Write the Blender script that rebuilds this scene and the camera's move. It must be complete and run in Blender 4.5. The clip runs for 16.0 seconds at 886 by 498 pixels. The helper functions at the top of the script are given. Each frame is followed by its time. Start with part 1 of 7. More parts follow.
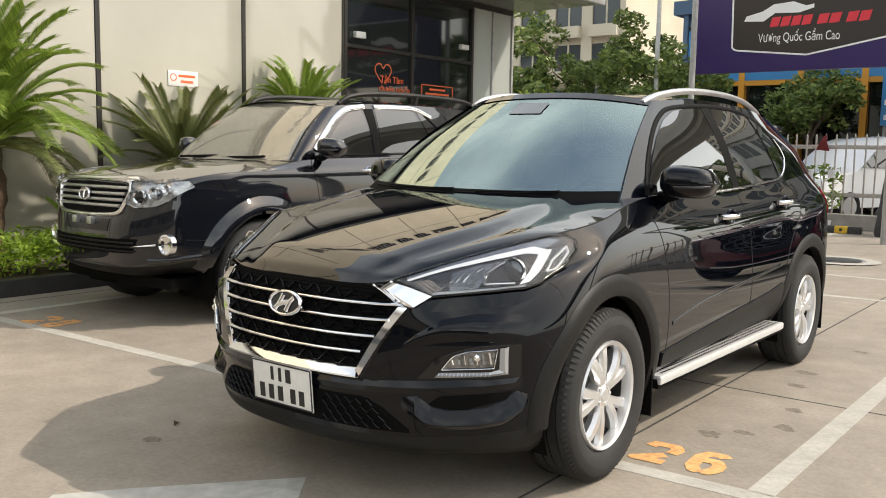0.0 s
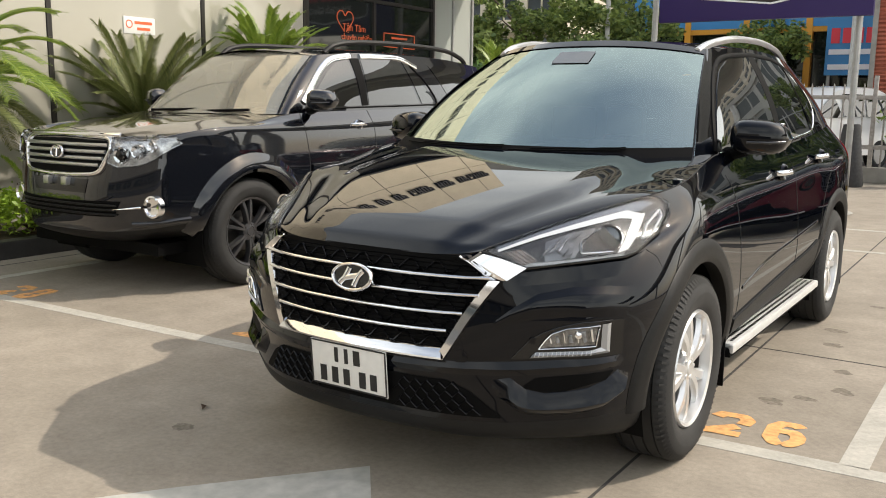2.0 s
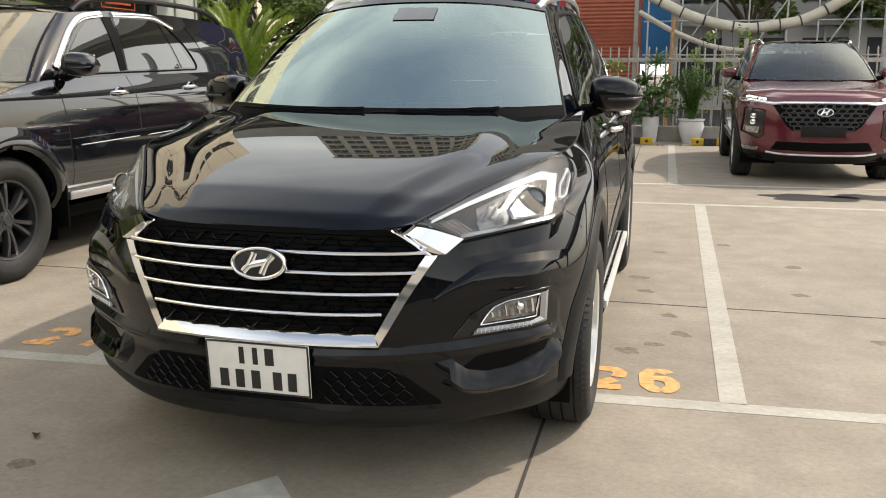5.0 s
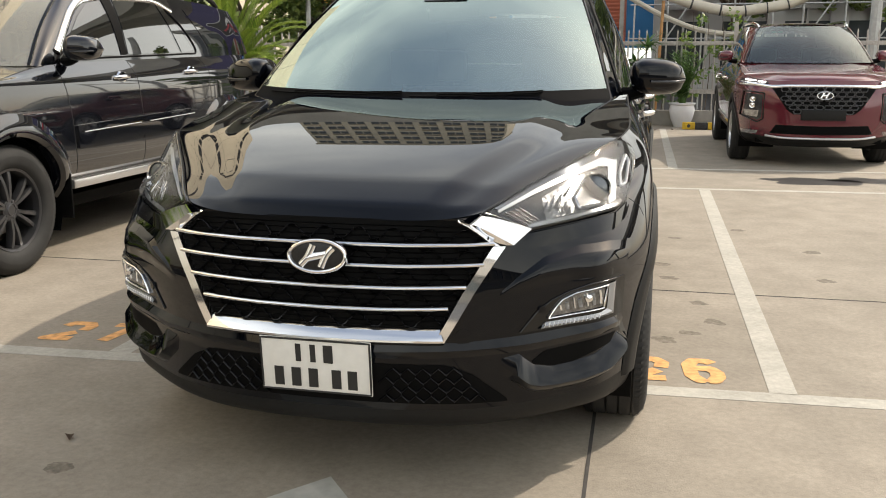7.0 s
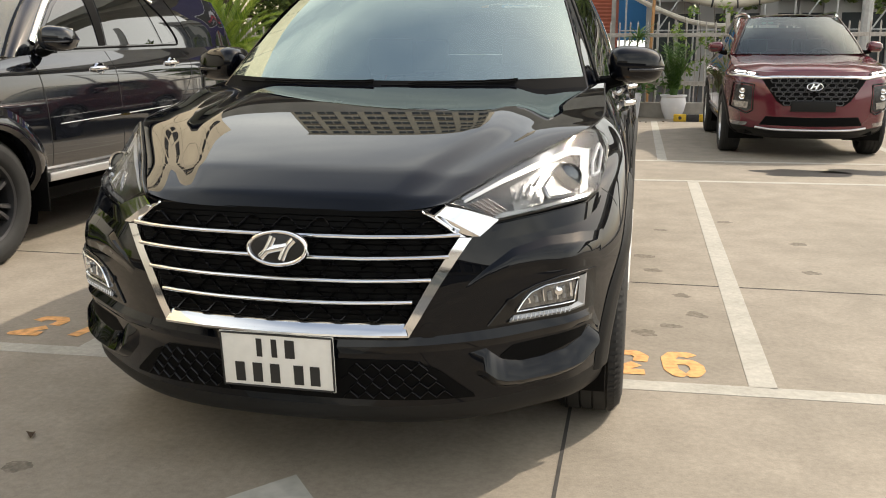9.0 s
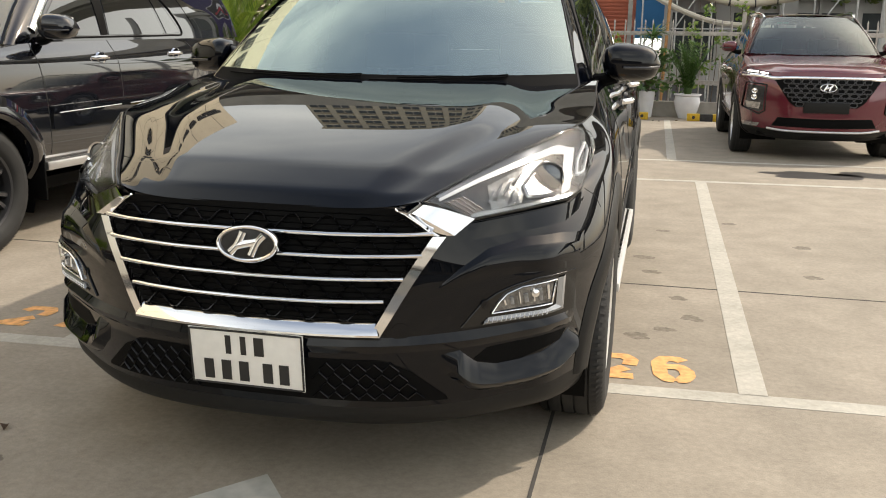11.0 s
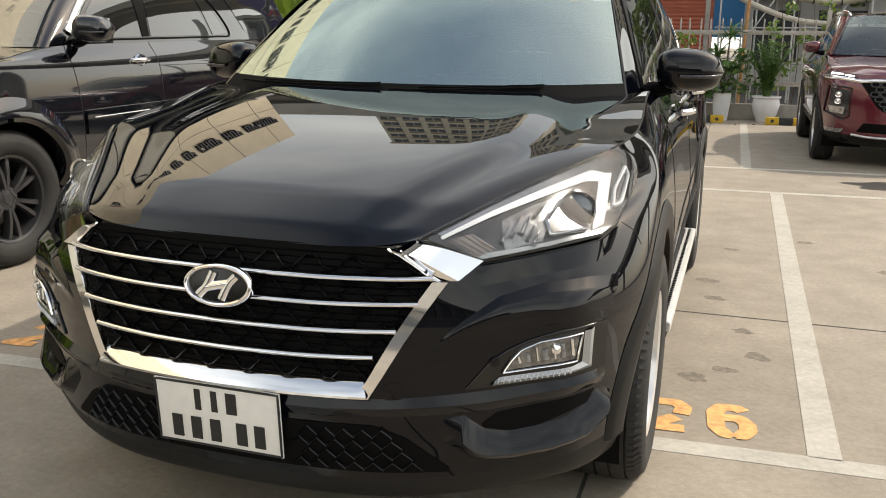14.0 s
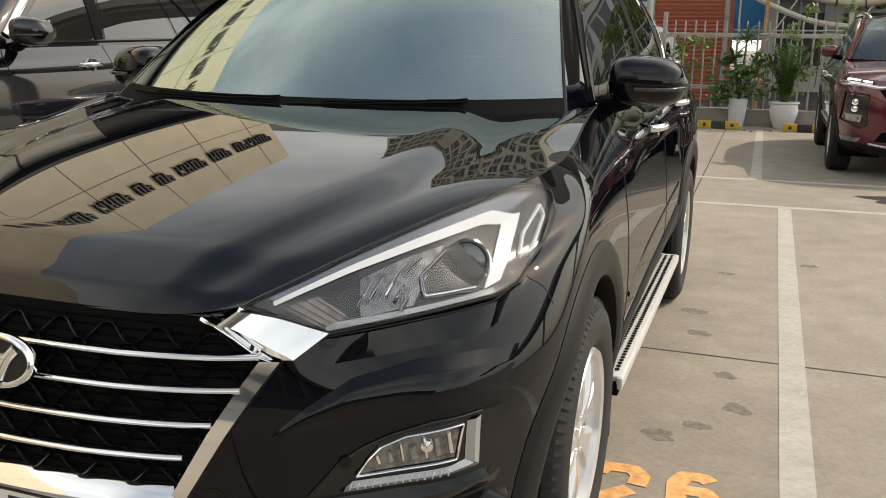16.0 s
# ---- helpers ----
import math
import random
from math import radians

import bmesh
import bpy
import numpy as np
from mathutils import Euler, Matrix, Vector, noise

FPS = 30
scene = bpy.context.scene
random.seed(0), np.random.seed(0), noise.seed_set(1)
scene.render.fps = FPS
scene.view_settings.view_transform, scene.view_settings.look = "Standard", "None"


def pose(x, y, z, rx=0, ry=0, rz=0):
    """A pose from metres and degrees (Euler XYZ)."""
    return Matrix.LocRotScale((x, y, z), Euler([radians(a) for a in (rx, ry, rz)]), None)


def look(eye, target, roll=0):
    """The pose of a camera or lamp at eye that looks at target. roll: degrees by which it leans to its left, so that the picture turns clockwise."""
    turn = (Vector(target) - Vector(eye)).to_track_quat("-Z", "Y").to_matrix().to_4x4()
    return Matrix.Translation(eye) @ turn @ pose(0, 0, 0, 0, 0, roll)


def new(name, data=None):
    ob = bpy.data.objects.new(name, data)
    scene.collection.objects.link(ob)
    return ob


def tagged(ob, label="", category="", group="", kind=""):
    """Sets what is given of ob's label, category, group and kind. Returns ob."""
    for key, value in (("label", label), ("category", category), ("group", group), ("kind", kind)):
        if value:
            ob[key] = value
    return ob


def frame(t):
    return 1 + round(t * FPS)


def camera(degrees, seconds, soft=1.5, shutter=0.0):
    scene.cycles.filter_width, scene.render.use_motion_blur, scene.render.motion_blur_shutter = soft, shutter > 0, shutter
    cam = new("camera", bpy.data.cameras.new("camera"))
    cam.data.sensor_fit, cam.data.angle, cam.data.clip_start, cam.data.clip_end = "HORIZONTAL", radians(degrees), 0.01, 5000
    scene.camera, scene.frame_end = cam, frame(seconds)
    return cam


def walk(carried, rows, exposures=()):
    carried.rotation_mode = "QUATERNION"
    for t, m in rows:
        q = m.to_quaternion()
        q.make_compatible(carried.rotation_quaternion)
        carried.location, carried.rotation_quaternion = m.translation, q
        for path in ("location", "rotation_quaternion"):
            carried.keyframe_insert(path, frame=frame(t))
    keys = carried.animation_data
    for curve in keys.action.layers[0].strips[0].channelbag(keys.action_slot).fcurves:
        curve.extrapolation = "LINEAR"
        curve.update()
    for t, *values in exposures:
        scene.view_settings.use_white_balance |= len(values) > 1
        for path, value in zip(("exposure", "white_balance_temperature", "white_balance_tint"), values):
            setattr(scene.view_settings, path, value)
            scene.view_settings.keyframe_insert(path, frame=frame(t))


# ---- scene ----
cam = camera(53.2, 16.0, soft=1.0)
PATH = [
    (0, (2.523, -2.263, 1.325), (1.299, -0.697, 1.104), 1.0),
    (0.5, (2.371, -2.175, 1.331), (1.154, -0.609, 1.07), 1.0),
    (1, (2.204, -2.183, 1.323), (1.002, -0.613, 1.021), 1.0),
    (1.5, (2.021, -2.276, 1.341), (0.861, -0.678, 1.022), 0.9),
    (2, (1.89, -2.305, 1.329), (0.802, -0.66, 1.002), 0.8),
    (2.5, (1.717, -2.243, 1.294), (0.715, -0.546, 0.956), 0.8),
    (3, (1.546, -2.225, 1.299), (0.65, -0.471, 0.947), 0.8),
    (3.5, (1.384, -2.325, 1.319), (0.618, -0.515, 0.949), 0.7),
    (4, (1.3, -2.382, 1.315), (0.659, -0.526, 0.932), 0.6),
    (4.2, (1.273, -2.393, 1.313), (0.679, -0.522, 0.927), 0.6),
    (6.3, (0.938, -2.213, 1.261), (0.5, -0.303, 0.862), -0.1),
    (6.5, (0.909, -2.231, 1.267), (0.473, -0.322, 0.861), -0.0),
    (7, (0.875, -2.278, 1.284), (0.443, -0.372, 0.858), -0.0),
    (7.5, (0.877, -2.284, 1.278), (0.449, -0.378, 0.846), -0.0),
    (8, (0.862, -2.29, 1.267), (0.435, -0.384, 0.834), -0.1),
    (8.5, (0.864, -2.263, 1.261), (0.439, -0.358, 0.825), -0.0),
    (9, (0.942, -2.192, 1.263), (0.521, -0.287, 0.823), -0.1),
    (9.2, (0.996, -2.148, 1.261), (0.575, -0.244, 0.819), -0.2),
    (11.3, (1.055, -2.11, 1.261), (0.592, -0.218, 0.807), 1.1),
    (11.5, (1.07, -2.115, 1.259), (0.583, -0.229, 0.805), 0.8),
    (12, (1.07, -2.101, 1.252), (0.546, -0.225, 0.798), 0.8),
    (12.5, (1.09, -2.069, 1.263), (0.535, -0.202, 0.808), 0.8),
    (13, (1.107, -2.009, 1.267), (0.525, -0.151, 0.812), 0.8),
    (13.5, (1.102, -1.858, 1.287), (0.501, -0.006, 0.829), 0.8),
    (14, (1.093, -1.694, 1.286), (0.485, 0.156, 0.83), 0.8),
    (14.5, (1.17, -1.56, 1.285), (0.562, 0.289, 0.828), 0.9),
    (15, (1.287, -1.41, 1.3), (0.672, 0.438, 0.848), 0.8),
    (15.5, (1.294, -1.278, 1.296), (0.66, 0.565, 0.844), 0.9),
    (16, (1.257, -1.145, 1.302), (0.599, 0.688, 0.85), 0.9),
]
walk(cam, [(t, look(eye, target, roll)) for t, eye, target, roll in PATH], [(0, 0.20, 6750, 11), (3, 0.20, 6800, 11), (7, 0.24, 6980, 11), (12, 0.25, 7060, 11), (14, 0.20, 7000, 11), (15, 0.10, 7060, 11), (16, -0.06, 7060, 11)])

# ---- light ----
SUN_DIR = Vector((0.82, 0.67, 1.0)).normalized()
world = bpy.data.worlds.new("hazy_day")
scene.world = world
world.use_nodes = True
wn = world.node_tree.nodes
sky = wn.new("ShaderNodeTexSky")
sky.sky_type, sky.sun_disc = "NISHITA", False
sky.sun_elevation = math.asin(SUN_DIR.z)
sky.sun_rotation = math.atan2(SUN_DIR.x, SUN_DIR.y)
sky.air_density, sky.dust_density, sky.ozone_density = 1.3, 3.5, 1.6
# thin broken cloud over the haze
wl = world.node_tree.links
wco, wno, wra, wmx = wn.new("ShaderNodeTexCoord"), wn.new("ShaderNodeTexNoise"), wn.new("ShaderNodeValToRGB"), wn.new("ShaderNodeMixRGB")
wmp = wn.new("ShaderNodeMapping")
wmp.inputs["Scale"].default_value = (1.0, 1.0, 2.2)
wl.new(wco.outputs["Generated"], wmp.inputs["Vector"])
wl.new(wmp.outputs[0], wno.inputs["Vector"])
wno.inputs["Scale"].default_value, wno.inputs["Detail"].default_value, wno.inputs["Roughness"].default_value = 1.8, 4, 0.5
wra.color_ramp.elements[0].position, wra.color_ramp.elements[1].position = 0.40, 0.66
wra.color_ramp.elements[0].color, wra.color_ramp.elements[1].color = (0.35, 0.35, 0.35, 1), (0.92, 0.92, 0.92, 1)
wl.new(wno.outputs[0], wra.inputs[0])
wse, wth, wmu = wn.new("ShaderNodeSeparateXYZ"), wn.new("ShaderNodeMapRange"), wn.new("ShaderNodeMath")
wl.new(wco.outputs["Generated"], wse.inputs[0])
wl.new(wse.outputs["Z"], wth.inputs["Value"])
wth.inputs["From Min"].default_value, wth.inputs["From Max"].default_value = 0.66, 0.93
wth.inputs["To Min"].default_value, wth.inputs["To Max"].default_value = 1.0, 0.16
wmu.operation = "MULTIPLY"
wl.new(wra.outputs[0], wmu.inputs[0])
wl.new(wth.outputs[0], wmu.inputs[1])
wl.new(wmu.outputs[0], wmx.inputs[0])
wl.new(sky.outputs[0], wmx.inputs[1])
wmx.inputs[2].default_value = (12.0, 12.6, 12.5, 1)
wl.new(wmx.outputs[0], wn["Background"].inputs[0])
wn["Background"].inputs[1].default_value = 0.15
sun_data = bpy.data.lights.new("sun", "SUN")
sun_data.energy, sun_data.angle, sun_data.color = 3.3, radians(0.7), (1.0, 0.94, 0.84)
sun = new("sun", sun_data)
sun.matrix_world = look(SUN_DIR * 30, (0, 0, 0))

# ---- materials ----
def material(name, color, rough=0.5, metal=0.0, coat=0.0, var=0.0, scale=8.0, bump=0.0, bump_scale=120.0, dark=None, stain=0.0, stain_scale=1.2, spec=0.5, coords="Object", grain=0.0, grain_scale=60.0):
    """A surface with variation at two scales, fine relief and optional broad stains."""
    m = bpy.data.materials.new(name)
    m.use_nodes = True
    n, l = m.node_tree.nodes, m.node_tree.links
    b = n["Principled BSDF"]
    b.inputs["Roughness"].default_value, b.inputs["Metallic"].default_value = rough, metal
    b.inputs["Coat Weight"].default_value, b.inputs["Coat Roughness"].default_value = coat, 0.02
    b.inputs["Specular IOR Level"].default_value = spec
    b.inputs["Base Color"].default_value = (*color, 1)
    tc = n.new("ShaderNodeTexCoord")
    if var or stain:
        no = n.new("ShaderNodeTexNoise")
        no.inputs["Scale"].default_value, no.inputs["Detail"].default_value = scale, 6
        l.new(tc.outputs[coords], no.inputs["Vector"])
        ramp = n.new("ShaderNodeValToRGB")
        d = dark or tuple(c * (1 - var) for c in color)
        ramp.color_ramp.elements[0].color, ramp.color_ramp.elements[1].color = (*d, 1), (*(min(1, c * (1 + var * 0.5)) for c in color), 1)
        ramp.color_ramp.elements[0].position, ramp.color_ramp.elements[1].position = 0.3, 0.7
        l.new(no.outputs[0], ramp.inputs[0])
        out = ramp.outputs[0]
        if stain:
            n2 = n.new("ShaderNodeTexNoise")
            n2.inputs["Scale"].default_value, n2.inputs["Detail"].default_value = stain_scale, 8
            l.new(tc.outputs[coords], n2.inputs["Vector"])
            r2 = n.new("ShaderNodeValToRGB")
            r2.color_ramp.elements[0].position, r2.color_ramp.elements[1].position = 0.35, 0.65
            r2.color_ramp.elements[0].color = (1 - stain, 1 - stain, 1 - stain * 1.05, 1)
            l.new(n2.outputs[0], r2.inputs[0])
            mx = n.new("ShaderNodeMixRGB")
            mx.blend_type = "MULTIPLY"
            mx.inputs[0].default_value = 1
            l.new(out, mx.inputs[1]), l.new(r2.outputs[0], mx.inputs[2])
            out = mx.outputs[0]
        l.new(out, b.inputs["Base Color"])
    if grain:
        n3, r3, m3 = n.new("ShaderNodeTexNoise"), n.new("ShaderNodeValToRGB"), n.new("ShaderNodeMixRGB")
        n3.inputs["Scale"].default_value, n3.inputs["Detail"].default_value, n3.inputs["Roughness"].default_value = grain_scale, 8, 0.72
        l.new(tc.outputs[coords], n3.inputs["Vector"])
        r3.color_ramp.elements[0].position, r3.color_ramp.elements[1].position = 0.36, 0.62
        r3.color_ramp.elements[0].color, r3.color_ramp.elements[1].color = (1 - grain, 1 - grain, 1 - grain, 1), (1.0, 1.0, 1.0, 1)
        m3.blend_type = "MULTIPLY"
        m3.inputs[0].default_value = 1
        l.new(out, m3.inputs[1]), l.new(n3.outputs[0], r3.inputs[0]), l.new(r3.outputs[0], m3.inputs[2])
        l.new(m3.outputs[0], b.inputs["Base Color"])
    if bump:
        nb = n.new("ShaderNodeTexNoise")
        nb.inputs["Scale"].default_value, nb.inputs["Detail"].default_value = bump_scale, 4
        l.new(tc.outputs[coords], nb.inputs["Vector"])
        bn = n.new("ShaderNodeBump")
        bn.inputs["Strength"].default_value, bn.inputs["Distance"].default_value = bump, 0.01
        l.new(nb.outputs[0], bn.inputs["Height"])
        l.new(bn.outputs[0], b.inputs["Normal"])
    return m


def glass(name, tint, gloss=(1.0, 1.0, 1.0), ior=1.5, veil=0.0):
    """Thin clear or tinted glass: passes tinted light, mirrors by Fresnel."""
    m = bpy.data.materials.new(name)
    m.use_nodes = True
    n, l = m.node_tree.nodes, m.node_tree.links
    n.remove(n["Principled BSDF"])
    tr, gl, mix, fr = n.new("ShaderNodeBsdfTransparent"), n.new("ShaderNodeBsdfGlossy"), n.new("ShaderNodeMixShader"), n.new("ShaderNodeFresnel")
    tr.inputs[0].default_value = (*tint, 1)
    gl.inputs[0].default_value = (*gloss, 1)
    gl.inputs["Roughness"].default_value = 0.01
    fr.inputs[0].default_value = ior
    l.new(fr.outputs[0], mix.inputs[0]), l.new(tr.outputs[0], mix.inputs[1]), l.new(gl.outputs[0], mix.inputs[2])
    out = mix
    # pale diffuse veil: glare and mirrored brightness put into the glass colour, with dust
    if veil:
        df, out = n.new("ShaderNodeBsdfDiffuse"), n.new("ShaderNodeMixShader")
        df.inputs[0].default_value = (0.74, 0.68, 0.55, 1)
        out.inputs[0].default_value = veil
        l.new(mix.outputs[0], out.inputs[1]), l.new(df.outputs[0], out.inputs[2])
    l.new(out.outputs[0], n["Material Output"].inputs[0])
    return m


def glow(name, color, strength):
    m = material(name, color, 0.4)
    b = m.node_tree.nodes["Principled BSDF"]
    b.inputs["Emission Color"].default_value, b.inputs["Emission Strength"].default_value = (*color, 1), strength
    return m


def lacquer(name, color, rough, face_on, grazing, power):
    """Clear-coated paint: a dark ground under a mirror coat whose gloss grows towards grazing views."""
    m = bpy.data.materials.new(name)
    m.use_nodes = True
    n, l = m.node_tree.nodes, m.node_tree.links
    n.remove(n["Principled BSDF"])
    df, gl, mix, lw = n.new("ShaderNodeBsdfDiffuse"), n.new("ShaderNodeBsdfGlossy"), n.new("ShaderNodeMixShader"), n.new("ShaderNodeLayerWeight")
    pw, ma = n.new("ShaderNodeMath"), n.new("ShaderNodeMath")
    df.inputs[0].default_value = (*color, 1)
    gl.inputs["Color"].default_value, gl.inputs["Roughness"].default_value = (1, 1, 1, 1), rough
    lw.inputs["Blend"].default_value = 0.5
    pw.operation, ma.operation = "POWER", "MULTIPLY_ADD"
    pw.inputs[1].default_value = power
    ma.inputs[1].default_value, ma.inputs[2].default_value = grazing, face_on
    l.new(lw.outputs["Facing"], pw.inputs[0]), l.new(pw.outputs[0], ma.inputs[0]), l.new(ma.outputs[0], mix.inputs[0])
    l.new(df.outputs[0], mix.inputs[1]), l.new(gl.outputs[0], mix.inputs[2])
    l.new(mix.outputs[0], n["Material Output"].inputs[0])
    return m


PAINT = lacquer("black_paint", (0.0012, 0.0018, 0.0036), 0.008, 0.026, 0.58, 2.9)
PAINT_F = lacquer("dusty_black_paint", (0.006, 0.007, 0.010), 0.03, 0.055, 0.80, 2.6)
# tan base colour stands for the cream wall mirrored in the bonnet, plus some dust
PAINT_TAN = lacquer("tan_reflection_and_dust_paint", (0.045, 0.039, 0.030), 0.06, 0.05, 0.85, 2.2)
PAINT_R = material("wine_red_paint", (0.105, 0.010, 0.020), 0.22, 0.2, 1.0)
PLASTIC = material("grey_plastic", (0.010, 0.010, 0.010), 0.5, spec=0.25, var=0.15, scale=60, bump=0.05, bump_scale=900)
GLOSS_BLACK = material("gloss_black", (0.006, 0.006, 0.006), 0.12, spec=0.5)
MATT_BLACK = material("matt_black", (0.0028, 0.0028, 0.003), 0.65, spec=0.08)
GRILLE_BLACK = material("grille_black", (0.006, 0.006, 0.007), 0.26, spec=0.3)
GAP = material("panel_gap", (0.002, 0.002, 0.002), 0.9)
CHROME = material("chrome", (0.86, 0.86, 0.87), 0.06, 1.0)
BOARD = material("ribbed_aluminium", (0.66, 0.66, 0.65), 0.4, 0.35, var=0.08, scale=30)
SATIN = material("satin_alloy", (0.62, 0.62, 0.63), 0.28, 0.9)
ALLOY = material("silver_alloy", (0.72, 0.72, 0.72), 0.3, 0.75)
ALLOY_DARK = material("dark_alloy", (0.09, 0.09, 0.095), 0.3, 0.7)
RUBBER = material("tyre_rubber", (0.017, 0.017, 0.017), 0.75, var=0.25, scale=14, bump=0.06, bump_scale=300)
DARK_GLASS = lacquer("dark_tinted_glass", (0.006, 0.007, 0.007), 0.01, 0.085, 0.80, 2.6)
WINDSCREEN = glass("windscreen_glass", (0.60, 0.74, 0.68), (0.84, 1.0, 0.94), 5.2)
CLEAR_SCREEN = glass("plain_windscreen_glass", (0.50, 0.58, 0.55), (0.92, 1.0, 0.98), 2.0)
VEILED_SCREEN = glass("glare_and_dust_windscreen_glass", (0.62, 0.70, 0.64), (1.0, 1.0, 0.95), 2.8, 0.26)
LENS = glass("lamp_lens", (0.93, 0.94, 0.95), (0.9, 0.9, 0.9), 1.45)
LAMP_IN = material("lamp_inner", (0.46, 0.465, 0.475), 0.16, 0.85, var=0.5, scale=24)
PROJECTOR = material("projector_glass", (0.16, 0.17, 0.18), 0.04, 0.6)
LAMP_CLEAR = material("clear_lamp", (0.30, 0.31, 0.32), 0.12, 0.5, var=0.5, scale=70)
LAMP_GREY = material("lamp_grey", (0.24, 0.245, 0.25), 0.16, 0.85, var=0.6, scale=60, bump=0.12, bump_scale=45)
# bluish base colour carries the sky reflection on the lamp's upper trim
LAMP_BROW = material("lamp_brow", (0.20, 0.215, 0.245), 0.12, 0.55)
LAMP_STRIP = material("lamp_strip", (0.36, 0.37, 0.38), 0.15, 0.4)
LAMP_DARK = material("lamp_dark", (0.05, 0.05, 0.053), 0.18, 0.3, var=0.5, scale=30)
WHITE_LIGHT = material("light_guide", (0.80, 0.81, 0.83), 0.25)
AMBER = material("amber_lens", (0.34, 0.28, 0.25), 0.15, 0.6, var=0.6, scale=90)
RED_LENS = material("red_lens", (0.35, 0.01, 0.012), 0.15)
PLATE_WHITE = material("plate_white", (0.72, 0.71, 0.68), 0.4, var=0.06, scale=30)
INK = material("black_ink", (0.012, 0.012, 0.012), 0.5)
SEAT = material("seat_cloth", (0.10, 0.095, 0.085), 0.8, var=0.2, scale=40)
DASH = material("dashboard", (0.035, 0.035, 0.035), 0.7, var=0.2, scale=30)


# ---- geometry tools ----
def thing(name, label, category, m=None, group="", kind=""):
    ob = new(name)
    ob.empty_display_size = 0.1
    if m is not None:
        ob.matrix_world = m
    return tagged(ob, label, category, group, kind)


def mesh_of(name, verts, faces, mat, smooth=True, sharp=35):
    me = bpy.data.meshes.new(name)
    me.from_pydata([tuple(map(float, v)) for v in verts], [], faces)
    me.materials.append(mat)
    if smooth:
        me.polygons.foreach_set("use_smooth", [True] * len(me.polygons))
        me.set_sharp_from_angle(angle=radians(sharp))
    me.validate()
    return me


def part(name, data, mat, parent, label="", m=None, kind="", smooth=True, sharp=35):
    """One mesh object, a part of its thing; data is a bmesh, a mesh, or (verts, faces)."""
    if isinstance(data, tuple):
        data = mesh_of(name, data[0], data[1], mat, smooth, sharp)
    elif isinstance(data, bmesh.types.BMesh):
        me = bpy.data.meshes.new(name)
        data.to_mesh(me)
        data.free()
        me.materials.append(mat)
        if smooth:
            me.polygons.foreach_set("use_smooth", [True] * len(me.polygons))
            me.set_sharp_from_angle(angle=radians(sharp))
        data = me
    ob = new(name, data)
    if parent is not None:
        ob.parent = parent
    if m is not None:
        ob.matrix_local = m
    return tagged(ob, label, "", "", kind)


def solo(name, data, mat, label, category="", group="", kind="", m=None, smooth=True, sharp=35):
    """A thing that is one mesh."""
    ob = part(name, data, mat, None, "", m, "", smooth, sharp)
    return tagged(ob, label, category, group, kind)


def box(bm, x0, x1, y0, y1, z0, z1, bevel=0.0, m=None):
    r = bmesh.ops.create_cube(bm, size=1)
    vs = r["verts"]
    bmesh.ops.scale(bm, vec=(x1 - x0, y1 - y0, z1 - z0), verts=vs)
    bmesh.ops.translate(bm, vec=((x0 + x1) / 2, (y0 + y1) / 2, (z0 + z1) / 2), verts=vs)
    if bevel:
        es = list({e for v in vs for e in v.link_edges})
        out = bmesh.ops.bevel(bm, geom=es, offset=bevel, segments=2, affect="EDGES", profile=0.6)
        vs = list({v for f in out["faces"] for v in f.verts} | {v for v in vs if v.is_valid})
    if m is not None:
        bmesh.ops.transform(bm, matrix=m, verts=[v for v in vs if v.is_valid])
    return bm


def boxes(*dims, bevel=0.0):
    bm = bmesh.new()
    for d in dims:
        box(bm, *d, bevel=bevel)
    return bm


def spline(pts, t, mirror=False):
    """Catmull-Rom through the points; t counts points; mirror: the line goes on as its image across x = 0."""
    p = np.asarray(pts, float)
    t = np.clip(np.asarray(t, float), 0, len(p) - 1)
    i = np.minimum(t.astype(int), len(p) - 2)
    f = (t - i)[..., None]
    q = np.concatenate([[2 * p[0] - p[1]], p, [2 * p[-1] - p[-2]]])
    if mirror and abs(p[0, 0]) < 1e-6:
        q[0] = p[1] * (-1, 1, 1)
    a, b, c, d = q[i], q[i + 1], q[i + 2], q[i + 3]
    return 0.5 * (2 * b + (c - a) * f + (2 * a - 5 * b + 4 * c - d) * f * f + (3 * b - a - 3 * c + d) * f ** 3)


def smooth_line(pts, n):
    return spline(pts, np.linspace(0, len(pts) - 1, n))


def straight(pts, n):
    """n points at even distances along a polyline."""
    p = np.asarray(pts, float)
    d = np.concatenate([[0], np.cumsum(np.linalg.norm(np.diff(p, axis=0), axis=1))])
    return np.stack([np.interp(np.linspace(0, d[-1], n), d, p[:, k]) for k in range(p.shape[1])], 1)


def grid_faces(n, m, off=0, flip=False):
    fs = []
    for i in range(n - 1):
        for j in range(m - 1):
            a = off + i * m + j
            f = (a, a + m, a + m + 1, a + 1)
            fs.append(f[::-1] if flip else f)
    return fs


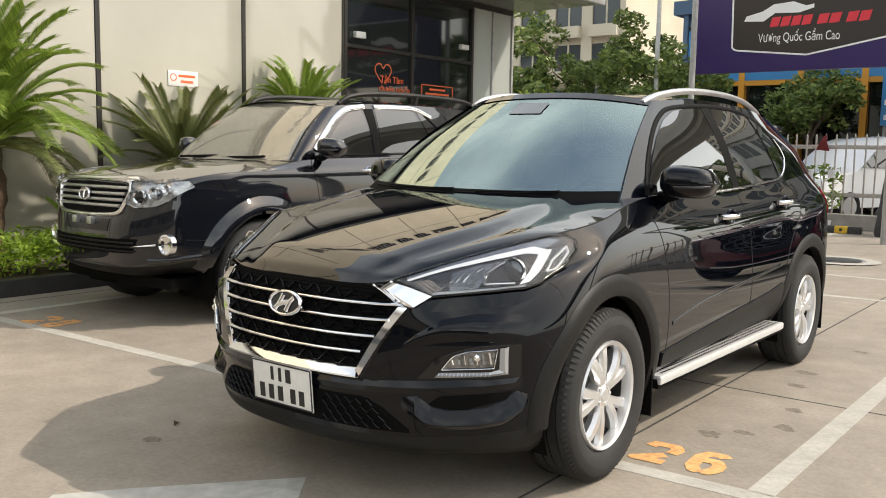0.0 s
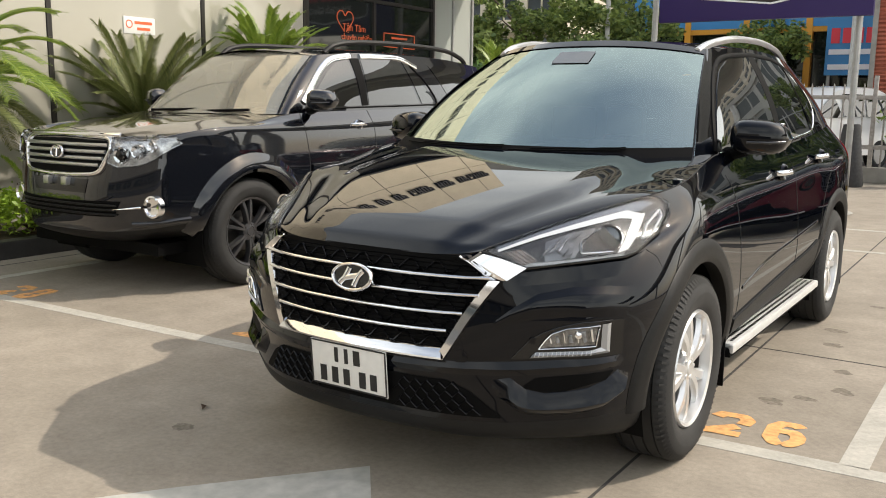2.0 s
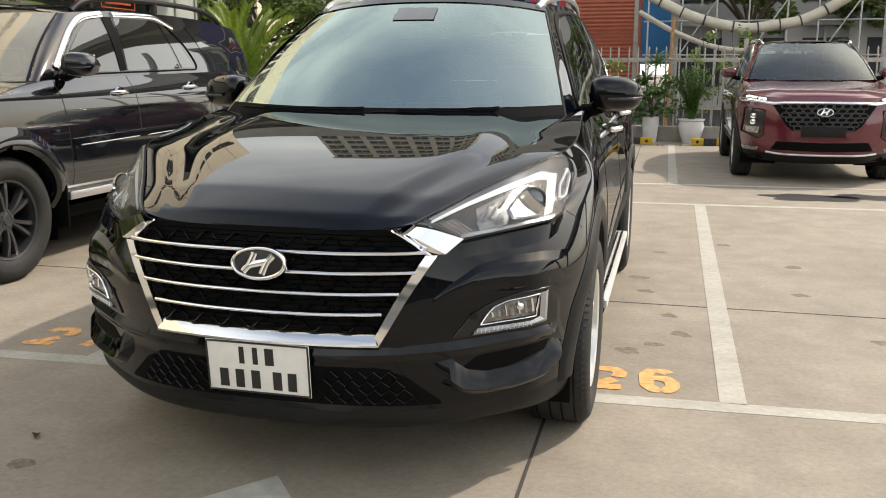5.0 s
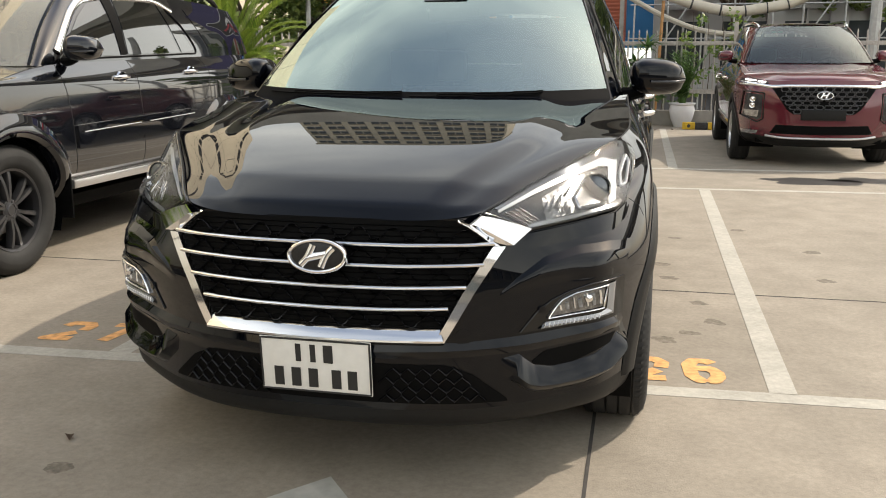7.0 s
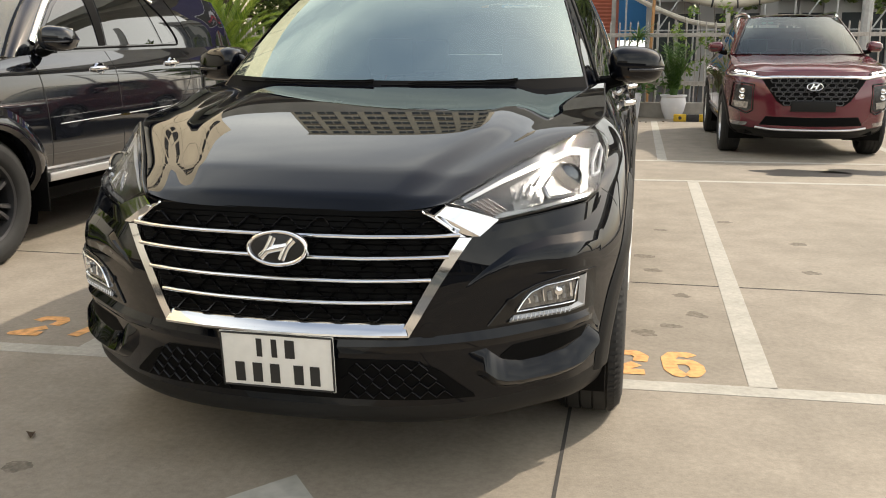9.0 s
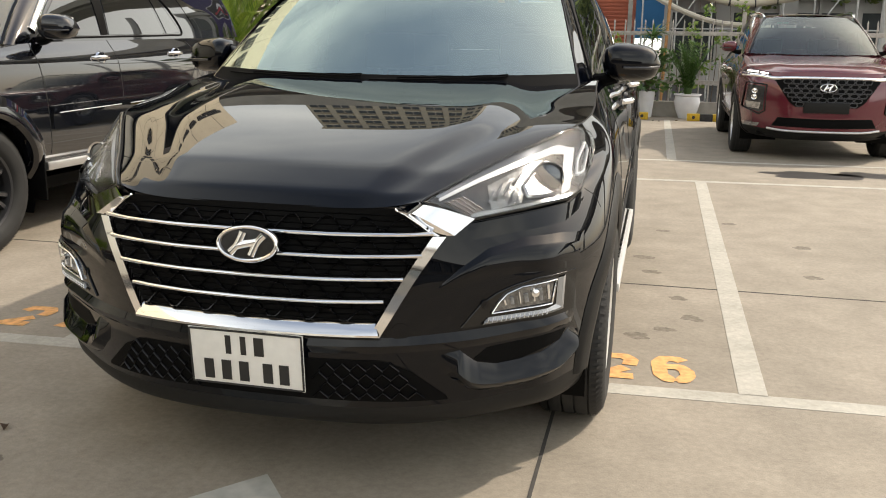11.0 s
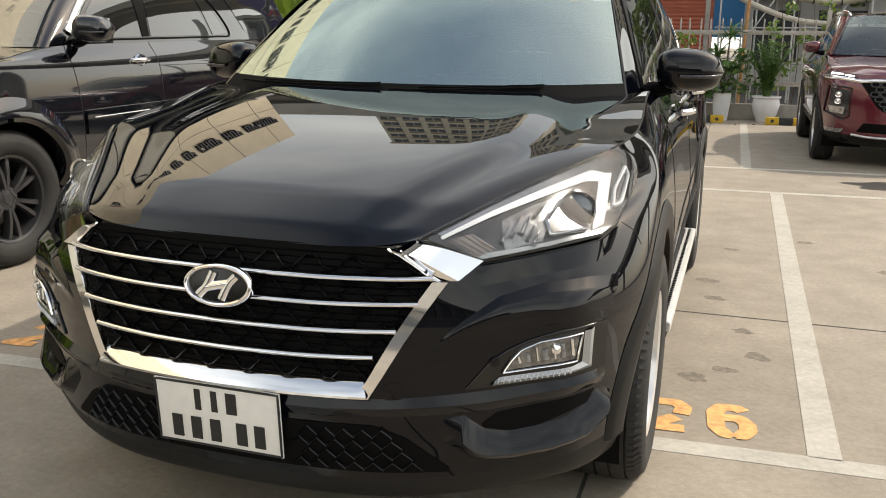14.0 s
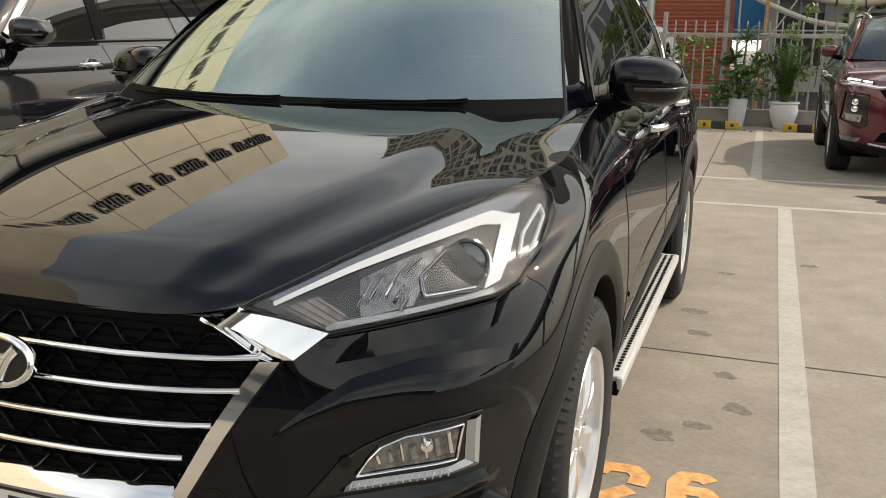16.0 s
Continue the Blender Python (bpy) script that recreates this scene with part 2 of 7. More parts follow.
def sheet(P, N=None, thick=0.0, flip=False):
    """A grid of points as a surface; with thick, a skirt is turned down along -N."""
    n, m = P.shape[:2]
    V, F = list(P.reshape(-1, 3)), grid_faces(n, m, 0, flip)
    if thick:
        rim = [(i, 0) for i in range(n)] + [(n - 1, j) for j in range(1, m)] + [(i, m - 1) for i in range(n - 2, -1, -1)] + [(0, j) for j in range(m - 2, 0, -1)]
        k = len(V)
        for i, j in rim:
            V.append(P[i, j] - N[i, j] * thick)
        for a in range(len(rim)):
            b = (a + 1) % len(rim)
            f = (rim[a][0] * m + rim[a][1], rim[b][0] * m + rim[b][1], k + b, k + a)
            F.append(f[::-1] if not flip else f)
    return V, F


def both(V, F):
    """A half and its mirror image across x = 0."""
    k = len(V)
    W = [(-v[0], v[1], v[2]) for v in V]
    return list(V) + W, list(F) + [tuple(k + i for i in f[::-1]) for f in F]


def mirrored(V, F):
    return [(-v[0], v[1], v[2]) for v in V], [f[::-1] for f in F]


def sweep(pts, nor, w, h, closed=False, k=7, sink=0.3):
    """A rounded moulding of width w and height h along a line on a surface with normals nor."""
    p, nn = np.asarray(pts, float), np.asarray(nor, float)
    t = np.gradient(p, axis=0) if not closed else (np.roll(p, -1, 0) - np.roll(p, 1, 0))
    t /= np.linalg.norm(t, axis=1)[:, None] + 1e-9
    b = np.cross(t, nn)
    b /= np.linalg.norm(b, axis=1)[:, None] + 1e-9
    w = np.broadcast_to(np.asarray(w, float), (len(p),))
    ang = np.linspace(0, np.pi, k)
    V, F = [], []
    for i in range(len(p)):
        V.append(p[i] + b[i] * w[i] / 2 - nn[i] * h * sink)
        for a in ang:
            V.append(p[i] + b[i] * w[i] / 2 * math.cos(a) + nn[i] * h * math.sin(a))
        V.append(p[i] - b[i] * w[i] / 2 - nn[i] * h * sink)
    m = k + 2
    cnt = len(p) if closed else len(p) - 1
    for i in range(cnt):
        for j in range(m - 1):
            a, c = i * m + j, ((i + 1) % len(p)) * m + j
            F.append((a, a + 1, c + 1, c))
    if not closed:
        F.append(tuple(range(m))[::-1])
        F.append(tuple(range((len(p) - 1) * m, len(p) * m)))
    return V, F


def tube(pts, r, k=8, taper=None):
    """A round bar along a line; taper gives the radius at the end."""
    p = np.asarray(pts, float)
    t = np.gradient(p, axis=0)
    t /= np.linalg.norm(t, axis=1)[:, None] + 1e-9
    up = np.array([0, 0, 1.0]) if abs(t[0][2]) < 0.9 else np.array([1.0, 0, 0])
    V, F = [], []
    for i in range(len(p)):
        a = np.cross(t[i], up)
        a /= np.linalg.norm(a) + 1e-9
        b = np.cross(t[i], a)
        rr = r if taper is None else r + (taper - r) * i / (len(p) - 1)
        for j in range(k):
            c = 2 * math.pi * j / k
            V.append(p[i] + rr * (a * math.cos(c) + b * math.sin(c)))
    for i in range(len(p) - 1):
        for j in range(k):
            F.append((i * k + j, i * k + (j + 1) % k, (i + 1) * k + (j + 1) % k, (i + 1) * k + j))
    F.append(tuple(range(k))[::-1])
    F.append(tuple(range((len(p) - 1) * k, len(p) * k)))
    return V, F


def joined(*vf):
    V, F = [], []
    for v, f in vf:
        k = len(V)
        V += list(v)
        F += [tuple(k + i for i in q) for q in f]
    return V, F


def lathe(profile, n=48, axis="x"):
    """Turns (along, radius) pairs round an axis."""
    V, F = [], []
    m = len(profile)
    for i in range(n):
        a = 2 * math.pi * i / n
        for s, r in profile:
            V.append((s, r * math.cos(a), r * math.sin(a)) if axis == "x" else (r * math.cos(a), r * math.sin(a), s))
    for i in range(n):
        for j in range(m - 1):
            a, b = i * m + j, ((i + 1) % n) * m + j
            F.append((a, a + 1, b + 1, b))
    return V, F


def moved(vf, m):
    return [tuple(m @ Vector(v)) for v in vf[0]], vf[1]


def words(name, text, size, mat, m, parent=None, label="", depth=0.002, spacing=1.0, width=None):
    """Lettering in the built-in font, laid at the pose m, centred."""
    cu = bpy.data.curves.new(name, "FONT")
    cu.body, cu.size, cu.align_x, cu.align_y, cu.extrude, cu.space_character = text, size, "CENTER", "CENTER", depth, spacing
    tmp = bpy.data.objects.new(name, cu)
    me = bpy.data.meshes.new_from_object(tmp)
    bpy.data.objects.remove(tmp)
    me.materials.clear()
    me.materials.append(mat)
    if width:
        xs = [v.co.x for v in me.vertices]
        k = width / (max(xs) - min(xs))
        for v in me.vertices:
            v.co.x *= k
    ob = new(name, me)
    ob.parent = parent
    ob.matrix_local = m
    return tagged(ob, label)


class Loft:
    """A smooth surface through rows of points; s runs along a row, v across the rows."""

    def __init__(self, rows):
        self.rows = np.asarray(rows, float)
        self.S, self.R = self.rows.shape[1] - 1, self.rows.shape[0] - 1
        self.cache = {}

    def at(self, s, v):
        s, v = np.broadcast_arrays(np.asarray(s, float), np.asarray(v, float))
        shape = s.shape
        s, v = s.ravel(), v.ravel()
        along = np.stack([spline(r, s, True) for r in self.rows])
        vv = np.clip(v, 0, self.R)
        i = np.minimum(vv.astype(int), self.R - 1)
        f = (vv - i)[:, None]
        ext = np.concatenate([[2 * along[0] - along[1]], along, [2 * along[-1] - along[-2]]])
        k = np.arange(len(s))
        a, b, c, d = ext[i, k], ext[i + 1, k], ext[i + 2, k], ext[i + 3, k]
        out = 0.5 * (2 * b + (c - a) * f + (2 * a - 5 * b + 4 * c - d) * f * f + (3 * b - a - 3 * c + d) * f ** 3)
        return out.reshape(shape + (3,))

    def normal(self, s, v):
        e = 0.01
        ds = self.at(np.minimum(s + e, self.S), v) - self.at(np.maximum(s - e, 0), v)
        dv = self.at(s, np.minimum(v + e, self.R)) - self.at(s, np.maximum(v - e, 0))
        n = np.cross(ds, dv)
        return n / (np.linalg.norm(n, axis=-1)[..., None] + 1e-12)

    def find(self, pts, axes, s0, s1):
        """The (s, v) whose two coordinates axes are nearest to each point."""
        key = (s0, s1)
        if key not in self.cache:
            s, v = np.meshgrid(np.linspace(s0, s1, 90), np.linspace(0, self.R, 70), indexing="ij")
            self.cache[key] = (s.ravel(), v.ravel(), self.at(s, v).reshape(-1, 3))
        s, v, P = self.cache[key]
        ax = list(axes)
        pts = np.asarray(pts, float).reshape(-1, 2)
        Q = P[:, ax]
        best = np.concatenate([np.argmin(((Q[None] - c[:, None]) ** 2).sum(-1), axis=1) for c in np.array_split(pts, max(1, len(pts) // 64))])
        a, b = s[best].copy(), v[best].copy()
        e = 1e-3
        for _ in range(4):
            q = self.at(a, b)[:, ax]
            sa, sb = np.where(a + e > self.S, -e, e), np.where(b + e > self.R, -e, e)
            js = (self.at(a + sa, b)[:, ax] - q) / sa[:, None]
            jv = (self.at(a, b + sb)[:, ax] - q) / sb[:, None]
            det = js[:, 0] * jv[:, 1] - js[:, 1] * jv[:, 0]
            ok = np.abs(det) > 1e-6
            det = np.where(ok, det, 1)
            r = pts - q
            da = np.where(ok, (r[:, 0] * jv[:, 1] - r[:, 1] * jv[:, 0]) / det, 0)
            db = np.where(ok, (js[:, 0] * r[:, 1] - js[:, 1] * r[:, 0]) / det, 0)
            a, b = np.clip(a + np.clip(da, -0.1, 0.1), s0, s1), np.clip(b + np.clip(db, -0.1, 0.1), 0, self.R)
        return a, b

    def onto(self, pts, axes, s0, s1):
        shape = np.asarray(pts).shape[:-1]
        s, v = self.find(pts, axes, s0, s1)
        return self.at(s, v).reshape(shape + (3,)), self.normal(s, v).reshape(shape + (3,))


FRONT, SIDE = (0, 2), (1, 2)


def patch(loft, top, bot, n, m, off, axes=FRONT, s0=0, s1=6, thick=0.012, sag=0.0):
    """A panel laid on a loft, between two outlines given in two coordinates; off lifts it, sag sinks its middle."""
    a, b = straight(top, n), straight(bot, n)
    w = np.linspace(0, 1, m)[None, :, None]
    uv = a[:, None] * (1 - w) + b[:, None] * w
    P, N = loft.onto(uv, axes, s0, s1)
    lift = np.full(P.shape[:2], off)
    P = P + N * lift[..., None]
    return P, N


def bead(loft, line, n, w, h, axes=FRONT, s0=0, s1=6, off=0.0, closed=False, sm=False):
    uv = smooth_line(line, n) if sm else straight(list(line) + ([line[0]] if closed else []), n + (1 if closed else 0))
    if closed and not sm:
        uv = uv[:-1]
    P, N = loft.onto(uv, axes, s0, s1)
    return sweep(P + N * off, N, w, h, closed)

# ---- cars ----
def plan_row(yf, cd, w, zf, zs, zr, length, axle_f, axle_r, cdr=0.34, pw=3.0, door=1.0):
    """One line round half a body, from the middle of the nose to the middle of the tail."""
    pts = []
    for x in (0, 0.30, 0.50, 0.68, 0.80):
        f = min(x, w * 0.97) / w
        pts.append((min(x, w * 0.97), yf + cd * f ** pw, zf + (zs - zf) * f ** 4))
    mid = (axle_f + axle_r) / 2
    for y, k in ((max(yf + cd + 0.12, axle_f - 0.33), 0.99), (axle_f, 0.997), (axle_f + 0.55, 0.5 + door / 2 - 0.001), (mid, door), (axle_r - 0.5, door), (axle_r, 0.998), (axle_r + 0.45, 0.975)):
        pts.append((w * k, y, zs + (zr - zs) * max(0, (y - mid) / (length - mid))))
    for f in (0.84, 0.5, 0.0):
        pts.append((w * f, length - cdr * f ** 3, zr))
    return pts


def rim_kit(R, spokes, width, pair_a, thick, mat):
    """The pieces of a cast wheel in the yz plane, outside towards +x: barrel with lip, hub, spokes and nuts."""
    lip = mesh_of("wheel", *lathe([(width * 0.30, R * 0.90), (width * 0.5, R * 0.93), (width * 0.53, R * 0.985), (width * 0.48, R * 1.01), (width * 0.3, R * 0.99)], 56), mat)
    barrel = mesh_of("barrel", *lathe([(width * 0.31, R * 0.905), (0.0, R * 0.90), (-width * 0.5, R * 0.96)], 40), ALLOY_DARK)
    hub = mesh_of("hub", *lathe([(width * 0.18, R * 0.30), (width * 0.40, R * 0.26), (width * 0.44, R * 0.15), (width * 0.42, R * 0.14), (width * 0.45, R * 0.12), (width * 0.45, 0.001)], 30), mat)
    made = []
    for sgn in (-1, 1):
        V, F = [], []
        for k in range(7):
            t = k / 6
            r = R * (0.20 + 0.75 * t)
            a = sgn * (0.13 + (pair_a - 0.13) * t)
            w = thick * (0.9 + 0.35 * t)
            x = width * (0.42 - 0.02 * t + 0.05 * math.sin(t * math.pi))
            c, s = math.cos(a), math.sin(a)
            for off, dx in ((-w, -0.018), (-w * 0.62, 0), (w * 0.62, 0), (w, -0.018), (w * 0.7, -0.045), (-w * 0.7, -0.045)):
                V.append((x + dx, r * c - off * s, r * s + off * c))
        for k in range(6):
            for j in range(6):
                b = (j + 1) % 6
                F.append((k * 6 + j, (k + 1) * 6 + j, (k + 1) * 6 + b, k * 6 + b)[::-1])
        made.append(mesh_of("spoke", V, F, mat))
    nut = mesh_of("wheel_nut", *lathe([(width * 0.38, 0.009), (width * 0.44, 0.008), (width * 0.445, 0.001)], 8), mat)
    return lip, hub, made, nut, spokes, R, barrel


def tyre_mesh(R, r, w):
    """A tyre with rounded shoulders and tread grooves, and its shoulder blocks."""
    h = w / 2
    prof = [(-h * 0.80, r), (-h * 0.98, r + (R - r) * 0.25), (-h * 1.04, r + (R - r) * 0.5), (-h * 0.97, R - 0.03), (-h * 0.80, R - 0.008)]
    for a, b in ((-0.62, -0.56), (-0.22, -0.15), (0.15, 0.22), (0.56, 0.62)):
        prof += [(h * a, R - 0.001), (h * a + 0.001, R - 0.010), (h * b - 0.001, R - 0.010), (h * b, R - 0.001)]
    prof += [(h * 0.80, R - 0.008), (h * 0.97, R - 0.03), (h * 1.035, R - (R - r) * 0.45), (h * 1.045, r + (R - r) * 0.5), (h * 0.98, r + (R - r) * 0.25), (h * 0.93, r + (R - r) * 0.12), (h * 0.80, r)]
    V, F = [], []
    for i in range(84):
        a = 2 * math.pi * (i + 0.5) / 84
        for s in (-1, 1):
            k = len(V)
            for dx, rr in ((s * h * 0.64, R + 0.003), (s * h * 0.82, R - 0.003), (s * h * 0.985, R - 0.028)):
                for da in (-0.0135, 0.0135):
                    V.append((dx, rr * math.cos(a + da + s * 0.02), rr * math.sin(a + da + s * 0.02)))
            for q in (0, 2):
                f = (k + q, k + q + 1, k + q + 3, k + q + 2)
                F.append(f if s < 0 else f[::-1])
    return mesh_of("tyre", *lathe(prof, 72), RUBBER), mesh_of("tread", V, F, RUBBER, False)


def wheel(parent, x, y, R, kit, tyre, label):
    lip, hub, spoke, nut, count, rr, barrel = kit
    wh = new("wheel", lip)
    wh.parent = parent
    wh.matrix_local = pose(x, y, R, 0, 0, 0 if x > 0 else 180) @ pose(0, 0, 0, 20 + 17 * y, 0, 0)
    tagged(wh, label)
    def sub(name, me, m=Matrix(), lab="", kind=""):
        o = new(name, me)
        o.parent = wh
        o.matrix_local = m
        tagged(o, lab, kind=kind)
    sub("hub", hub)
    sub("barrel", barrel)
    for i in range(count):
        for me in spoke:
            sub("spoke", me, pose(0, 0, 0, 360 * i / count, 0, 0))
    for i in range(5):
        a = 2 * math.pi * (i + 0.5) / 5
        sub("wheel_nut", nut, Matrix.Translation((0, rr * 0.2 * math.cos(a), rr * 0.2 * math.sin(a))))
    sub("tyre", tyre[0], lab="black tyre with grooved tread")
    sub("tread", tyre[1], kind="stuff")
    sub("brake_disc", DISC)


DISC = mesh_of("brake_disc", *lathe([(0.0, 0.001), (0.0, 0.15), (-0.015, 0.15), (-0.02, 0.001)], 32), material("brake_iron", (0.10, 0.095, 0.09), 0.45, 0.8))


def body_shell(loft, car, mat, lower_mat, v_split, arches, n_s=150, n_v=56, name="body"):
    """The painted body and the plastic skirt below it; round openings are left at the wheels."""
    s = np.concatenate([np.linspace(0, 8, int(n_s * 0.66), endpoint=False), np.linspace(8, loft.S, n_s - int(n_s * 0.66))])
    lo, hi = np.linspace(0, v_split, 14), np.linspace(v_split, loft.R, n_v)
    for nm, vs, mt, lab in ((name, hi, mat, ""), ("lower_cladding", lo, lower_mat, "matt dark grey plastic")):
        S, Vv = np.meshgrid(s, vs, indexing="ij")
        P = loft.at(S, Vv)
        N = loft.normal(S, Vv)
        n, m = P.shape[:2]
        F = []
        for f in grid_faces(n, m):
            c = np.mean([P[i // m, i % m] for i in f], axis=0)
            if any((c[1] - ay) ** 2 + (c[2] - az) ** 2 < ar ** 2 and c[0] > 0.45 for ay, az, ar in arches):
                continue
            F.append(f)
        part(nm, both(list(P.reshape(-1, 3)), F), mt, car, lab, sharp=50)


def well(car, axles, R, x_in, x_out):
    """Dark liners inside the wheel openings."""
    for y in axles:
        for sg in (-1, 1):
            V, F = [], []
            for i in range(25):
                a = math.pi * (i / 24 * 1.25 - 0.125)
                for x in (x_in, x_out):
                    V.append((sg * x, y - R * math.cos(a), R * 0.0 + 0.36 + R * math.sin(a)))
            for i in range(24):
                F.append((2 * i, 2 * i + 1, 2 * i + 3, 2 * i + 2))
            V += [(sg * x_in, y - R, 0.2), (sg * x_in, y + R, 0.2), (sg * x_in, y + R, 0.36 + R), (sg * x_in, y - R, 0.36 + R)]
            F.append((50, 51, 52, 53))
            part("wheel_well", (V, F), MATT_BLACK, car)


def arch_trim(loft, car, y, z, r0, r1, a0, a1, mat, s0, s1, off=0.012, mirror=True, name="arch_trim"):
    ang = np.radians(np.linspace(a0, a1, 44))
    rad = np.linspace(r0, r1, 7)
    uv = np.stack([y - np.cos(ang)[:, None] * rad, z + np.sin(ang)[:, None] * rad], -1)
    P, N = loft.onto(uv, SIDE, s0, s1)
    edge = np.array([0.2, 0.85, 1, 1, 1, 0.85, 0.1])
    N2 = N.copy()
    P = P + N * (off * edge)[None, :, None]
    lipP = P[:, :1] + np.array([-0.05, 0, 0])
    P = np.concatenate([lipP, P], 1)
    vf = sheet(P, flip=False)
    part(name, vf, mat, car, "dark grey plastic")
    if mirror:
        part(name, mirrored(*vf), mat, car, "dark grey plastic")


def pair(name, vf, mat, car, label="", **kw):
    """The same part on both flanks."""
    a = part(name, vf, mat, car, label, **kw)
    b = part(name, mirrored(*vf), mat, car, label, **kw)
    return a, b


def pane(loft, outline_top, outline_bot, n=20, m=10, off=0.004, s0=0, s1=7):
    P, N = patch(loft, outline_top, outline_bot, n, m, off, SIDE, s0, s1)
    return sheet(P, N, 0.01, flip=True)


def screen(base, top, bow_y, bow_z, n=32, m=18):
    """A windscreen between a base corner and a top corner (right half given), bowed forward at the middle."""
    u, w = np.meshgrid(np.linspace(-1, 1, n), np.linspace(0, 1, m), indexing="ij")
    b, t = np.array(base), np.array(top)
    x = u * (b[0] + (t[0] - b[0]) * w)
    y = b[1] + (t[1] - b[1]) * w - (1 - np.abs(u) ** 2.4) * bow_y * (1 - 0.35 * w) - 0.02 * np.sin(np.pi * w)
    z = b[2] + (t[2] - b[2]) * w + (1 - np.abs(u) ** 2.4) * (bow_z[0] + (bow_z[1] - bow_z[0]) * w) + 0.025 * np.sin(np.pi * w)
    return np.stack([x, y, z], -1)


def roof_sheet(edge, crown, n=26, m=24):
    e = smooth_line(edge, n)
    u = np.linspace(-1, 1, m)
    P = np.stack([np.outer(e[:, 0], u), e[:, 1][:, None] - 0.13 * (1 - u ** 2)[None] * np.linspace(1, -0.6, n)[:, None], e[:, 2][:, None] + crown * (1 - np.abs(u) ** 2.2)[None]], -1)
    return P


def door_mirror(car, x, y, z, w, h, d, cap_mat, arm_y):
    """A rounded mirror housing on a short arm, with its glass towards the tail."""
    for sg in (1, -1):
        V, F = [], []
        nu, nv = 14, 18
        for i in range(nu):
            t = i / (nu - 1)
            px = (t - 0.5) * w
            k = (1 - abs(2 * t - 1) ** 3.2) ** 0.45 if 0 < t < 1 else 0.02
            kk = k * (0.86 + 0.14 * (1 - t))
            for j in range(nv):
                a = 2 * math.pi * j / nv
                cy, cz = math.cos(a), math.sin(a)
                yy = -d * 0.62 * max(cy, 0) ** 0.7 * kk * (1.05 - 0.35 * t) if cy > 0 else d * 0.38 * (-cy) ** 0.4
                V.append((sg * (x + px), y + yy + 0.03 * t, z + h / 2 * np.sign(cz) * abs(cz) ** 0.75 * kk - 0.012 * t))
        for i in range(nu - 1):
            for j in range(nv):
                b = (j + 1) % nv
                f = (i * nv + j, (i + 1) * nv + j, (i + 1) * nv + b, i * nv + b)
                F.append(f if sg > 0 else f[::-1])
        F += [tuple(range(nv)), tuple(range((nu - 1) * nv, nu * nv))]
        mir = part("door_mirror", (V, F), cap_mat, car, sharp=60)
        bm = bmesh.new()
        box(bm, -w * 0.36, w * 0.34, -0.004, 0.004, -h * 0.34, h * 0.34, 0.003)
        part("mirror_glass", bm, CHROME, mir, "silvered glass", pose(sg * x, y + d * 0.38 + 0.012, z))
        arm = tube(smooth_line([(sg * (x - w * 0.72), y + arm_y, z - h * 0.52), (sg * (x - w * 0.5), y + arm_y * 0.5, z - h * 0.50), (sg * (x - w * 0.22), y, z - h * 0.40)], 8), 0.034, 10, 0.026)
        part("mirror_arm", arm, MATT_BLACK, mir)
        sig = sweep(smooth_line([(sg * (x - w * 0.1), y - d * 0.50, z - h * 0.16), (sg * (x + w * 0.28), y - d * 0.36, z - h * 0.16), (sg * (x + w * 0.47), y - d * 0.05, z - h * 0.14)], 10), [(0.0, -1, 0)] * 5 + [(sg * 0.7, -0.7, 0)] * 5, 0.012, 0.006)
        part("indicator", sig, LAMP_DARK, mir)


def grip(car, x, y, z, mat, cup, length=0.19):
    """A pull handle over a shallow cup."""
    pts = smooth_line([(x - 0.012, y - length / 2, z - 0.002), (x + 0.022, y - length * 0.36, z + 0.002), (x + 0.036, y, z + 0.004), (x + 0.022, y + length * 0.36, z + 0.002), (x - 0.012, y + length / 2, z)], 16)
    vf = sweep(pts, [(1, 0, 0.1)] * 16, 0.026, 0.010, sink=0.8)
    bowl = lathe([(-0.006, 0.001), (-0.004, 0.030), (0.003, 0.040), (-0.012, 0.045)], 24)
    for s in (1, -1):
        a = vf if s > 0 else mirrored(*vf)
        h = part("door_handle", a, mat, car, "chrome handle")
        b = moved(bowl, Matrix.Translation((x + 0.006, y, z)) @ Matrix.Diagonal((1, 1.25, 0.95, 1)))
        part("handle_cup", b if s > 0 else mirrored(*b), cup, h)


def seats(car, rows, mat, belt):
    for y in rows:
        for x in (-0.36, 0.36):
            bm = boxes((x - 0.25, x + 0.25, y - 0.25, y + 0.25, 0.40, 0.58), (x - 0.24, x + 0.24, y + 0.20, y + 0.34, 0.50, belt + 0.02), bevel=0.05)
            st = part("seat", bm, mat, car)
            part("headrest", boxes((x - 0.13, x + 0.13, y + 0.27, y + 0.36, belt + 0.05, belt + 0.24), bevel=0.035), mat, st)
            part("headrest_post", boxes((x - 0.06, x - 0.045, y + 0.3, y + 0.32, belt - 0.02, belt + 0.08), (x + 0.045, x + 0.06, y + 0.3, y + 0.32, belt - 0.02, belt + 0.08)), CHROME, st)


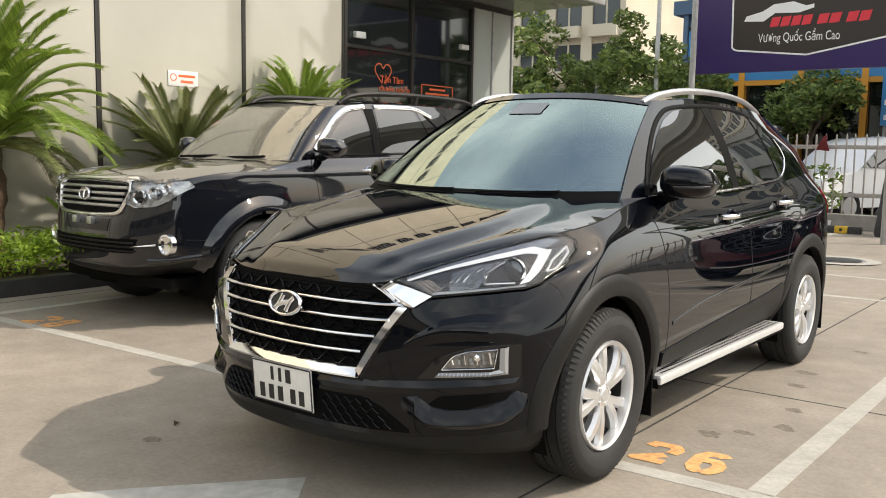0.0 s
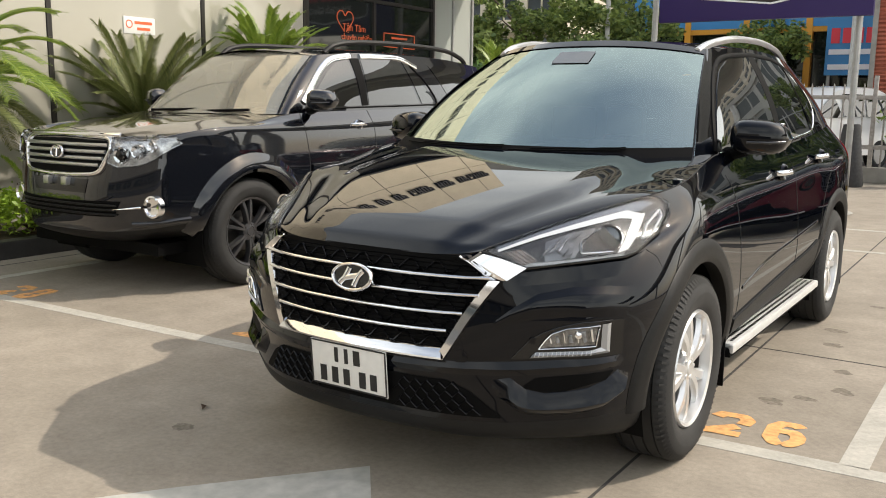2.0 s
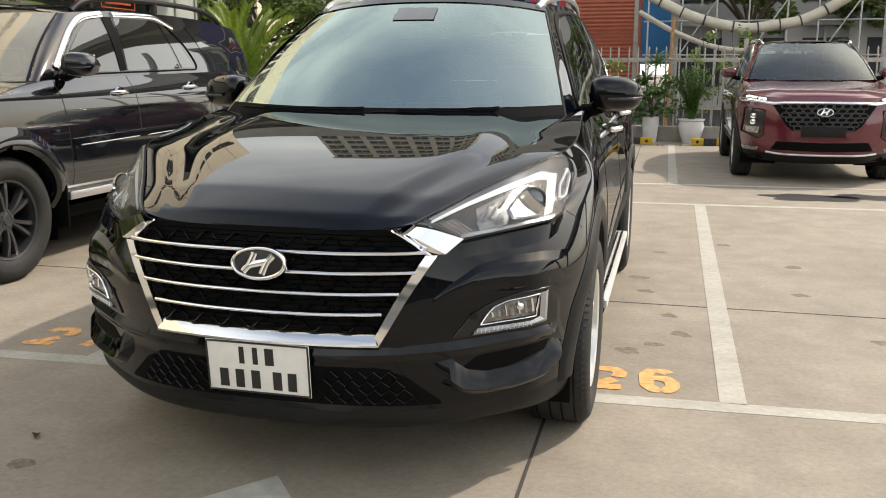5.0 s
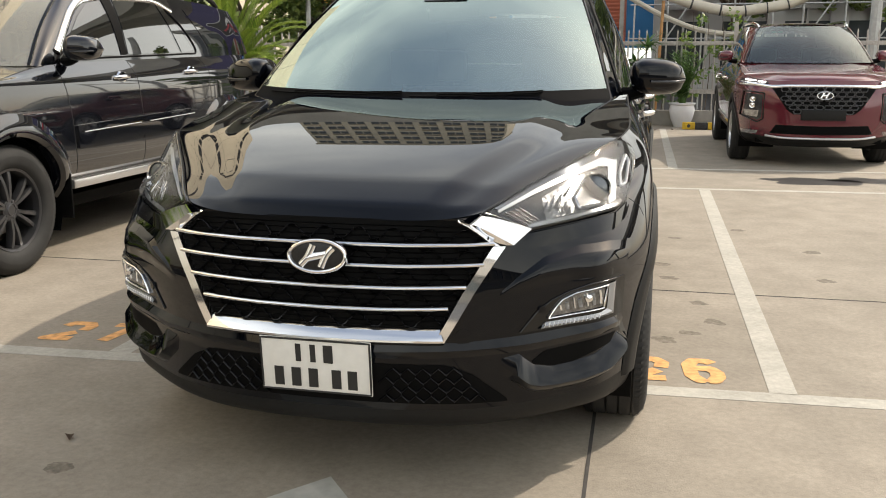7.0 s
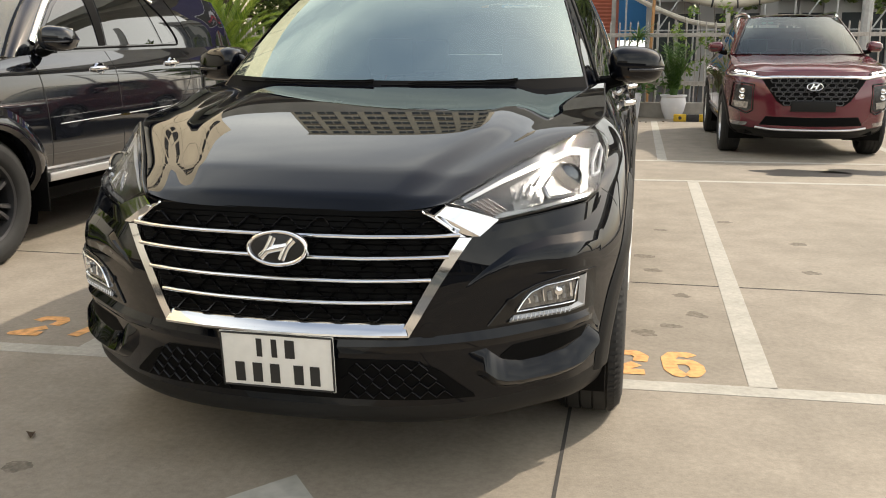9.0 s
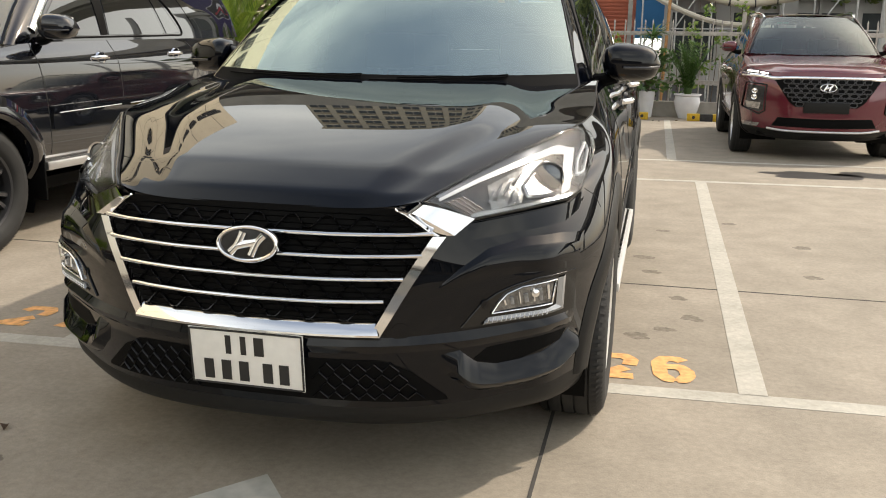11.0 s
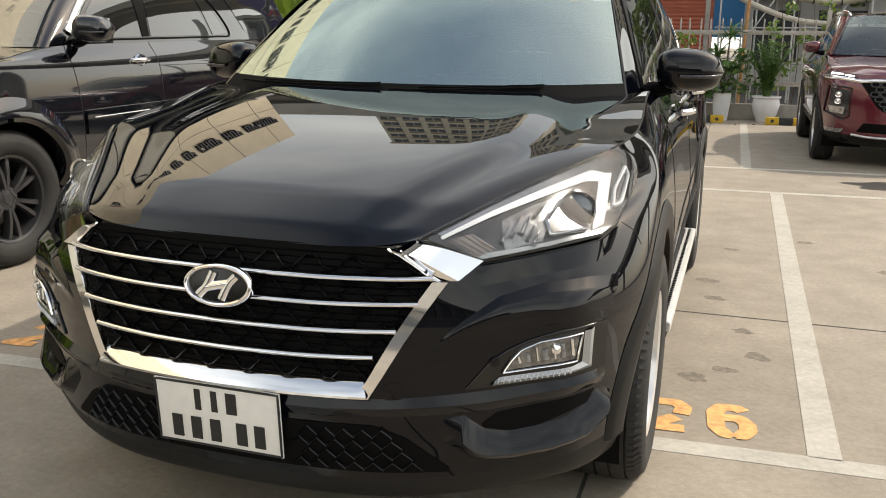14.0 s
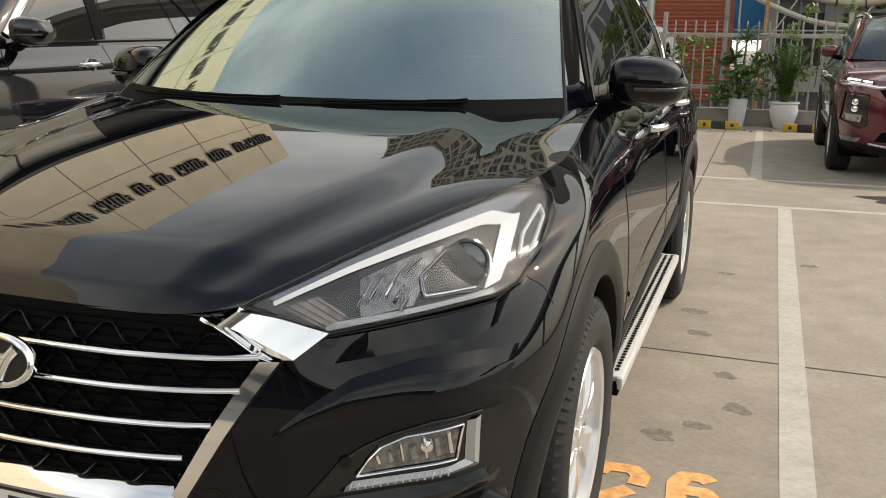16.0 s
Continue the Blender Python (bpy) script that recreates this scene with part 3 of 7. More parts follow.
def steering(car, x, y, z):
    m = pose(x, y, z, -65, 0, 0)
    ring = lathe([(0.016 * math.sin(a), 0.18 + 0.016 * math.cos(a)) for a in np.linspace(0, 2 * math.pi, 9)], 36, "z")
    st = part("steering_wheel", moved(ring, m), DASH, car)
    part("steering_hub", moved(lathe([(0.03, 0.001), (0.03, 0.055), (-0.03, 0.07)], 16, "z"), m), DASH, st)
    bm = boxes((-0.17, 0.17, -0.018, 0.018, -0.01, 0.01), (-0.02, 0.02, -0.17, 0.0, -0.01, 0.01), bevel=0.004)
    bmesh.ops.transform(bm, matrix=m, verts=bm.verts)
    part("steering_spoke", bm, DASH, st)


def plate_bars(car, x, y, z, w, h, tilt, rows, mat=PLATE_WHITE, parent_name="number_plate"):
    """A number plate whose writing is plain bars."""
    m = pose(x, y, z, 90 + tilt, 0, 0)
    pl = part(parent_name, boxes((-w / 2, w / 2, -h / 2, h / 2, 0, 0.006), bevel=0.003), mat, car, "white metal plate with dark bars", m)
    rim = straight([(-w / 2 + 0.004, -h / 2 + 0.004, 0.006), (w / 2 - 0.004, -h / 2 + 0.004, 0.006), (w / 2 - 0.004, h / 2 - 0.004, 0.006), (-w / 2 + 0.004, h / 2 - 0.004, 0.006), (-w / 2 + 0.004, -h / 2 + 0.004, 0.006)], 81)[:-1]
    part("plate_rim", sweep(rim, [(0, 0, 1)] * 80, 0.006, 0.003, True, 5), INK, pl)
    for y0, y1, xs in rows:
        for x0, x1 in xs:
            part("bar", boxes((x0, x1, y0, y1, 0.0055, 0.0078)), INK, pl)
    return pl


def oval_badge(car, c, nor_tilt, w, h, mat, strokes):
    """An oval chrome badge with plain strokes inside."""
    m = pose(*c, 90 + nor_tilt, 0, 0)
    a = np.linspace(0, 2 * math.pi, 48, endpoint=False)
    ring = sweep(np.stack([np.cos(a) * w / 2, np.sin(a) * h / 2, 0 * a], 1), [(0, 0, 1)] * 48, w * 0.085, 0.012, True)
    b = part("badge", moved(ring, m), mat, car, "oval chrome badge")
    part("badge_backing", moved(lathe([(0.0, w * 0.47), (0.003, w * 0.46), (0.004, 0.001)], 32, "z"), m @ Matrix.Diagonal((1, h / w, 1, 1))), GLOSS_BLACK, b)
    for st in strokes:
        p = smooth_line([(x * w / 2, y * h / 2, 0.006) for x, y in st], 10)
        part("badge_stroke", moved(sweep(p, [(0, 0, 1)] * 10, w * 0.13, 0.008), m), mat, b)


def black_suv():
    """The black compact SUV, nose towards -y, standing at the middle of the place."""
    car = thing("suv", "glossy black compact suv with chrome grille parked in a bay", "car")
    L, AF, AR, R = 4.48, 0.900, 3.58, 0.353
    rows = [plan_row(*a, L - e, AF, AR, 0.34, p, d) for a, e, p, d in (
        ((0.12, 0.46, 0.85, 0.198, 0.205, 0.32), 0.10, 2.8, 0.90),
        ((0.035, 0.45, 0.90, 0.243, 0.275, 0.40), 0.02, 2.7, 0.90),
        ((0.008, 0.45, 0.915, 0.355, 0.42, 0.50), 0.0, 2.6, 0.962),
        ((0.000, 0.45, 0.920, 0.50, 0.55, 0.62), 0.0, 2.6, 0.985),
        ((0.018, 0.43, 0.922, 0.66, 0.70, 0.78), 0.03, 2.7, 0.981),
        ((0.045, 0.50, 0.914, 0.775, 0.86, 0.93), 0.04, 3.0, 0.972),
        ((0.060, 0.42, 0.886, 0.815, 0.985, 1.07), 0.05, 3.0, 0.980))]
    for k, p in ((3, (0.68, 0.275, 0.800)), (4, (0.80, 0.44, 0.828)), (5, (0.893, 0.67, 0.858))):
        rows[5][k] = p
    for k, p in ((1, (0.30, 0.075, 0.818)), (2, (0.46, 0.118, 0.834)), (3, (0.665, 0.335, 0.872)), (4, (0.822, 0.625, 0.900)), (5, (0.872, 0.81, 0.948)), (6, (0.882, 0.955, 0.978))):
        rows[6][k] = p
    rows.append([(0, 0.064, 0.838), (0.30, 0.078, 0.840), (0.440, 0.108, 0.858), (0.605, 0.375, 0.937), (0.770, 0.655, 1.012), (0.812, 0.80, 1.034), (0.822, 0.98, 1.060),
                 (0.80, 1.44, 1.136), (0.797, 2.25, 1.118), (0.79, 3.05, 1.15), (0.775, 3.58, 1.185), (0.735, 4.05, 1.215), (0.62, 4.34, 1.225), (0.4, 4.41, 1.225), (0, 4.43, 1.225)])
    B = Loft(rows)
    body_shell(B, car, PAINT, PLASTIC, 1.45, [(AF, 0.355, 0.42), (AR, 0.355, 0.42)])
    well(car, (AF, AR), 0.425, 0.42, 0.87)
    # bonnet
    dense = B.at(np.linspace(2.0, 7.0, 400), np.full(400, float(B.R)))
    tt = np.linspace(0, 1, 48) ** 1.5
    ey = 0.108 + (1.40 - 0.108) * tt
    edge = np.stack([np.interp(ey, dense[:, 1], dense[:, 0]), ey, np.interp(ey, dense[:, 1], dense[:, 2])], 1)
    cy = 0.064 + (1.135 - 0.064) * tt
    yq = np.linspace(0.05, 1.16, 460)
    zq = np.where(yq > 0.21, 0.920 + 0.288 * (yq - 0.21) - 0.085 * (yq - 0.21) ** 2, np.where(yq > 0.10, 0.920 + 0.46 * (yq - 0.21), 0.8694 + 0.95 * (yq - 0.10)))
    zq = np.convolve(np.pad(zq, 3, mode="edge"), np.ones(7) / 7, "valid")
    cz = np.interp(cy, yq, zq)
    u = np.linspace(-1, 1, 57)
    au = np.abs(u)
    ridge = 0.012 / (1 + np.exp((au - 0.64) / 0.020)) - 0.006 * np.exp(-((au - 0.74) / 0.07) ** 2) + 0.010 * (1 - au ** 2)
    X = edge[:, 0][:, None] * u
    Y = cy[:, None] + (edge[:, 1] - cy)[:, None] * au ** 5
    Z = cz[:, None] + (edge[:, 2] - cz)[:, None] * au ** 5 + ridge[None] * (1 - np.exp(-7 * tt))[:, None]
    H = np.stack([X, Y, Z], -1)
    part("bonnet", sheet(H, flip=True), PAINT, car, sharp=60)
    gapN = np.tile([0.3, 0, 0.95], (48, 1))
    pair("bonnet_gap", sweep(edge + [0, 0, -0.001], gapN, 0.006, 0.0015), GAP, car)
    part("scuttle", sheet(np.stack([H[-1] + [0, -0.03, -0.012], H[-1] + [0, 0.03, -0.010], H[-1] + [0, 0.15, -0.05]]), flip=True), PLASTIC, car, "black plastic panel under the windscreen")
    # upper body
    g0 = [(0.742, 1.27, 1.128), (0.790, 1.48, 1.092), (0.793, 2.25, 1.112), (0.786, 3.05, 1.148), (0.770, 3.58, 1.183), (0.725, 4.07, 1.215), (0.60, 4.34, 1.228), (0, 4.42, 1.228)]
    g2 = [(0.557, 1.93, 1.590), (0.565, 2.03, 1.600), (0.600, 2.45, 1.622), (0.600, 3.0, 1.618), (0.580, 3.45, 1.592), (0.540, 3.88, 1.535), (0.46, 4.02, 1.52), (0, 4.12, 1.52)]
    g1 = [tuple(np.array(a) * 0.47 + np.array(b) * 0.53 + np.array((0.022, 0, 0))) for a, b in zip(g0, g2)]
    g1[0] = (0.6525, 1.58, 1.384)
    g1[-1] = (0, 4.3, 1.4)
    G = Loft([g0, g1, g2])
    S, V = np.meshgrid(np.linspace(0, 7, 80), np.linspace(0, 2, 20), indexing="ij")
    part("upper_body", both(*sheet(G.at(S, V))), PAINT, car, sharp=60)
    RP = roof_sheet(g2[:7], 0.045)
    ur = np.abs(np.linspace(-1, 1, RP.shape[1]))
    fade = np.exp(-np.arange(RP.shape[0]) / 3.0)[:, None]
    RP[..., 1] += fade * (1.945 - 0.1235 * (1 - ur ** 2.4) - RP[0, :, 1])[None]
    RP[..., 2] += fade * (g2[0][2] + 0.046 * (1 - ur ** 2.4) - RP[0, :, 2] + 0.001)[None]
    part("roof", sheet(RP, flip=False), PAINT, car, sharp=60)
    W = screen((0.757, 1.232, 1.091), (0.557, 1.945, 1.590), 0.19, (-0.022, 0.046))
    ws = part("windscreen", sheet(W), WINDSCREEN, car, "greenish glass reflecting the sky", sharp=80)
    ws.visible_shadow = False
    frit = W[:, :3] + np.array([0, -0.004, 0.003])
    part("screen_frit", sheet(frit), MATT_BLACK, ws)
    for i, j in ((0, 1), (31, 30)):
        part("screen_frit", sheet(np.stack([W[i] + [0, -0.004, 0.004], W[i] * 0.86 + W[j] * 0.14 + [0, -0.004, 0.004]]), flip=i > 0), GLOSS_BLACK, ws)
    part("roof_header", sheet(W[:, 16:] + np.array([0, -0.004, 0.003])), PAINT, car, sharp=80)
    part("sensor_shroud", sheet(W[13:19, 13:16] + np.array([0, -0.003, 0.003])), DARK_GLASS, ws, "dark sensor window in the glass")
    part("sensor_box", boxes((-0.13, 0.13, 1.735, 1.79, 1.53, 1.58), bevel=0.015), MATT_BLACK, ws, "black sensor housing behind the glass")
    part("rear_view_mirror", boxes((-0.12, 0.12, 1.80, 1.83, 1.44, 1.50), bevel=0.015), MATT_BLACK, car)
    # windows
    front_top = [(1.505, 1.160), (1.63, 1.295), (1.77, 1.405), (1.925, 1.492), (2.09, 1.548), (2.40, 1.575)]
    pair("window", pane(G, front_top, [(1.505, 1.135), (2.0, 1.140), (2.51, 1.152)], 26, 12), DARK_GLASS, car, "dark tinted glass")
    pair("window", pane(G, [(2.52, 1.578), (2.85, 1.575), (3.08, 1.555)], [(2.62, 1.155), (3.30, 1.188)], 20, 12), DARK_GLASS, car, "dark tinted glass")
    pair("window", pane(G, [(3.13, 1.55), (3.30, 1.50), (3.47, 1.37)], [(3.35, 1.20), (3.45, 1.24), (3.52, 1.30)], 12, 10), DARK_GLASS, car, "dark tinted glass")
    pair("pillar_cover", pane(G, [(2.405, 1.577), (2.515, 1.580)], [(2.515, 1.150), (2.615, 1.152)], 5, 12, 0.005), MATT_BLACK, car, "matt black window pillar")
    seal = [(1.47, 1.135), (1.59, 1.285), (1.75, 1.42), (1.92, 1.515), (2.10, 1.566), (2.50, 1.592), (2.9, 1.588), (3.10, 1.566), (3.32, 1.508), (3.48, 1.40), (3.555, 1.305)]
    pair("window_seal", bead(G, seal, 50, 0.026, 0.006, SIDE, 0, 7, 0.001, sm=True), MATT_BLACK, car)
    pair("belt_trim", bead(G, [(1.50, 1.127), (2.0, 1.132), (2.55, 1.145), (3.05, 1.168), (3.32, 1.188), (3.46, 1.232), (3.55, 1.31), (3.53, 1.37), (3.46, 1.43)], 50, 0.018, 0.007, SIDE, 0, 7, 0.002, sm=True), CHROME, car, "bright chrome strip under the windows")
    for sg in (1, -1):
        rp = smooth_line([(sg * 0.525, 1.90, 1.598), (sg * 0.545, 2.05, 1.645), (sg * 0.575, 2.35, 1.683), (sg * 0.585, 2.8, 1.69), (sg * 0.57, 3.2, 1.67), (sg * 0.545, 3.5, 1.625), (sg * 0.54, 3.58, 1.60)], 40)
        part("roof_rail", sweep(rp - [0, 0, 0.012], [(sg * 0.35, 0, 0.94)] * 40, 0.032, 0.012, sink=1.5), SATIN, car, "satin silver roof rail")
    part("tail_spoiler", boxes((-0.52, 0.52, 3.95, 4.2, 1.50, 1.54), bevel=0.018), PAINT, car)
    # rear lamps
    pair("tail_lamp", sheet(*patch(B, [(4.02, 1.10), (4.30, 1.13)], [(4.10, 0.95), (4.33, 0.98)], 8, 6, 0.006, SIDE, 10.5, 13), 0.01, flip=True), RED_LENS, car, "red tail lamp")
    # arches, skirts
    arch_trim(B, car, AF, 0.355, 0.405, 0.492, -6, 196, PLASTIC, 3.6, 8.5)
    arch_trim(B, car, AR, 0.355, 0.405, 0.488, -20, 196, PLASTIC, 8.2, 12.2)
    pair("side_garnish", sheet(*patch(B, [(1.42, 0.44), (2.2, 0.50), (2.9, 0.55), (3.10, 0.58)], [(1.42, 0.375), (3.12, 0.375)], 24, 6, 0.010, SIDE, 6.2, 10), 0.012, flip=True), PLASTIC, car, "dark grey lower door moulding")
    # shut lines
    for ln in ([(1.46, 0.40), (1.445, 0.75), (1.40, 0.97), (1.37, 1.05)], [(2.54, 0.40), (2.56, 0.75), (2.55, 1.13)], [(3.12, 0.62), (3.22, 0.80), (3.42, 1.0), (3.45, 1.15)]):
        pair("door_gap", bead(B, ln, 24, 0.006, 0.001, SIDE, 6.2, 11, 0.0005, sm=True), GAP, car)
    pair("door_crease", bead(B, [(1.50, 0.565), (1.9, 0.62), (2.5, 0.655), (3.05, 0.69)], 30, 0.02, 0.004, SIDE, 6.2, 11, 0, sm=True), PAINT, car)
    grip(car, 0.878, 2.26, 1.012, CHROME, PAINT)
    grip(car, 0.878, 3.15, 1.055, CHROME, PAINT)
    door_mirror(car, 0.915, 1.59, 1.207, 0.235, 0.16, 0.20, PAINT, 0.03)
    # running boards
    for sg in (1, -1):
        x0, x1 = sorted((sg * 0.77, sg * 0.928))
        rb = part("running_board", boxes((x0, x1, 1.37, 3.08, 0.325, 0.345), bevel=0.008), BOARD, car, "silver running board with black rubber studs")
        xo = sg * 0.930
        part("board_edge", boxes((min(xo, xo - sg * 0.02), max(xo, xo - sg * 0.02), 1.36, 3.09, 0.305, 0.342), bevel=0.007), BOARD, rb)
        part("board_underside", boxes((x0 + 0.01, x1 - 0.01, 1.36, 3.09, 0.285, 0.325), bevel=0.006), MATT_BLACK, rb)
        V, F = [], []
        for j in range(58):
            for i in range(4):
                k = len(V)
                cx, cy_ = sg * (0.825 + 0.026 * i), 1.41 + j * 0.0282 + (0.014 if i % 2 else 0)
                V += [(cx + dx * 0.0085, cy_ + dy * 0.0092, 0.3475) for dx, dy in ((-1, 0), (-0.5, -1), (0.5, -1), (1, 0), (0.5, 1), (-0.5, 1))]
                F.append(tuple(range(k, k + 6)))
        part("rubber_stud", (V, F), MATT_BLACK, rb, kind="stuff")
    # mud flaps
    for sg in (1, -1):
        for y in (1.32, 3.99):
            a, b = sorted((sg * 0.70, sg * 0.905))
            part("mud_flap", boxes((a, b, y, y + 0.012, 0.17, 0.42), bevel=0.004), MATT_BLACK, car)
    # front face
    gl = part("grille", both(*sheet(*patch(B, [(0, 0.838), (0.385, 0.838), (0.40, 0.834), (0.482, 0.770)], [(0, 0.53), (0.352, 0.53)], 40, 20, 0.003), 0.01, flip=True)), MATT_BLACK, car, "black grille with chrome bars")

    def full(line, off, n=60):
        """A line across the nose, both halves."""
        uv = straight(line, n)
        P, N = B.onto(np.abs(uv) * [1, 1], FRONT, 0, 5)
        sgn = np.sign(uv[:, :1] + 1e-9)
        flipx = np.concatenate([sgn, np.ones_like(sgn), np.ones_like(sgn)], 1)
        return P * flipx + N * flipx * off, N * flipx

    # moulded net: rows of open trapezoids, offset row by row, over fine ribs
    net = []
    for r in range(9):
        z = 0.545 + r * 0.0297
        half = np.interp(z, [0.53, 0.77, 0.84], [0.345, 0.478, 0.385])
        x = -half + 0.012 - (0.0495 if r % 2 else 0)
        line = []
        while x < half:
            line += [(x, z), (x + 0.018, z), (x + 0.0495, z + 0.0297), (x + 0.0675, z + 0.0297), (x + 0.099, z)]
            x += 0.099
        line = [(max(-half, min(half, a)), min(b, 0.822)) for a, b in line]
        P, N = full(line, 0.006, 150)
        net.append(sweep(P, N, 0.0045, 0.009, k=5))
    part("grille_mesh", joined(*net), GRILLE_BLACK, gl, "black moulded net", kind="stuff")
    ribs = []
    for r in range(20):
        z = 0.545 + r * 0.0145
        half = np.interp(z, [0.53, 0.77, 0.84], [0.345, 0.475, 0.385])
        P, N = full([(-half, z), (half, z)], 0.0035, 30)
        ribs.append(sweep(P, N, 0.004, 0.003, k=3))
    part("grille_rib", joined(*ribs), MATT_BLACK, gl, kind="stuff")
    for z, hw in ((0.766, 0.474), (0.710, 0.450), (0.651, 0.408), (0.592, 0.362)):
        P, N = full([(-hw, z + 0.006), (-hw * 0.5, z + 0.001), (0, z), (hw * 0.5, z + 0.001), (hw, z + 0.006)], 0.016)
        part("grille_bar", sweep(P, N, 0.0135, 0.011, sink=1.8), CHROME, gl, "chrome bar")

    def facets_on(lines, offs, n, ends=(0.0, 0.0)):
        """A creased moulding: lines along the nose, each lifted by its offset, fading towards the ends."""
        R_, w = [], np.linspace(0, 1, n)
        fade = (np.clip(w / ends[0], 0, 1) if ends[0] else 1) * (np.clip((1 - w) / ends[1], 0, 1) if ends[1] else 1) * np.ones(n)
        for ln, of in zip(lines, offs):
            c = np.asarray(ln, float)
            k = np.linspace(0, len(c) - 1, n)
            P, N = B.onto(np.stack([np.interp(k, range(len(c)), c[:, 0]), np.interp(k, range(len(c)), c[:, 1])], 1), FRONT, 0, 5.8)
            R_.append(P + N * (of * fade)[:, None])
        return sheet(np.stack(R_, 1), flip=True)

    part("grille_surround", both(*facets_on([[(0, 0.541), (0.338, 0.543)], [(0, 0.535), (0.342, 0.537)], [(0, 0.508), (0.350, 0.510)], [(0, 0.502), (0.350, 0.504)], [(0, 0.497), (0.348, 0.499)]], (0.000, 0.010, 0.030, 0.028, -0.002), 30)), CHROME, gl, "broad chrome lower bar")
    blade_t = [(0, 0.493), (0.20, 0.496), (0.41, 0.501), (0.551, 0.511), (0.699, 0.519), (0.830, 0.523)]
    blade_b = [(0, 0.470), (0.20, 0.470), (0.41, 0.476), (0.586, 0.482), (0.735, 0.495), (0.836, 0.506)]
    low = lambda ln, d: [(x, z - d) for x, z in ln]
    part("bumper_blade", both(*facets_on([blade_t, blade_b, low(blade_b, 0.004), low(blade_b, 0.028)], (-0.002, 0.010, 0.009, -0.002), 70, (0.0, 0.04))), PAINT, car)
    for sg in (1, -1):
        fl = (lambda vf: vf) if sg > 0 else (lambda vf: mirrored(*vf))
        def on(a, n, w, h, off, sm=True):
            P, N = B.onto(smooth_line(a, n) if sm else straight(a, n), FRONT, 0, 5.8)
            return fl(sweep(P + N * off, N, w, h))
        def face(a, b, n, m, off, thick=0.012):
            return fl(sheet(*patch(B, a, b, n, m, off, FRONT, 0, 5.8), thick, flip=True))
        def facets(lines, offs, n, ends=(0.0, 0.0)):
            return fl(facets_on(lines, offs, n, ends))
        side_o, side_i = [(0.352, 0.500), (0.378, 0.545), (0.430, 0.640), (0.505, 0.762)], [(0.336, 0.520), (0.352, 0.548), (0.400, 0.640), (0.474, 0.764)]
        part("grille_surround", facets([[(x + 0.004, z - 0.002) for x, z in side_o], side_o, side_i, [(x - 0.004, z) for x, z in side_i]], (-0.002, 0.020, 0.018, 0.002), 30), CHROME, gl, "chrome side bar")
        part("grille_wing", facets([[(0.438, 0.859), (0.574, 0.806)], [(0.434, 0.853), (0.568, 0.802)], [(0.408, 0.838), (0.524, 0.764)], [(0.384, 0.843), (0.482, 0.766)], [(0.382, 0.838), (0.474, 0.764)]], (-0.002, 0.018, 0.022, 0.010, 0.001), 26), CHROME, gl, "chrome wing beside the lamp")
        part("wing_edge", on([(0.384, 0.844), (0.476, 0.768), (0.500, 0.758)], 24, 0.005, 0.005, 0.010, False), CHROME, gl)
        # headlamp
        top = [(0.444, 0.857), (0.541, 0.905), (0.637, 0.951), (0.725, 0.992), (0.766, 1.009), (0.800, 1.006), (0.822, 0.988)]
        bot = [(0.566, 0.802), (0.643, 0.811), (0.728, 0.820), (0.796, 0.828), (0.820, 0.842), (0.834, 0.880), (0.838, 0.950)]
        shell = patch(B, top, bot, 40, 14, 0.002, FRONT, 0, 5.8)
        lensg = patch(B, top, bot, 40, 14, 0.010, FRONT, 0, 5.8)
        swell = np.outer(np.sin(np.pi * np.linspace(0.04, 0.96, 40)) ** 0.6, np.sin(np.pi * np.linspace(0.06, 0.94, 14)) ** 0.5)
        lensg = (lensg[0] + lensg[1] * (0.018 * swell)[..., None], lensg[1])
        hl = part("headlamp", fl(sheet(*shell, 0.01, flip=True)), LAMP_DARK, car, "clear swept headlamp with light guide")
        lens = part("headlamp_lens", fl(sheet(*lensg, 0.008, flip=True)), LENS, hl, "clear plastic lens")
        lens.visible_shadow = False
        part("headlamp_rim", fl(bead(B, top + bot[::-1], 140, 0.010, 0.006, FRONT, 0, 5.8, 0.008, True)), GLOSS_BLACK, hl)
        part("lamp_brow", face([(0.470, 0.866), (0.560, 0.910), (0.660, 0.957), (0.765, 0.998), (0.796, 0.990)], [(0.484, 0.858), (0.567, 0.898), (0.655, 0.933), (0.742, 0.966), (0.770, 0.962)], 30, 5, 0.006, 0.006), LAMP_BROW, hl, "upper lamp trim with sky reflection in its colour")
        part("light_guide", facets([[(0.480, 0.858), (0.567, 0.899), (0.655, 0.935), (0.742, 0.968), (0.776, 0.956)], [(0.484, 0.852), (0.570, 0.889), (0.660, 0.920), (0.735, 0.944), (0.762, 0.940)]], (0.008, 0.006), 30), WHITE_LIGHT, hl, "white light guide")
        part("light_guide", facets([[(0.762, 0.952), (0.766, 0.900), (0.776, 0.840)], [(0.786, 0.958), (0.788, 0.900), (0.796, 0.848)]], (0.006, 0.008), 16), WHITE_LIGHT, hl, "white light guide")
        part("side_reflector", face([(0.796, 0.960), (0.812, 0.974), (0.822, 0.955)], [(0.800, 0.885), (0.810, 0.880), (0.820, 0.885)], 8, 10, 0.002, 0.006), LAMP_BROW, hl, "grey-blue side lamp reflector")
        part("side_guide", fl(bead(B, [(0.800, 0.918), (0.814, 0.966), (0.824, 0.945), (0.821, 0.885), (0.805, 0.879)], 60, 0.009, 0.006, FRONT, 0, 5.8, 0.004, True)), WHITE_LIGHT, hl, "white side light guide")
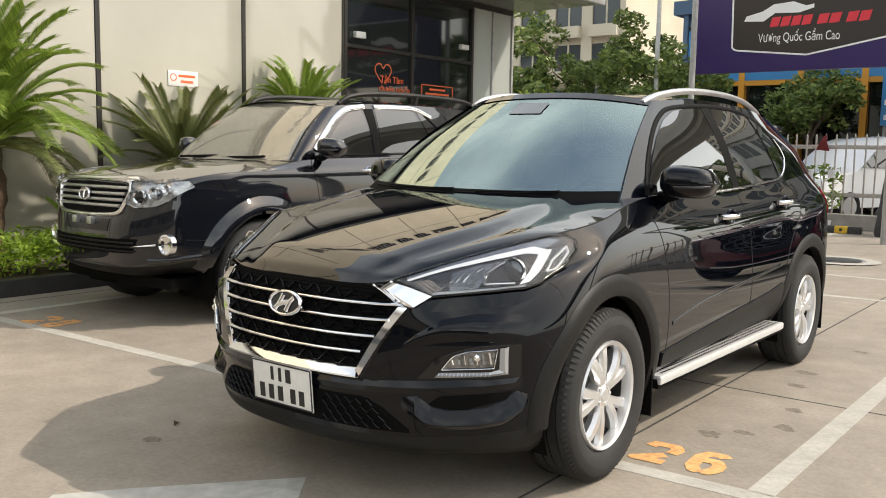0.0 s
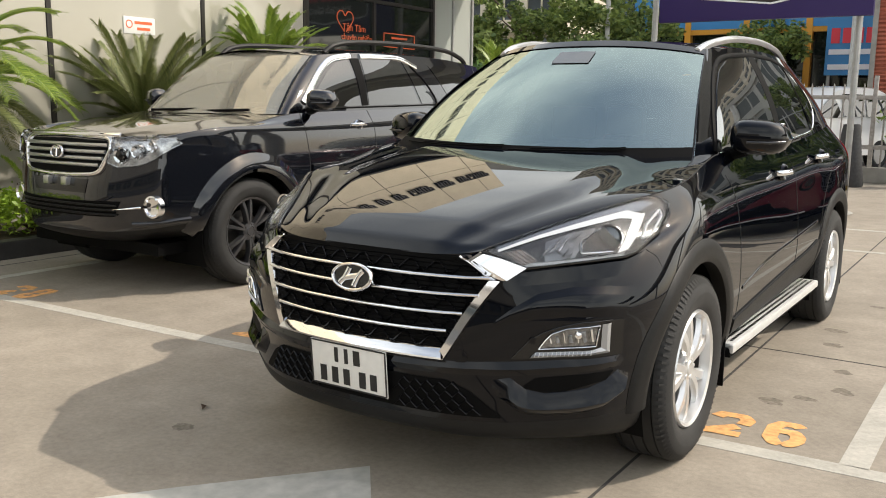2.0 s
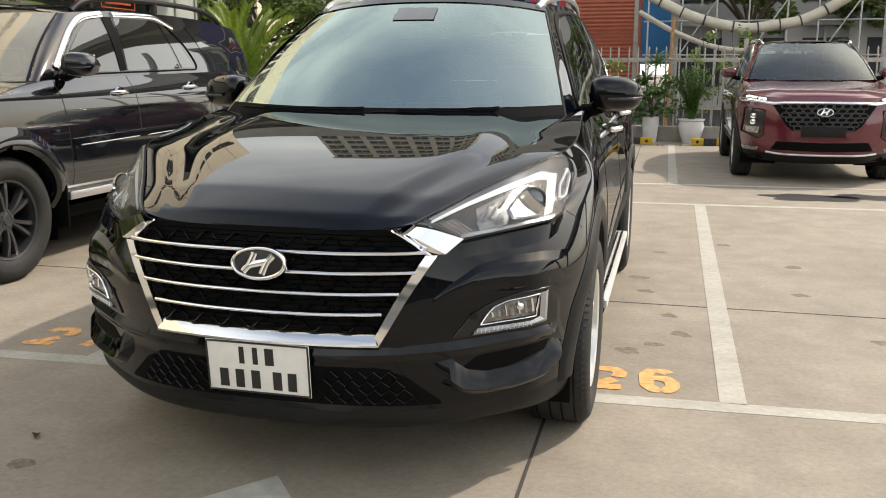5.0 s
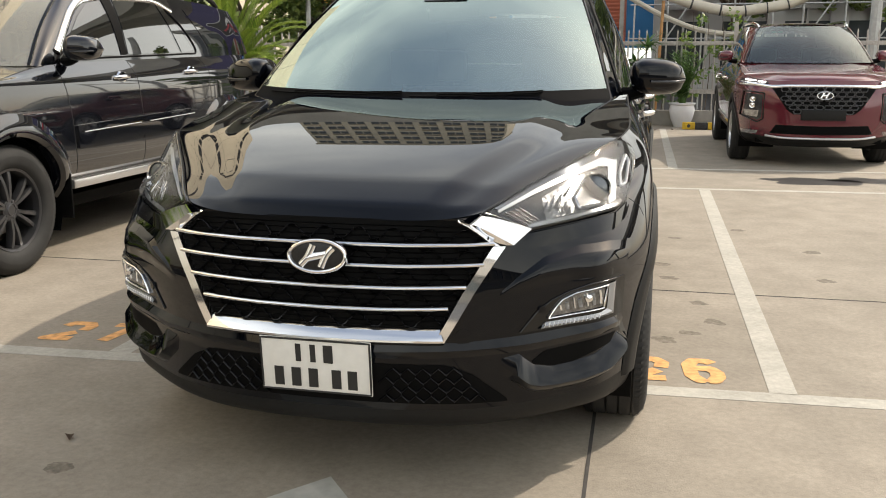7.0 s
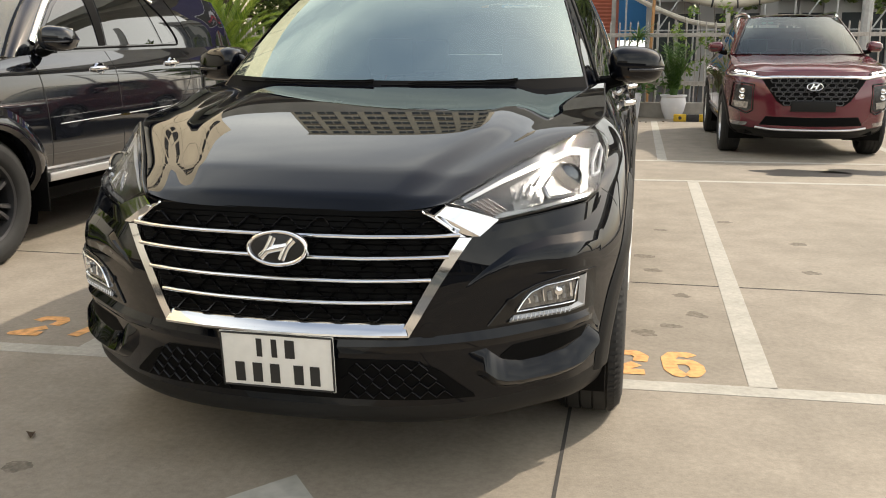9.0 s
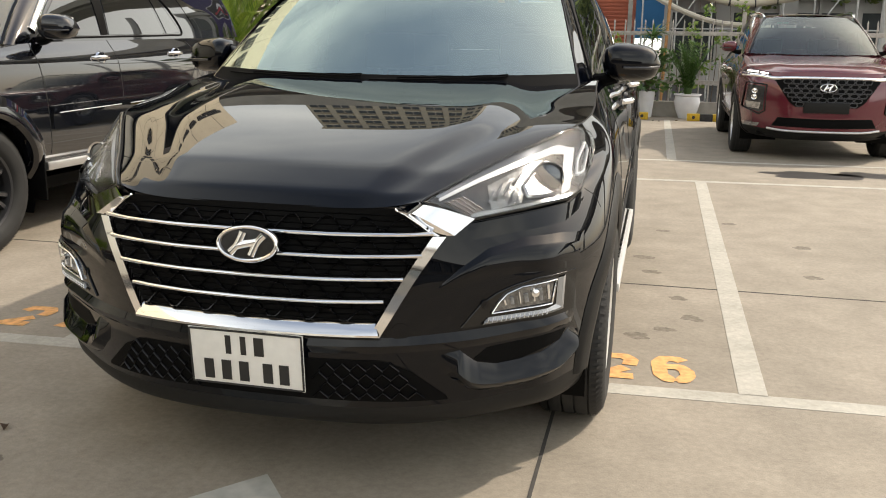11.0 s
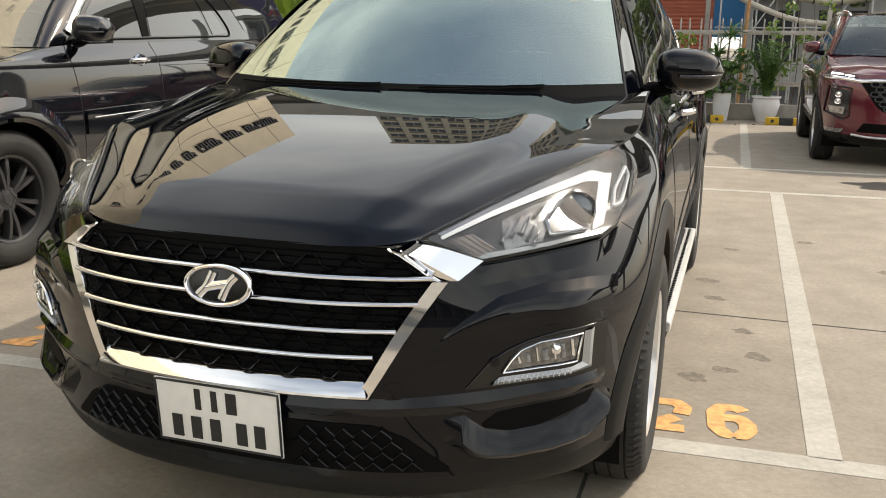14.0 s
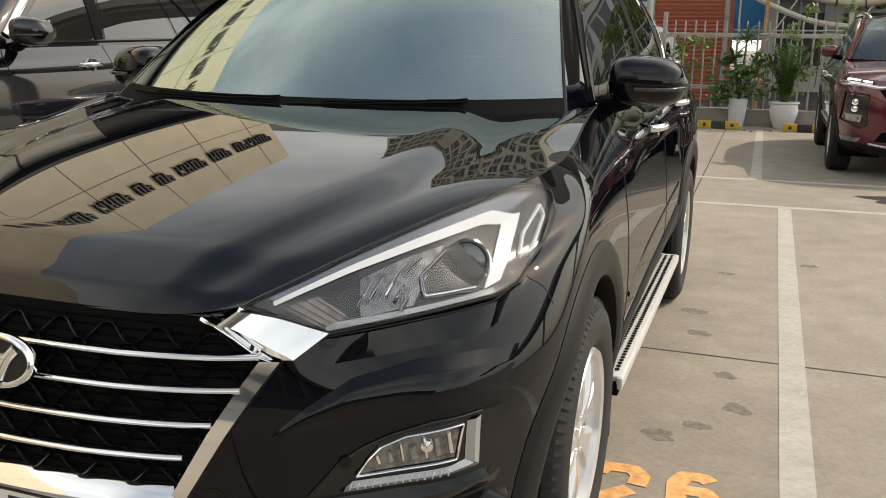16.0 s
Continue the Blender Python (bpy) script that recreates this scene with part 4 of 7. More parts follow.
        part("lamp_floor", face([(0.560, 0.818), (0.65, 0.826), (0.74, 0.834), (0.790, 0.842)], [(0.566, 0.806), (0.643, 0.814), (0.728, 0.823), (0.795, 0.832)], 20, 4, 0.003, 0.006), LAMP_STRIP, hl, "pale lower lamp trim")
        part("headlamp_reflector", face([(0.590, 0.880), (0.64, 0.904), (0.69, 0.918)], [(0.610, 0.822), (0.65, 0.828), (0.68, 0.832)], 16, 10, 0.004, 0.006), LAMP_GREY, hl, "silver reflector bowl")
        for x0, z0, x1, z1, w in ((0.600, 0.836, 0.606, 0.866, 0.010), (0.616, 0.846, 0.622, 0.880, 0.012), (0.634, 0.850, 0.640, 0.880, 0.016), (0.650, 0.836, 0.656, 0.862, 0.009), (0.664, 0.826, 0.668, 0.846, 0.012), (0.652, 0.880, 0.664, 0.900, 0.010)):
            P, N = B.onto(straight([(x0, z0), (x1, z1)], 5), FRONT, 0, 5.8)
            part("reflector_facet", fl(sweep(P + N * 0.006, N, np.linspace(w, w * 0.4, 5), 0.007)), CHROME, hl, "bright reflector facet")
        ind = part("indicator", face([(0.496, 0.849), (0.540, 0.860)], [(0.560, 0.812), (0.592, 0.826)], 8, 6, 0.004, 0.006), AMBER, hl, "amber indicator")
        for k in range(4):
            a = 0.1 + 0.26 * k
            part("indicator_rib", on([(0.496 + 0.044 * a, 0.849 + 0.011 * a), (0.560 + 0.032 * a, 0.812 + 0.014 * a)], 6, 0.003, 0.004, 0.006, False), CHROME, ind)
        P, N = B.onto([(0.732, 0.884)], FRONT, 0, 5.8)
        bowl = look(P[0] + N[0] * 0.008, P[0] + Vector((0.25, -1, 0.12)))
        part("projector", fl(moved(lathe([(0.01, 0.040), (-0.002, 0.039), (-0.009, 0.032), (-0.013, 0.018), (-0.014, 0.001)], 28, "z"), bowl)), PROJECTOR, hl, "round projector lens")
        part("projector_ring", fl(moved(lathe([(0.012, 0.047), (-0.010, 0.046), (-0.006, 0.041), (0.012, 0.040)], 32, "z"), bowl)), CHROME, hl)
        part("projector_frame", on([(0.716, 0.926), (0.694, 0.905), (0.676, 0.872), (0.692, 0.842), (0.762, 0.843)], 40, 0.010, 0.007, 0.006, False), CHROME, hl, "bright angular frame")
        # sill under the lamp, swage above the fog lamp
        lb = [(0.560, 0.796), (0.643, 0.804), (0.728, 0.813), (0.800, 0.822), (0.838, 0.850)]
        part("lamp_sill", facets([lb, low(lb, 0.004), low(lb, 0.022), low(lb, 0.050)], (-0.001, 0.010, 0.006, -0.001), 36, (0.2, 0.3)), PAINT, car)
        cr = [(0.50, 0.622), (0.547, 0.645), (0.615, 0.663), (0.706, 0.673), (0.790, 0.674), (0.850, 0.664)]
        up = lambda d: [(x, z + d * min(1, max(0.15, (x - 0.48) / 0.16))) for x, z in cr]
        part("bumper_swage", facets([up(0.078), up(0.052), up(0.046), up(0.006), cr, low(cr, 0.022)], (-0.001, 0.010, 0.014, 0.008, 0.005, -0.001), 44, (0.35, 0.30)), PAINT, car, sharp=80)
        # fog lamp
        bz_t, bz_b = [(0.556, 0.516), (0.604, 0.578), (0.640, 0.604), (0.680, 0.622), (0.745, 0.640), (0.836, 0.644)], [(0.557, 0.514), (0.640, 0.519), (0.700, 0.522), (0.760, 0.524), (0.832, 0.525)]
        fg = part("fog_lamp_bezel", face(bz_t, bz_b, 30, 10, 0.003), GLOSS_BLACK, car, "gloss black fog lamp bezel")
        part("bezel_edge", on(bz_t[:-1] + [(0.812, 0.643)], 40, 0.004, 0.003, 0.002, False), GLOSS_BLACK, fg)
        fog = [(0.627, 0.551), (0.646, 0.582), (0.664, 0.603), (0.702, 0.619), (0.786, 0.630), (0.776, 0.562)]
        part("fog_lamp", face([(0.632, 0.556), (0.648, 0.582), (0.666, 0.601), (0.702, 0.616), (0.783, 0.627)], [(0.636, 0.555), (0.70, 0.561), (0.774, 0.566)], 20, 8, 0.005, 0.006), LAMP_GREY, fg, "clear fog lamp with fluted reflector")
        for k in range(7):
            xx = 0.658 + 0.018 * k
            zt = float(np.interp(xx, [0.627, 0.664, 0.702, 0.786], [0.551, 0.600, 0.615, 0.626])) - (0.004, 0.012, 0.006, 0.018, 0.004, 0.010, 0.004)[k]
            P, N = B.onto(straight([(xx + 0.004, 0.572 + 0.001 * k), (xx, zt)], 4), FRONT, 0, 5.8)
            part("fog_flute", fl(sweep(P + N * 0.005, N, (0.008, 0.011, 0.006, 0.014, 0.007, 0.012, 0.009)[k], 0.006)), LAMP_CLEAR if k % 2 else CHROME, fg)
        P, N = B.onto([(0.735, 0.600)], FRONT, 0, 5.8)
        part("fog_bulb", fl(moved(lathe([(0.002, 0.013), (-0.008, 0.011), (-0.012, 0.001)], 16, "z"), look(P[0] + N[0] * 0.008, P[0] + Vector((0.3, -1, 0))))), CHROME, fg)
        part("fog_rim", fl(bead(B, fog, 110, 0.0045, 0.006, FRONT, 0, 5.8, 0.006, True)), CHROME, fg, "chrome lamp rim")
        d_t, d_b = [(0.612, 0.530), (0.622, 0.540), (0.700, 0.543), (0.769, 0.547), (0.788, 0.555)], [(0.603, 0.519), (0.612, 0.521), (0.70, 0.526), (0.757, 0.530), (0.806, 0.536)]
        mid = [((a + c) / 2, (b + d) / 2) for (a, b), (c, d) in zip(d_t, d_b)]
        dl = part("day_light", facets([d_t, mid, d_b], (0.004, 0.012, 0.006), 30), LAMP_STRIP, fg, "clear daytime running light strip")
        part("day_light", facets([[(0.788, 0.555), (0.792, 0.632)], [(0.798, 0.545), (0.801, 0.634)], [(0.806, 0.536), (0.810, 0.636)]], (0.004, 0.010, 0.004), 14), LAMP_STRIP, fg, "clear daytime running light strip")
        for k in range(14):
            a = mid[1][0] + (mid[3][0] - mid[1][0]) * k / 13
            P, N = B.onto([(a, 0.526 + 0.006 * (a - 0.61) / 0.15), (a + 0.003, 0.538 + 0.006 * (a - 0.61) / 0.15)], FRONT, 0, 5.8)
            part("light_rib", fl(sweep(P + N * 0.010, N, 0.0025, 0.003, k=3)), WHITE_LIGHT, dl)
        P, N = B.onto([(0.612, 0.578)], FRONT, 0, 5.8)
        part("parking_sensor", fl(moved(lathe([(0.004, 0.012), (-0.004, 0.011), (-0.005, 0.001)], 20, "z"), look(P[0] + N[0] * 0.003, P[0] + N[0]))), PAINT, car, "small round parking sensor")
        # lower bumper
        # matt patch laid on the painted bumper: the slot's shade put into colour
        part("slot_shade", face([(0.588, 0.424), (0.622, 0.452), (0.70, 0.460), (0.816, 0.472)], [(0.592, 0.416), (0.643, 0.402), (0.70, 0.406), (0.802, 0.442)], 24, 6, 0.0015, 0.003), MATT_BLACK, car, "matt black patch for the shade between blade and lip")
        l_t = [(0.500, 0.437), (0.553, 0.449), (0.575, 0.428), (0.596, 0.410), (0.643, 0.398), (0.70, 0.403), (0.760, 0.415), (0.800, 0.438), (0.826, 0.470)]
        l_b = [(0.500, 0.433), (0.545, 0.392), (0.572, 0.366), (0.600, 0.356), (0.643, 0.353), (0.72, 0.358), (0.792, 0.374), (0.826, 0.408), (0.846, 0.452)]
        part("bumper_lip", facets([[(x, z + 0.004) for x, z in l_t], l_t, l_b, low(l_b, 0.006), low(l_b, 0.034)], (-0.002, 0.004, 0.030, 0.028, -0.001), 48, (0.16, 0.10)), PAINT, car, sharp=40)
        part("bumper_gap", on([(0.836, 0.85), (0.866, 0.825), (0.886, 0.79)], 12, 0.003, 0.0006, 0.0), GAP, car)
    P, N = B.onto([(0.405, 0.512)], FRONT, 0, 5)
    part("tow_cover", moved(lathe([(0.004, 0.024), (-0.001, 0.024), (-0.0015, 0.001)], 24, "z"), look(P[0], P[0] + N[0])), PAINT, car, "round tow eye cover")
    # lower intake
    half = patch(B, [(0, 0.432), (0.36, 0.430), (0.43, 0.400), (0.520, 0.318)], [(0, 0.312), (0.522, 0.308)], 34, 8, 0.003, FRONT, 0, 5)
    it = part("lower_intake", both(*sheet(*half, 0.008, flip=True)), MATT_BLACK, car, "black lower air intake")
    tri = []
    for r in range(4):
        for k in range(0, 9):
            x, z = 0.19 + k * 0.042 + (0.021 if r % 2 else 0), 0.328 + r * 0.028
            if x < np.interp(z, [0.31, 0.40, 0.43], [0.50, 0.42, 0.36]):
                P, N = B.onto([(x - 0.022, z - 0.010), (x, z + 0.010), (x + 0.022, z - 0.010)], FRONT, 0, 5)
                tri.append(sweep(P + N * 0.004, N, 0.006, 0.008, k=5))
    part("intake_mesh", both(*joined(*tri)), GRILLE_BLACK, it, kind="stuff")
    oval_badge(car, (0, -0.004, 0.738), -14, 0.166, 0.088, CHROME, [[(-0.56, -0.58), (-0.34, -0.1), (-0.16, 0.70)], [(0.56, 0.58), (0.34, 0.1), (0.16, -0.70)], [(-0.34, -0.16), (0, 0.0), (0.34, 0.16)]])
    plate_bars(car, -0.012, -0.010, 0.418, 0.336, 0.167, 5, [(0.012, 0.066, [(-0.058, -0.042), (-0.014, 0.002), (0.026, 0.054)]), (-0.066, -0.008, [(-0.126, -0.098), (-0.074, -0.046), (-0.022, 0.006), (0.048, 0.076), (0.096, 0.124)])])
    # wipers lying along the foot of the glass
    for x0, x1 in ((-0.66, -0.06), (-0.02, 0.50)):
        fine = screen((0.757, 1.232, 1.091), (0.557, 1.945, 1.590), 0.19, (-0.022, 0.046), 201, 201)
        line = np.array([fine[int(100 + 100 * x / 0.75), int(200 * w)] for x, w in zip(np.linspace(x0, x1, 16), np.linspace(0.080, 0.100, 16))]) + [0, -0.006, 0.010]
        wp = part("wiper", sweep(line, [(0, -0.55, 0.83)] * 16, 0.007, 0.004), MATT_BLACK, car, "black wiper arm")
        part("wiper_blade", sweep(line[3:] + [0, 0.008, 0.006], [(0, -0.55, 0.83)] * 13, 0.005, 0.004), MATT_BLACK, wp)
    # cabin
    part("dashboard", boxes((-0.68, 0.68, 1.32, 1.78, 0.75, 1.06), bevel=0.06), DASH, car)
    part("cabin_floor", boxes((-0.72, 0.72, 1.3, 4.2, 0.30, 0.36)), DASH, car)
    part("underbody", boxes((-0.66, 0.66, 0.62, 4.2, 0.23, 0.29)), MATT_BLACK, car)
    seats(car, (2.15, 2.95), SEAT, 1.08)
    steering(car, 0.36, 1.86, 1.02)
    kit, ty = rim_kit(0.222, 5, 0.20, 0.27, 0.021, ALLOY), tyre_mesh(R, 0.222, 0.225)
    for y in (AF, AR):
        for x in (0.808, -0.808):
            wheel(car, x, y, R, kit, ty, "silver alloy wheel with paired spokes")
    return car


black_suv()


def suv_base(name, label, m, dims, rows, top, g0, g2, g1_first, paint, crown, bow, bonnet_c, wheels, v_split, arches_r, arch_mat):
    """Body, bonnet, cabin, glass and wheels of a car in its own frame (nose at y = 0)."""
    L, AF, AR, R, trk = dims
    car = thing(name, label, "car", m)
    B = Loft([plan_row(*a, L - e, AF, AR) for a, e in rows] + [top])
    body_shell(B, car, paint, PLASTIC, v_split, [(AF, R, arches_r[0]), (AR, R, arches_r[0])], 110, 36)
    well(car, (AF, AR), arches_r[0] + 0.01, 0.45, 0.86)
    n = 30
    edge = B.at(np.linspace(2.0, 7.0, n), np.full(n, float(B.R)))
    t = np.linspace(0, 1, n)
    cl = smooth_line(bonnet_c, n)
    u = np.linspace(-1, 1, 37)
    au = np.abs(u)
    ridge = 0.008 * np.exp(-((au - 0.6) / 0.13) ** 2)
    H = np.stack([edge[:, 0][:, None] * u, cl[:, 0][:, None] + (edge[:, 1] - cl[:, 0])[:, None] * au ** 2.2, cl[:, 1][:, None] + (edge[:, 2] - cl[:, 1])[:, None] * au ** 2.4 + ridge[None] * np.clip(3 * t, 0, 1)[:, None]], -1)
    part("bonnet", sheet(H, flip=True), paint, car, sharp=60)
    pair("bonnet_gap", sweep(edge + [0, 0, -0.001], np.tile([0.3, 0, 0.95], (n, 1)), 0.007, 0.0015), GAP, car)
    part("scuttle", sheet(np.stack([H[-1] + [0, -0.02, -0.012], H[-1] + [0, 0.12, -0.005], H[-1] + [0, 0.22, -0.06]]), flip=True), PLASTIC, car)
    g1 = [tuple(np.array(a) * 0.47 + np.array(b) * 0.53 + np.array((0.02, 0, 0))) for a, b in zip(g0, g2)]
    g1[0] = g1_first
    g1[-1] = (0, *g1[-1][1:])
    G = Loft([g0, g1, g2])
    S, V = np.meshgrid(np.linspace(0, 7, 60), np.linspace(0, 2, 16), indexing="ij")
    part("upper_body", both(*sheet(G.at(S, V))), paint, car, sharp=60)
    part("roof", sheet(roof_sheet(g2[:7], crown), flip=False), paint, car, sharp=60)
    W = screen(g0[0], g2[0], *bow)
    ws = part("windscreen", sheet(W), CLEAR_SCREEN, car, "clear laminated glass", sharp=80)
    ws.visible_shadow = False
    for i, j in ((0, 1), (31, 30)):
        part("screen_frit", sheet(np.stack([W[i] + [0, -0.004, 0.004], W[i] * 0.6 + W[j] * 0.4 + [0, -0.004, 0.004]]), flip=i > 0), GLOSS_BLACK, ws)
    part("cabin_floor", boxes((-0.72, 0.72, 1.3, L - 0.4, 0.45, 0.50)), DASH, car)
    part("underbody", boxes((-0.70, 0.70, 0.25, L - 0.2, 0.28, 0.36)), MATT_BLACK, car)
    kit, ty, rlab = wheels
    for y in (AF, AR):
        for x in (trk, -trk):
            wheel(car, x, y, R, kit, ty, rlab)
    return car, B, G, W, H


def tall_suv():
    """The older black SUV beside the planting bed."""
    R = 0.388
    kit, ty = rim_kit(0.252, 6, 0.20, 0.17, 0.015, ALLOY_DARK), tyre_mesh(R, 0.250, 0.255)
    rows = [((0.16, 0.45, 0.80, 0.36, 0.42, 0.46), 0.1), ((0.03, 0.42, 0.87, 0.42, 0.50, 0.54), 0.02), ((0.0, 0.40, 0.905, 0.56, 0.60, 0.65), 0.0), ((0.0, 0.38, 0.91, 0.72, 0.75, 0.80), 0.01),
            ((0.025, 0.36, 0.906, 0.86, 0.96, 1.0), 0.03), ((0.05, 0.36, 0.884, 1.0, 1.13, 1.17), 0.04)]
    top = [(0, 0.09, 1.085), (0.30, 0.10, 1.080), (0.50, 0.15, 1.070), (0.67, 0.26, 1.065), (0.80, 0.52, 1.085), (0.825, 0.70, 1.11), (0.835, 0.93, 1.14), (0.81, 1.42, 1.225), (0.81, 2.3, 1.255), (0.81, 3.2, 1.275), (0.80, 3.68, 1.285), (0.78, 4.2, 1.295), (0.68, 4.60, 1.30), (0.4, 4.66, 1.3), (0, 4.68, 1.3)]
    g0 = [(0.765, 1.36, 1.225), (0.805, 1.50, 1.225), (0.805, 2.3, 1.253), (0.805, 3.2, 1.273), (0.80, 3.75, 1.285), (0.77, 4.3, 1.30), (0.66, 4.62, 1.302), (0, 4.67, 1.302)]
    g2 = [(0.60, 1.92, 1.685), (0.63, 2.02, 1.70), (0.66, 2.5, 1.735), (0.66, 3.2, 1.745), (0.65, 3.8, 1.735), (0.63, 4.3, 1.70), (0.55, 4.45, 1.69), (0, 4.52, 1.69)]
    car, B, G, W, H = suv_base("suv", "dusty black body-on-frame suv with chrome grille and dark wheels", pose(-3.63, 1.27, 0), (4.70, 0.95, 3.70, R, 0.765), rows, top, g0, g2, (0.6825, 1.62, 1.48), PAINT_F, 0.05, (0.12, (-0.005, 0.045)),
                               [(0.09, 1.085), (0.14, 1.11), (0.30, 1.14), (0.6, 1.175), (0.95, 1.20), (1.24, 1.215)], (kit, ty, "dark grey alloy wheel with paired spokes"), 1.2, (0.45, 0.55), PAINT_F)
    for o in car.children:
        if o.name.startswith("windscreen"):
            o.data.materials[0] = VEILED_SCREEN
        if o.name.startswith("bonnet") and not o.name.startswith("bonnet_"):
            o.data.materials[0] = PAINT_TAN
    # flared arches in body colour
    for y, s0, s1 in ((0.95, 3.6, 8.5), (3.70, 8.2, 12.2)):
        ang = np.radians(np.linspace(-8, 190, 44))
        rad = np.linspace(0.435, 0.57, 7)
        uv = np.stack([y - np.cos(ang)[:, None] * rad, R + np.sin(ang)[:, None] * rad], -1)
        P, N = B.onto(uv, SIDE, s0, s1)
        P = P + N * (np.array([0.5, 1, 1, 0.85, 0.6, 0.3, 0.02]) * 0.042)[None, :, None]
        P = np.concatenate([P[:, :1] + [-0.07, 0, 0], P], 1)
        pair("arch_flare", sheet(P), PAINT_F, car)
    # side
    win_f = [(1.66, 1.30), (1.80, 1.43), (1.95, 1.55), (2.10, 1.635), (2.26, 1.672)]
    pair("window", pane(G, win_f, [(1.62, 1.275), (2.29, 1.292)], 22, 12), DARK_GLASS, car, "dark tinted glass")
    pair("window", pane(G, [(2.42, 1.682), (2.95, 1.690)], [(2.40, 1.296), (3.14, 1.312)], 16, 12), DARK_GLASS, car, "dark tinted glass")
    pair("window", pane(G, [(3.00, 1.688), (3.06, 1.680)], [(3.18, 1.314), (3.38, 1.33)], 8, 10), DARK_GLASS, car, "dark tinted glass")
    pair("window", pane(G, [(3.42, 1.66), (4.05, 1.65)], [(3.66, 1.36), (4.2, 1.36)], 14, 10), DARK_GLASS, car, "dark tinted glass")
    pair("weather_shield", bead(G, [(1.60, 1.31), (1.76, 1.46), (1.92, 1.585), (2.08, 1.665), (2.30, 1.70)], 30, 0.055, 0.014, SIDE, 0, 7, 0.004, sm=True), CHROME, car, "chrome window rain shield")
    pair("weather_shield", bead(G, [(2.42, 1.70), (2.75, 1.71), (3.0, 1.705), (3.20, 1.64)], 24, 0.05, 0.014, SIDE, 0, 7, 0.004, sm=True), CHROME, car, "chrome window rain shield")
    pair("pillar_cover", pane(G, [(2.29, 1.68), (2.40, 1.684)], [(2.31, 1.292), (2.385, 1.295)], 5, 10, 0.005), MATT_BLACK, car)
    pair("belt_seal", bead(G, [(1.60, 1.262), (2.4, 1.282), (3.2, 1.302), (3.42, 1.325), (3.30, 1.50), (3.10, 1.66)], 40, 0.014, 0.006, SIDE, 0, 7, 0.003, sm=True), MATT_BLACK, car)
    for ln in ([(1.55, 0.50), (1.53, 0.9), (1.50, 1.15), (1.53, 1.23)], [(2.36, 0.50), (2.36, 0.9), (2.35, 1.26)], [(3.22, 0.85), (3.38, 1.0), (3.47, 1.15), (3.42, 1.27)]):
        pair("door_gap", bead(B, ln, 24, 0.007, 0.001, SIDE, 6.2, 11, 0.0005, sm=True), GAP, car)
    pair("door_moulding", sheet(*patch(B, [(1.56, 0.845), (3.15, 0.875)], [(1.56, 0.70), (3.12, 0.74)], 26, 6, 0.016, SIDE, 6.2, 10.5), 0.02, flip=True), PAINT_F, car, "black door moulding")
    # satin beads modelled as the shine along the dark door mouldings
    pair("moulding_glint", bead(B, [(1.62, 0.80), (2.30, 0.815)], 14, 0.008, 0.006, SIDE, 6.2, 10.5, 0.016), SATIN, car, "thin bright line standing for shine on the moulding")
    pair("moulding_glint", bead(B, [(2.42, 0.817), (3.10, 0.835)], 14, 0.008, 0.006, SIDE, 6.2, 10.5, 0.016), SATIN, car, "thin bright line standing for shine on the moulding")
    grip(car, 0.884, 2.16, 1.14, CHROME, CHROME)
    grip(car, 0.880, 3.16, 1.165, CHROME, CHROME)
    door_mirror(car, 0.965, 1.60, 1.34, 0.20, 0.17, 0.18, PAINT_F, 0.03)
    for sg in (1, -1):
        a, b = sorted((sg * 0.74, sg * 0.915))
        part("side_step", boxes((a, b, 1.48, 3.15, 0.44, 0.50), bevel=0.015), SATIN, car, "grey metal side step")
        rp = smooth_line([(sg * 0.60, 2.05, 1.715), (sg * 0.615, 2.18, 1.785), (sg * 0.63, 2.5, 1.825), (sg * 0.635, 3.2, 1.84), (sg * 0.625, 3.8, 1.825), (sg * 0.61, 4.1, 1.77), (sg * 0.605, 4.2, 1.72)], 40)
        part("roof_rail", tube(rp, 0.022, 8), PLASTIC, car, "dark grey roof rail")
        part("rail_foot", tube([(sg * 0.63, 3.05, 1.75), (sg * 0.635, 3.07, 1.84)], 0.025, 8), PLASTIC, car)
        a, b = sorted((sg * 0.70, sg * 0.93))
        part("mud_flap", boxes((a, b, 1.42, 1.435, 0.26, 0.55), bevel=0.004), MATT_BLACK, car)
    # nose
    def both_patch(t, b, n, m, off):
        return both(*sheet(*patch(B, t, b, n, m, off, FRONT, 0, 5.8), 0.014, flip=True))
    gr = part("grille", both_patch([(0, 1.055), (0.40, 1.045), (0.445, 1.0)], [(0, 0.83), (0.34, 0.835), (0.40, 0.875)], 20, 10, 0.006), MATT_BLACK, car, "black grille with chrome slats")
    for z, hw in ((1.015, 0.44), (0.972, 0.43), (0.929, 0.415), (0.886, 0.39)):
        P, N = B.onto([(x, z) for x in np.linspace(0, hw, 16)], FRONT, 0, 5)
        h = sweep(P + N * 0.014, N, 0.024, 0.012, sink=1.2)
        part("grille_slat", both(*h), SATIN, gr, "chrome-edged grey slat")
    P, N = B.onto(smooth_line([(0, 1.075), (0.25, 1.07), (0.42, 1.058), (0.462, 1.00), (0.425, 0.90), (0.37, 0.835), (0.2, 0.818), (0, 0.814)], 60), FRONT, 0, 5)
    part("grille_surround", both(*sweep(P + N * 0.010, N, 0.030, 0.016, sink=0.8)), CHROME, gr, "chrome surround")
    P, N = B.onto([(x, 1.07) for x in np.linspace(0, 0.5, 12)], FRONT, 0, 5)
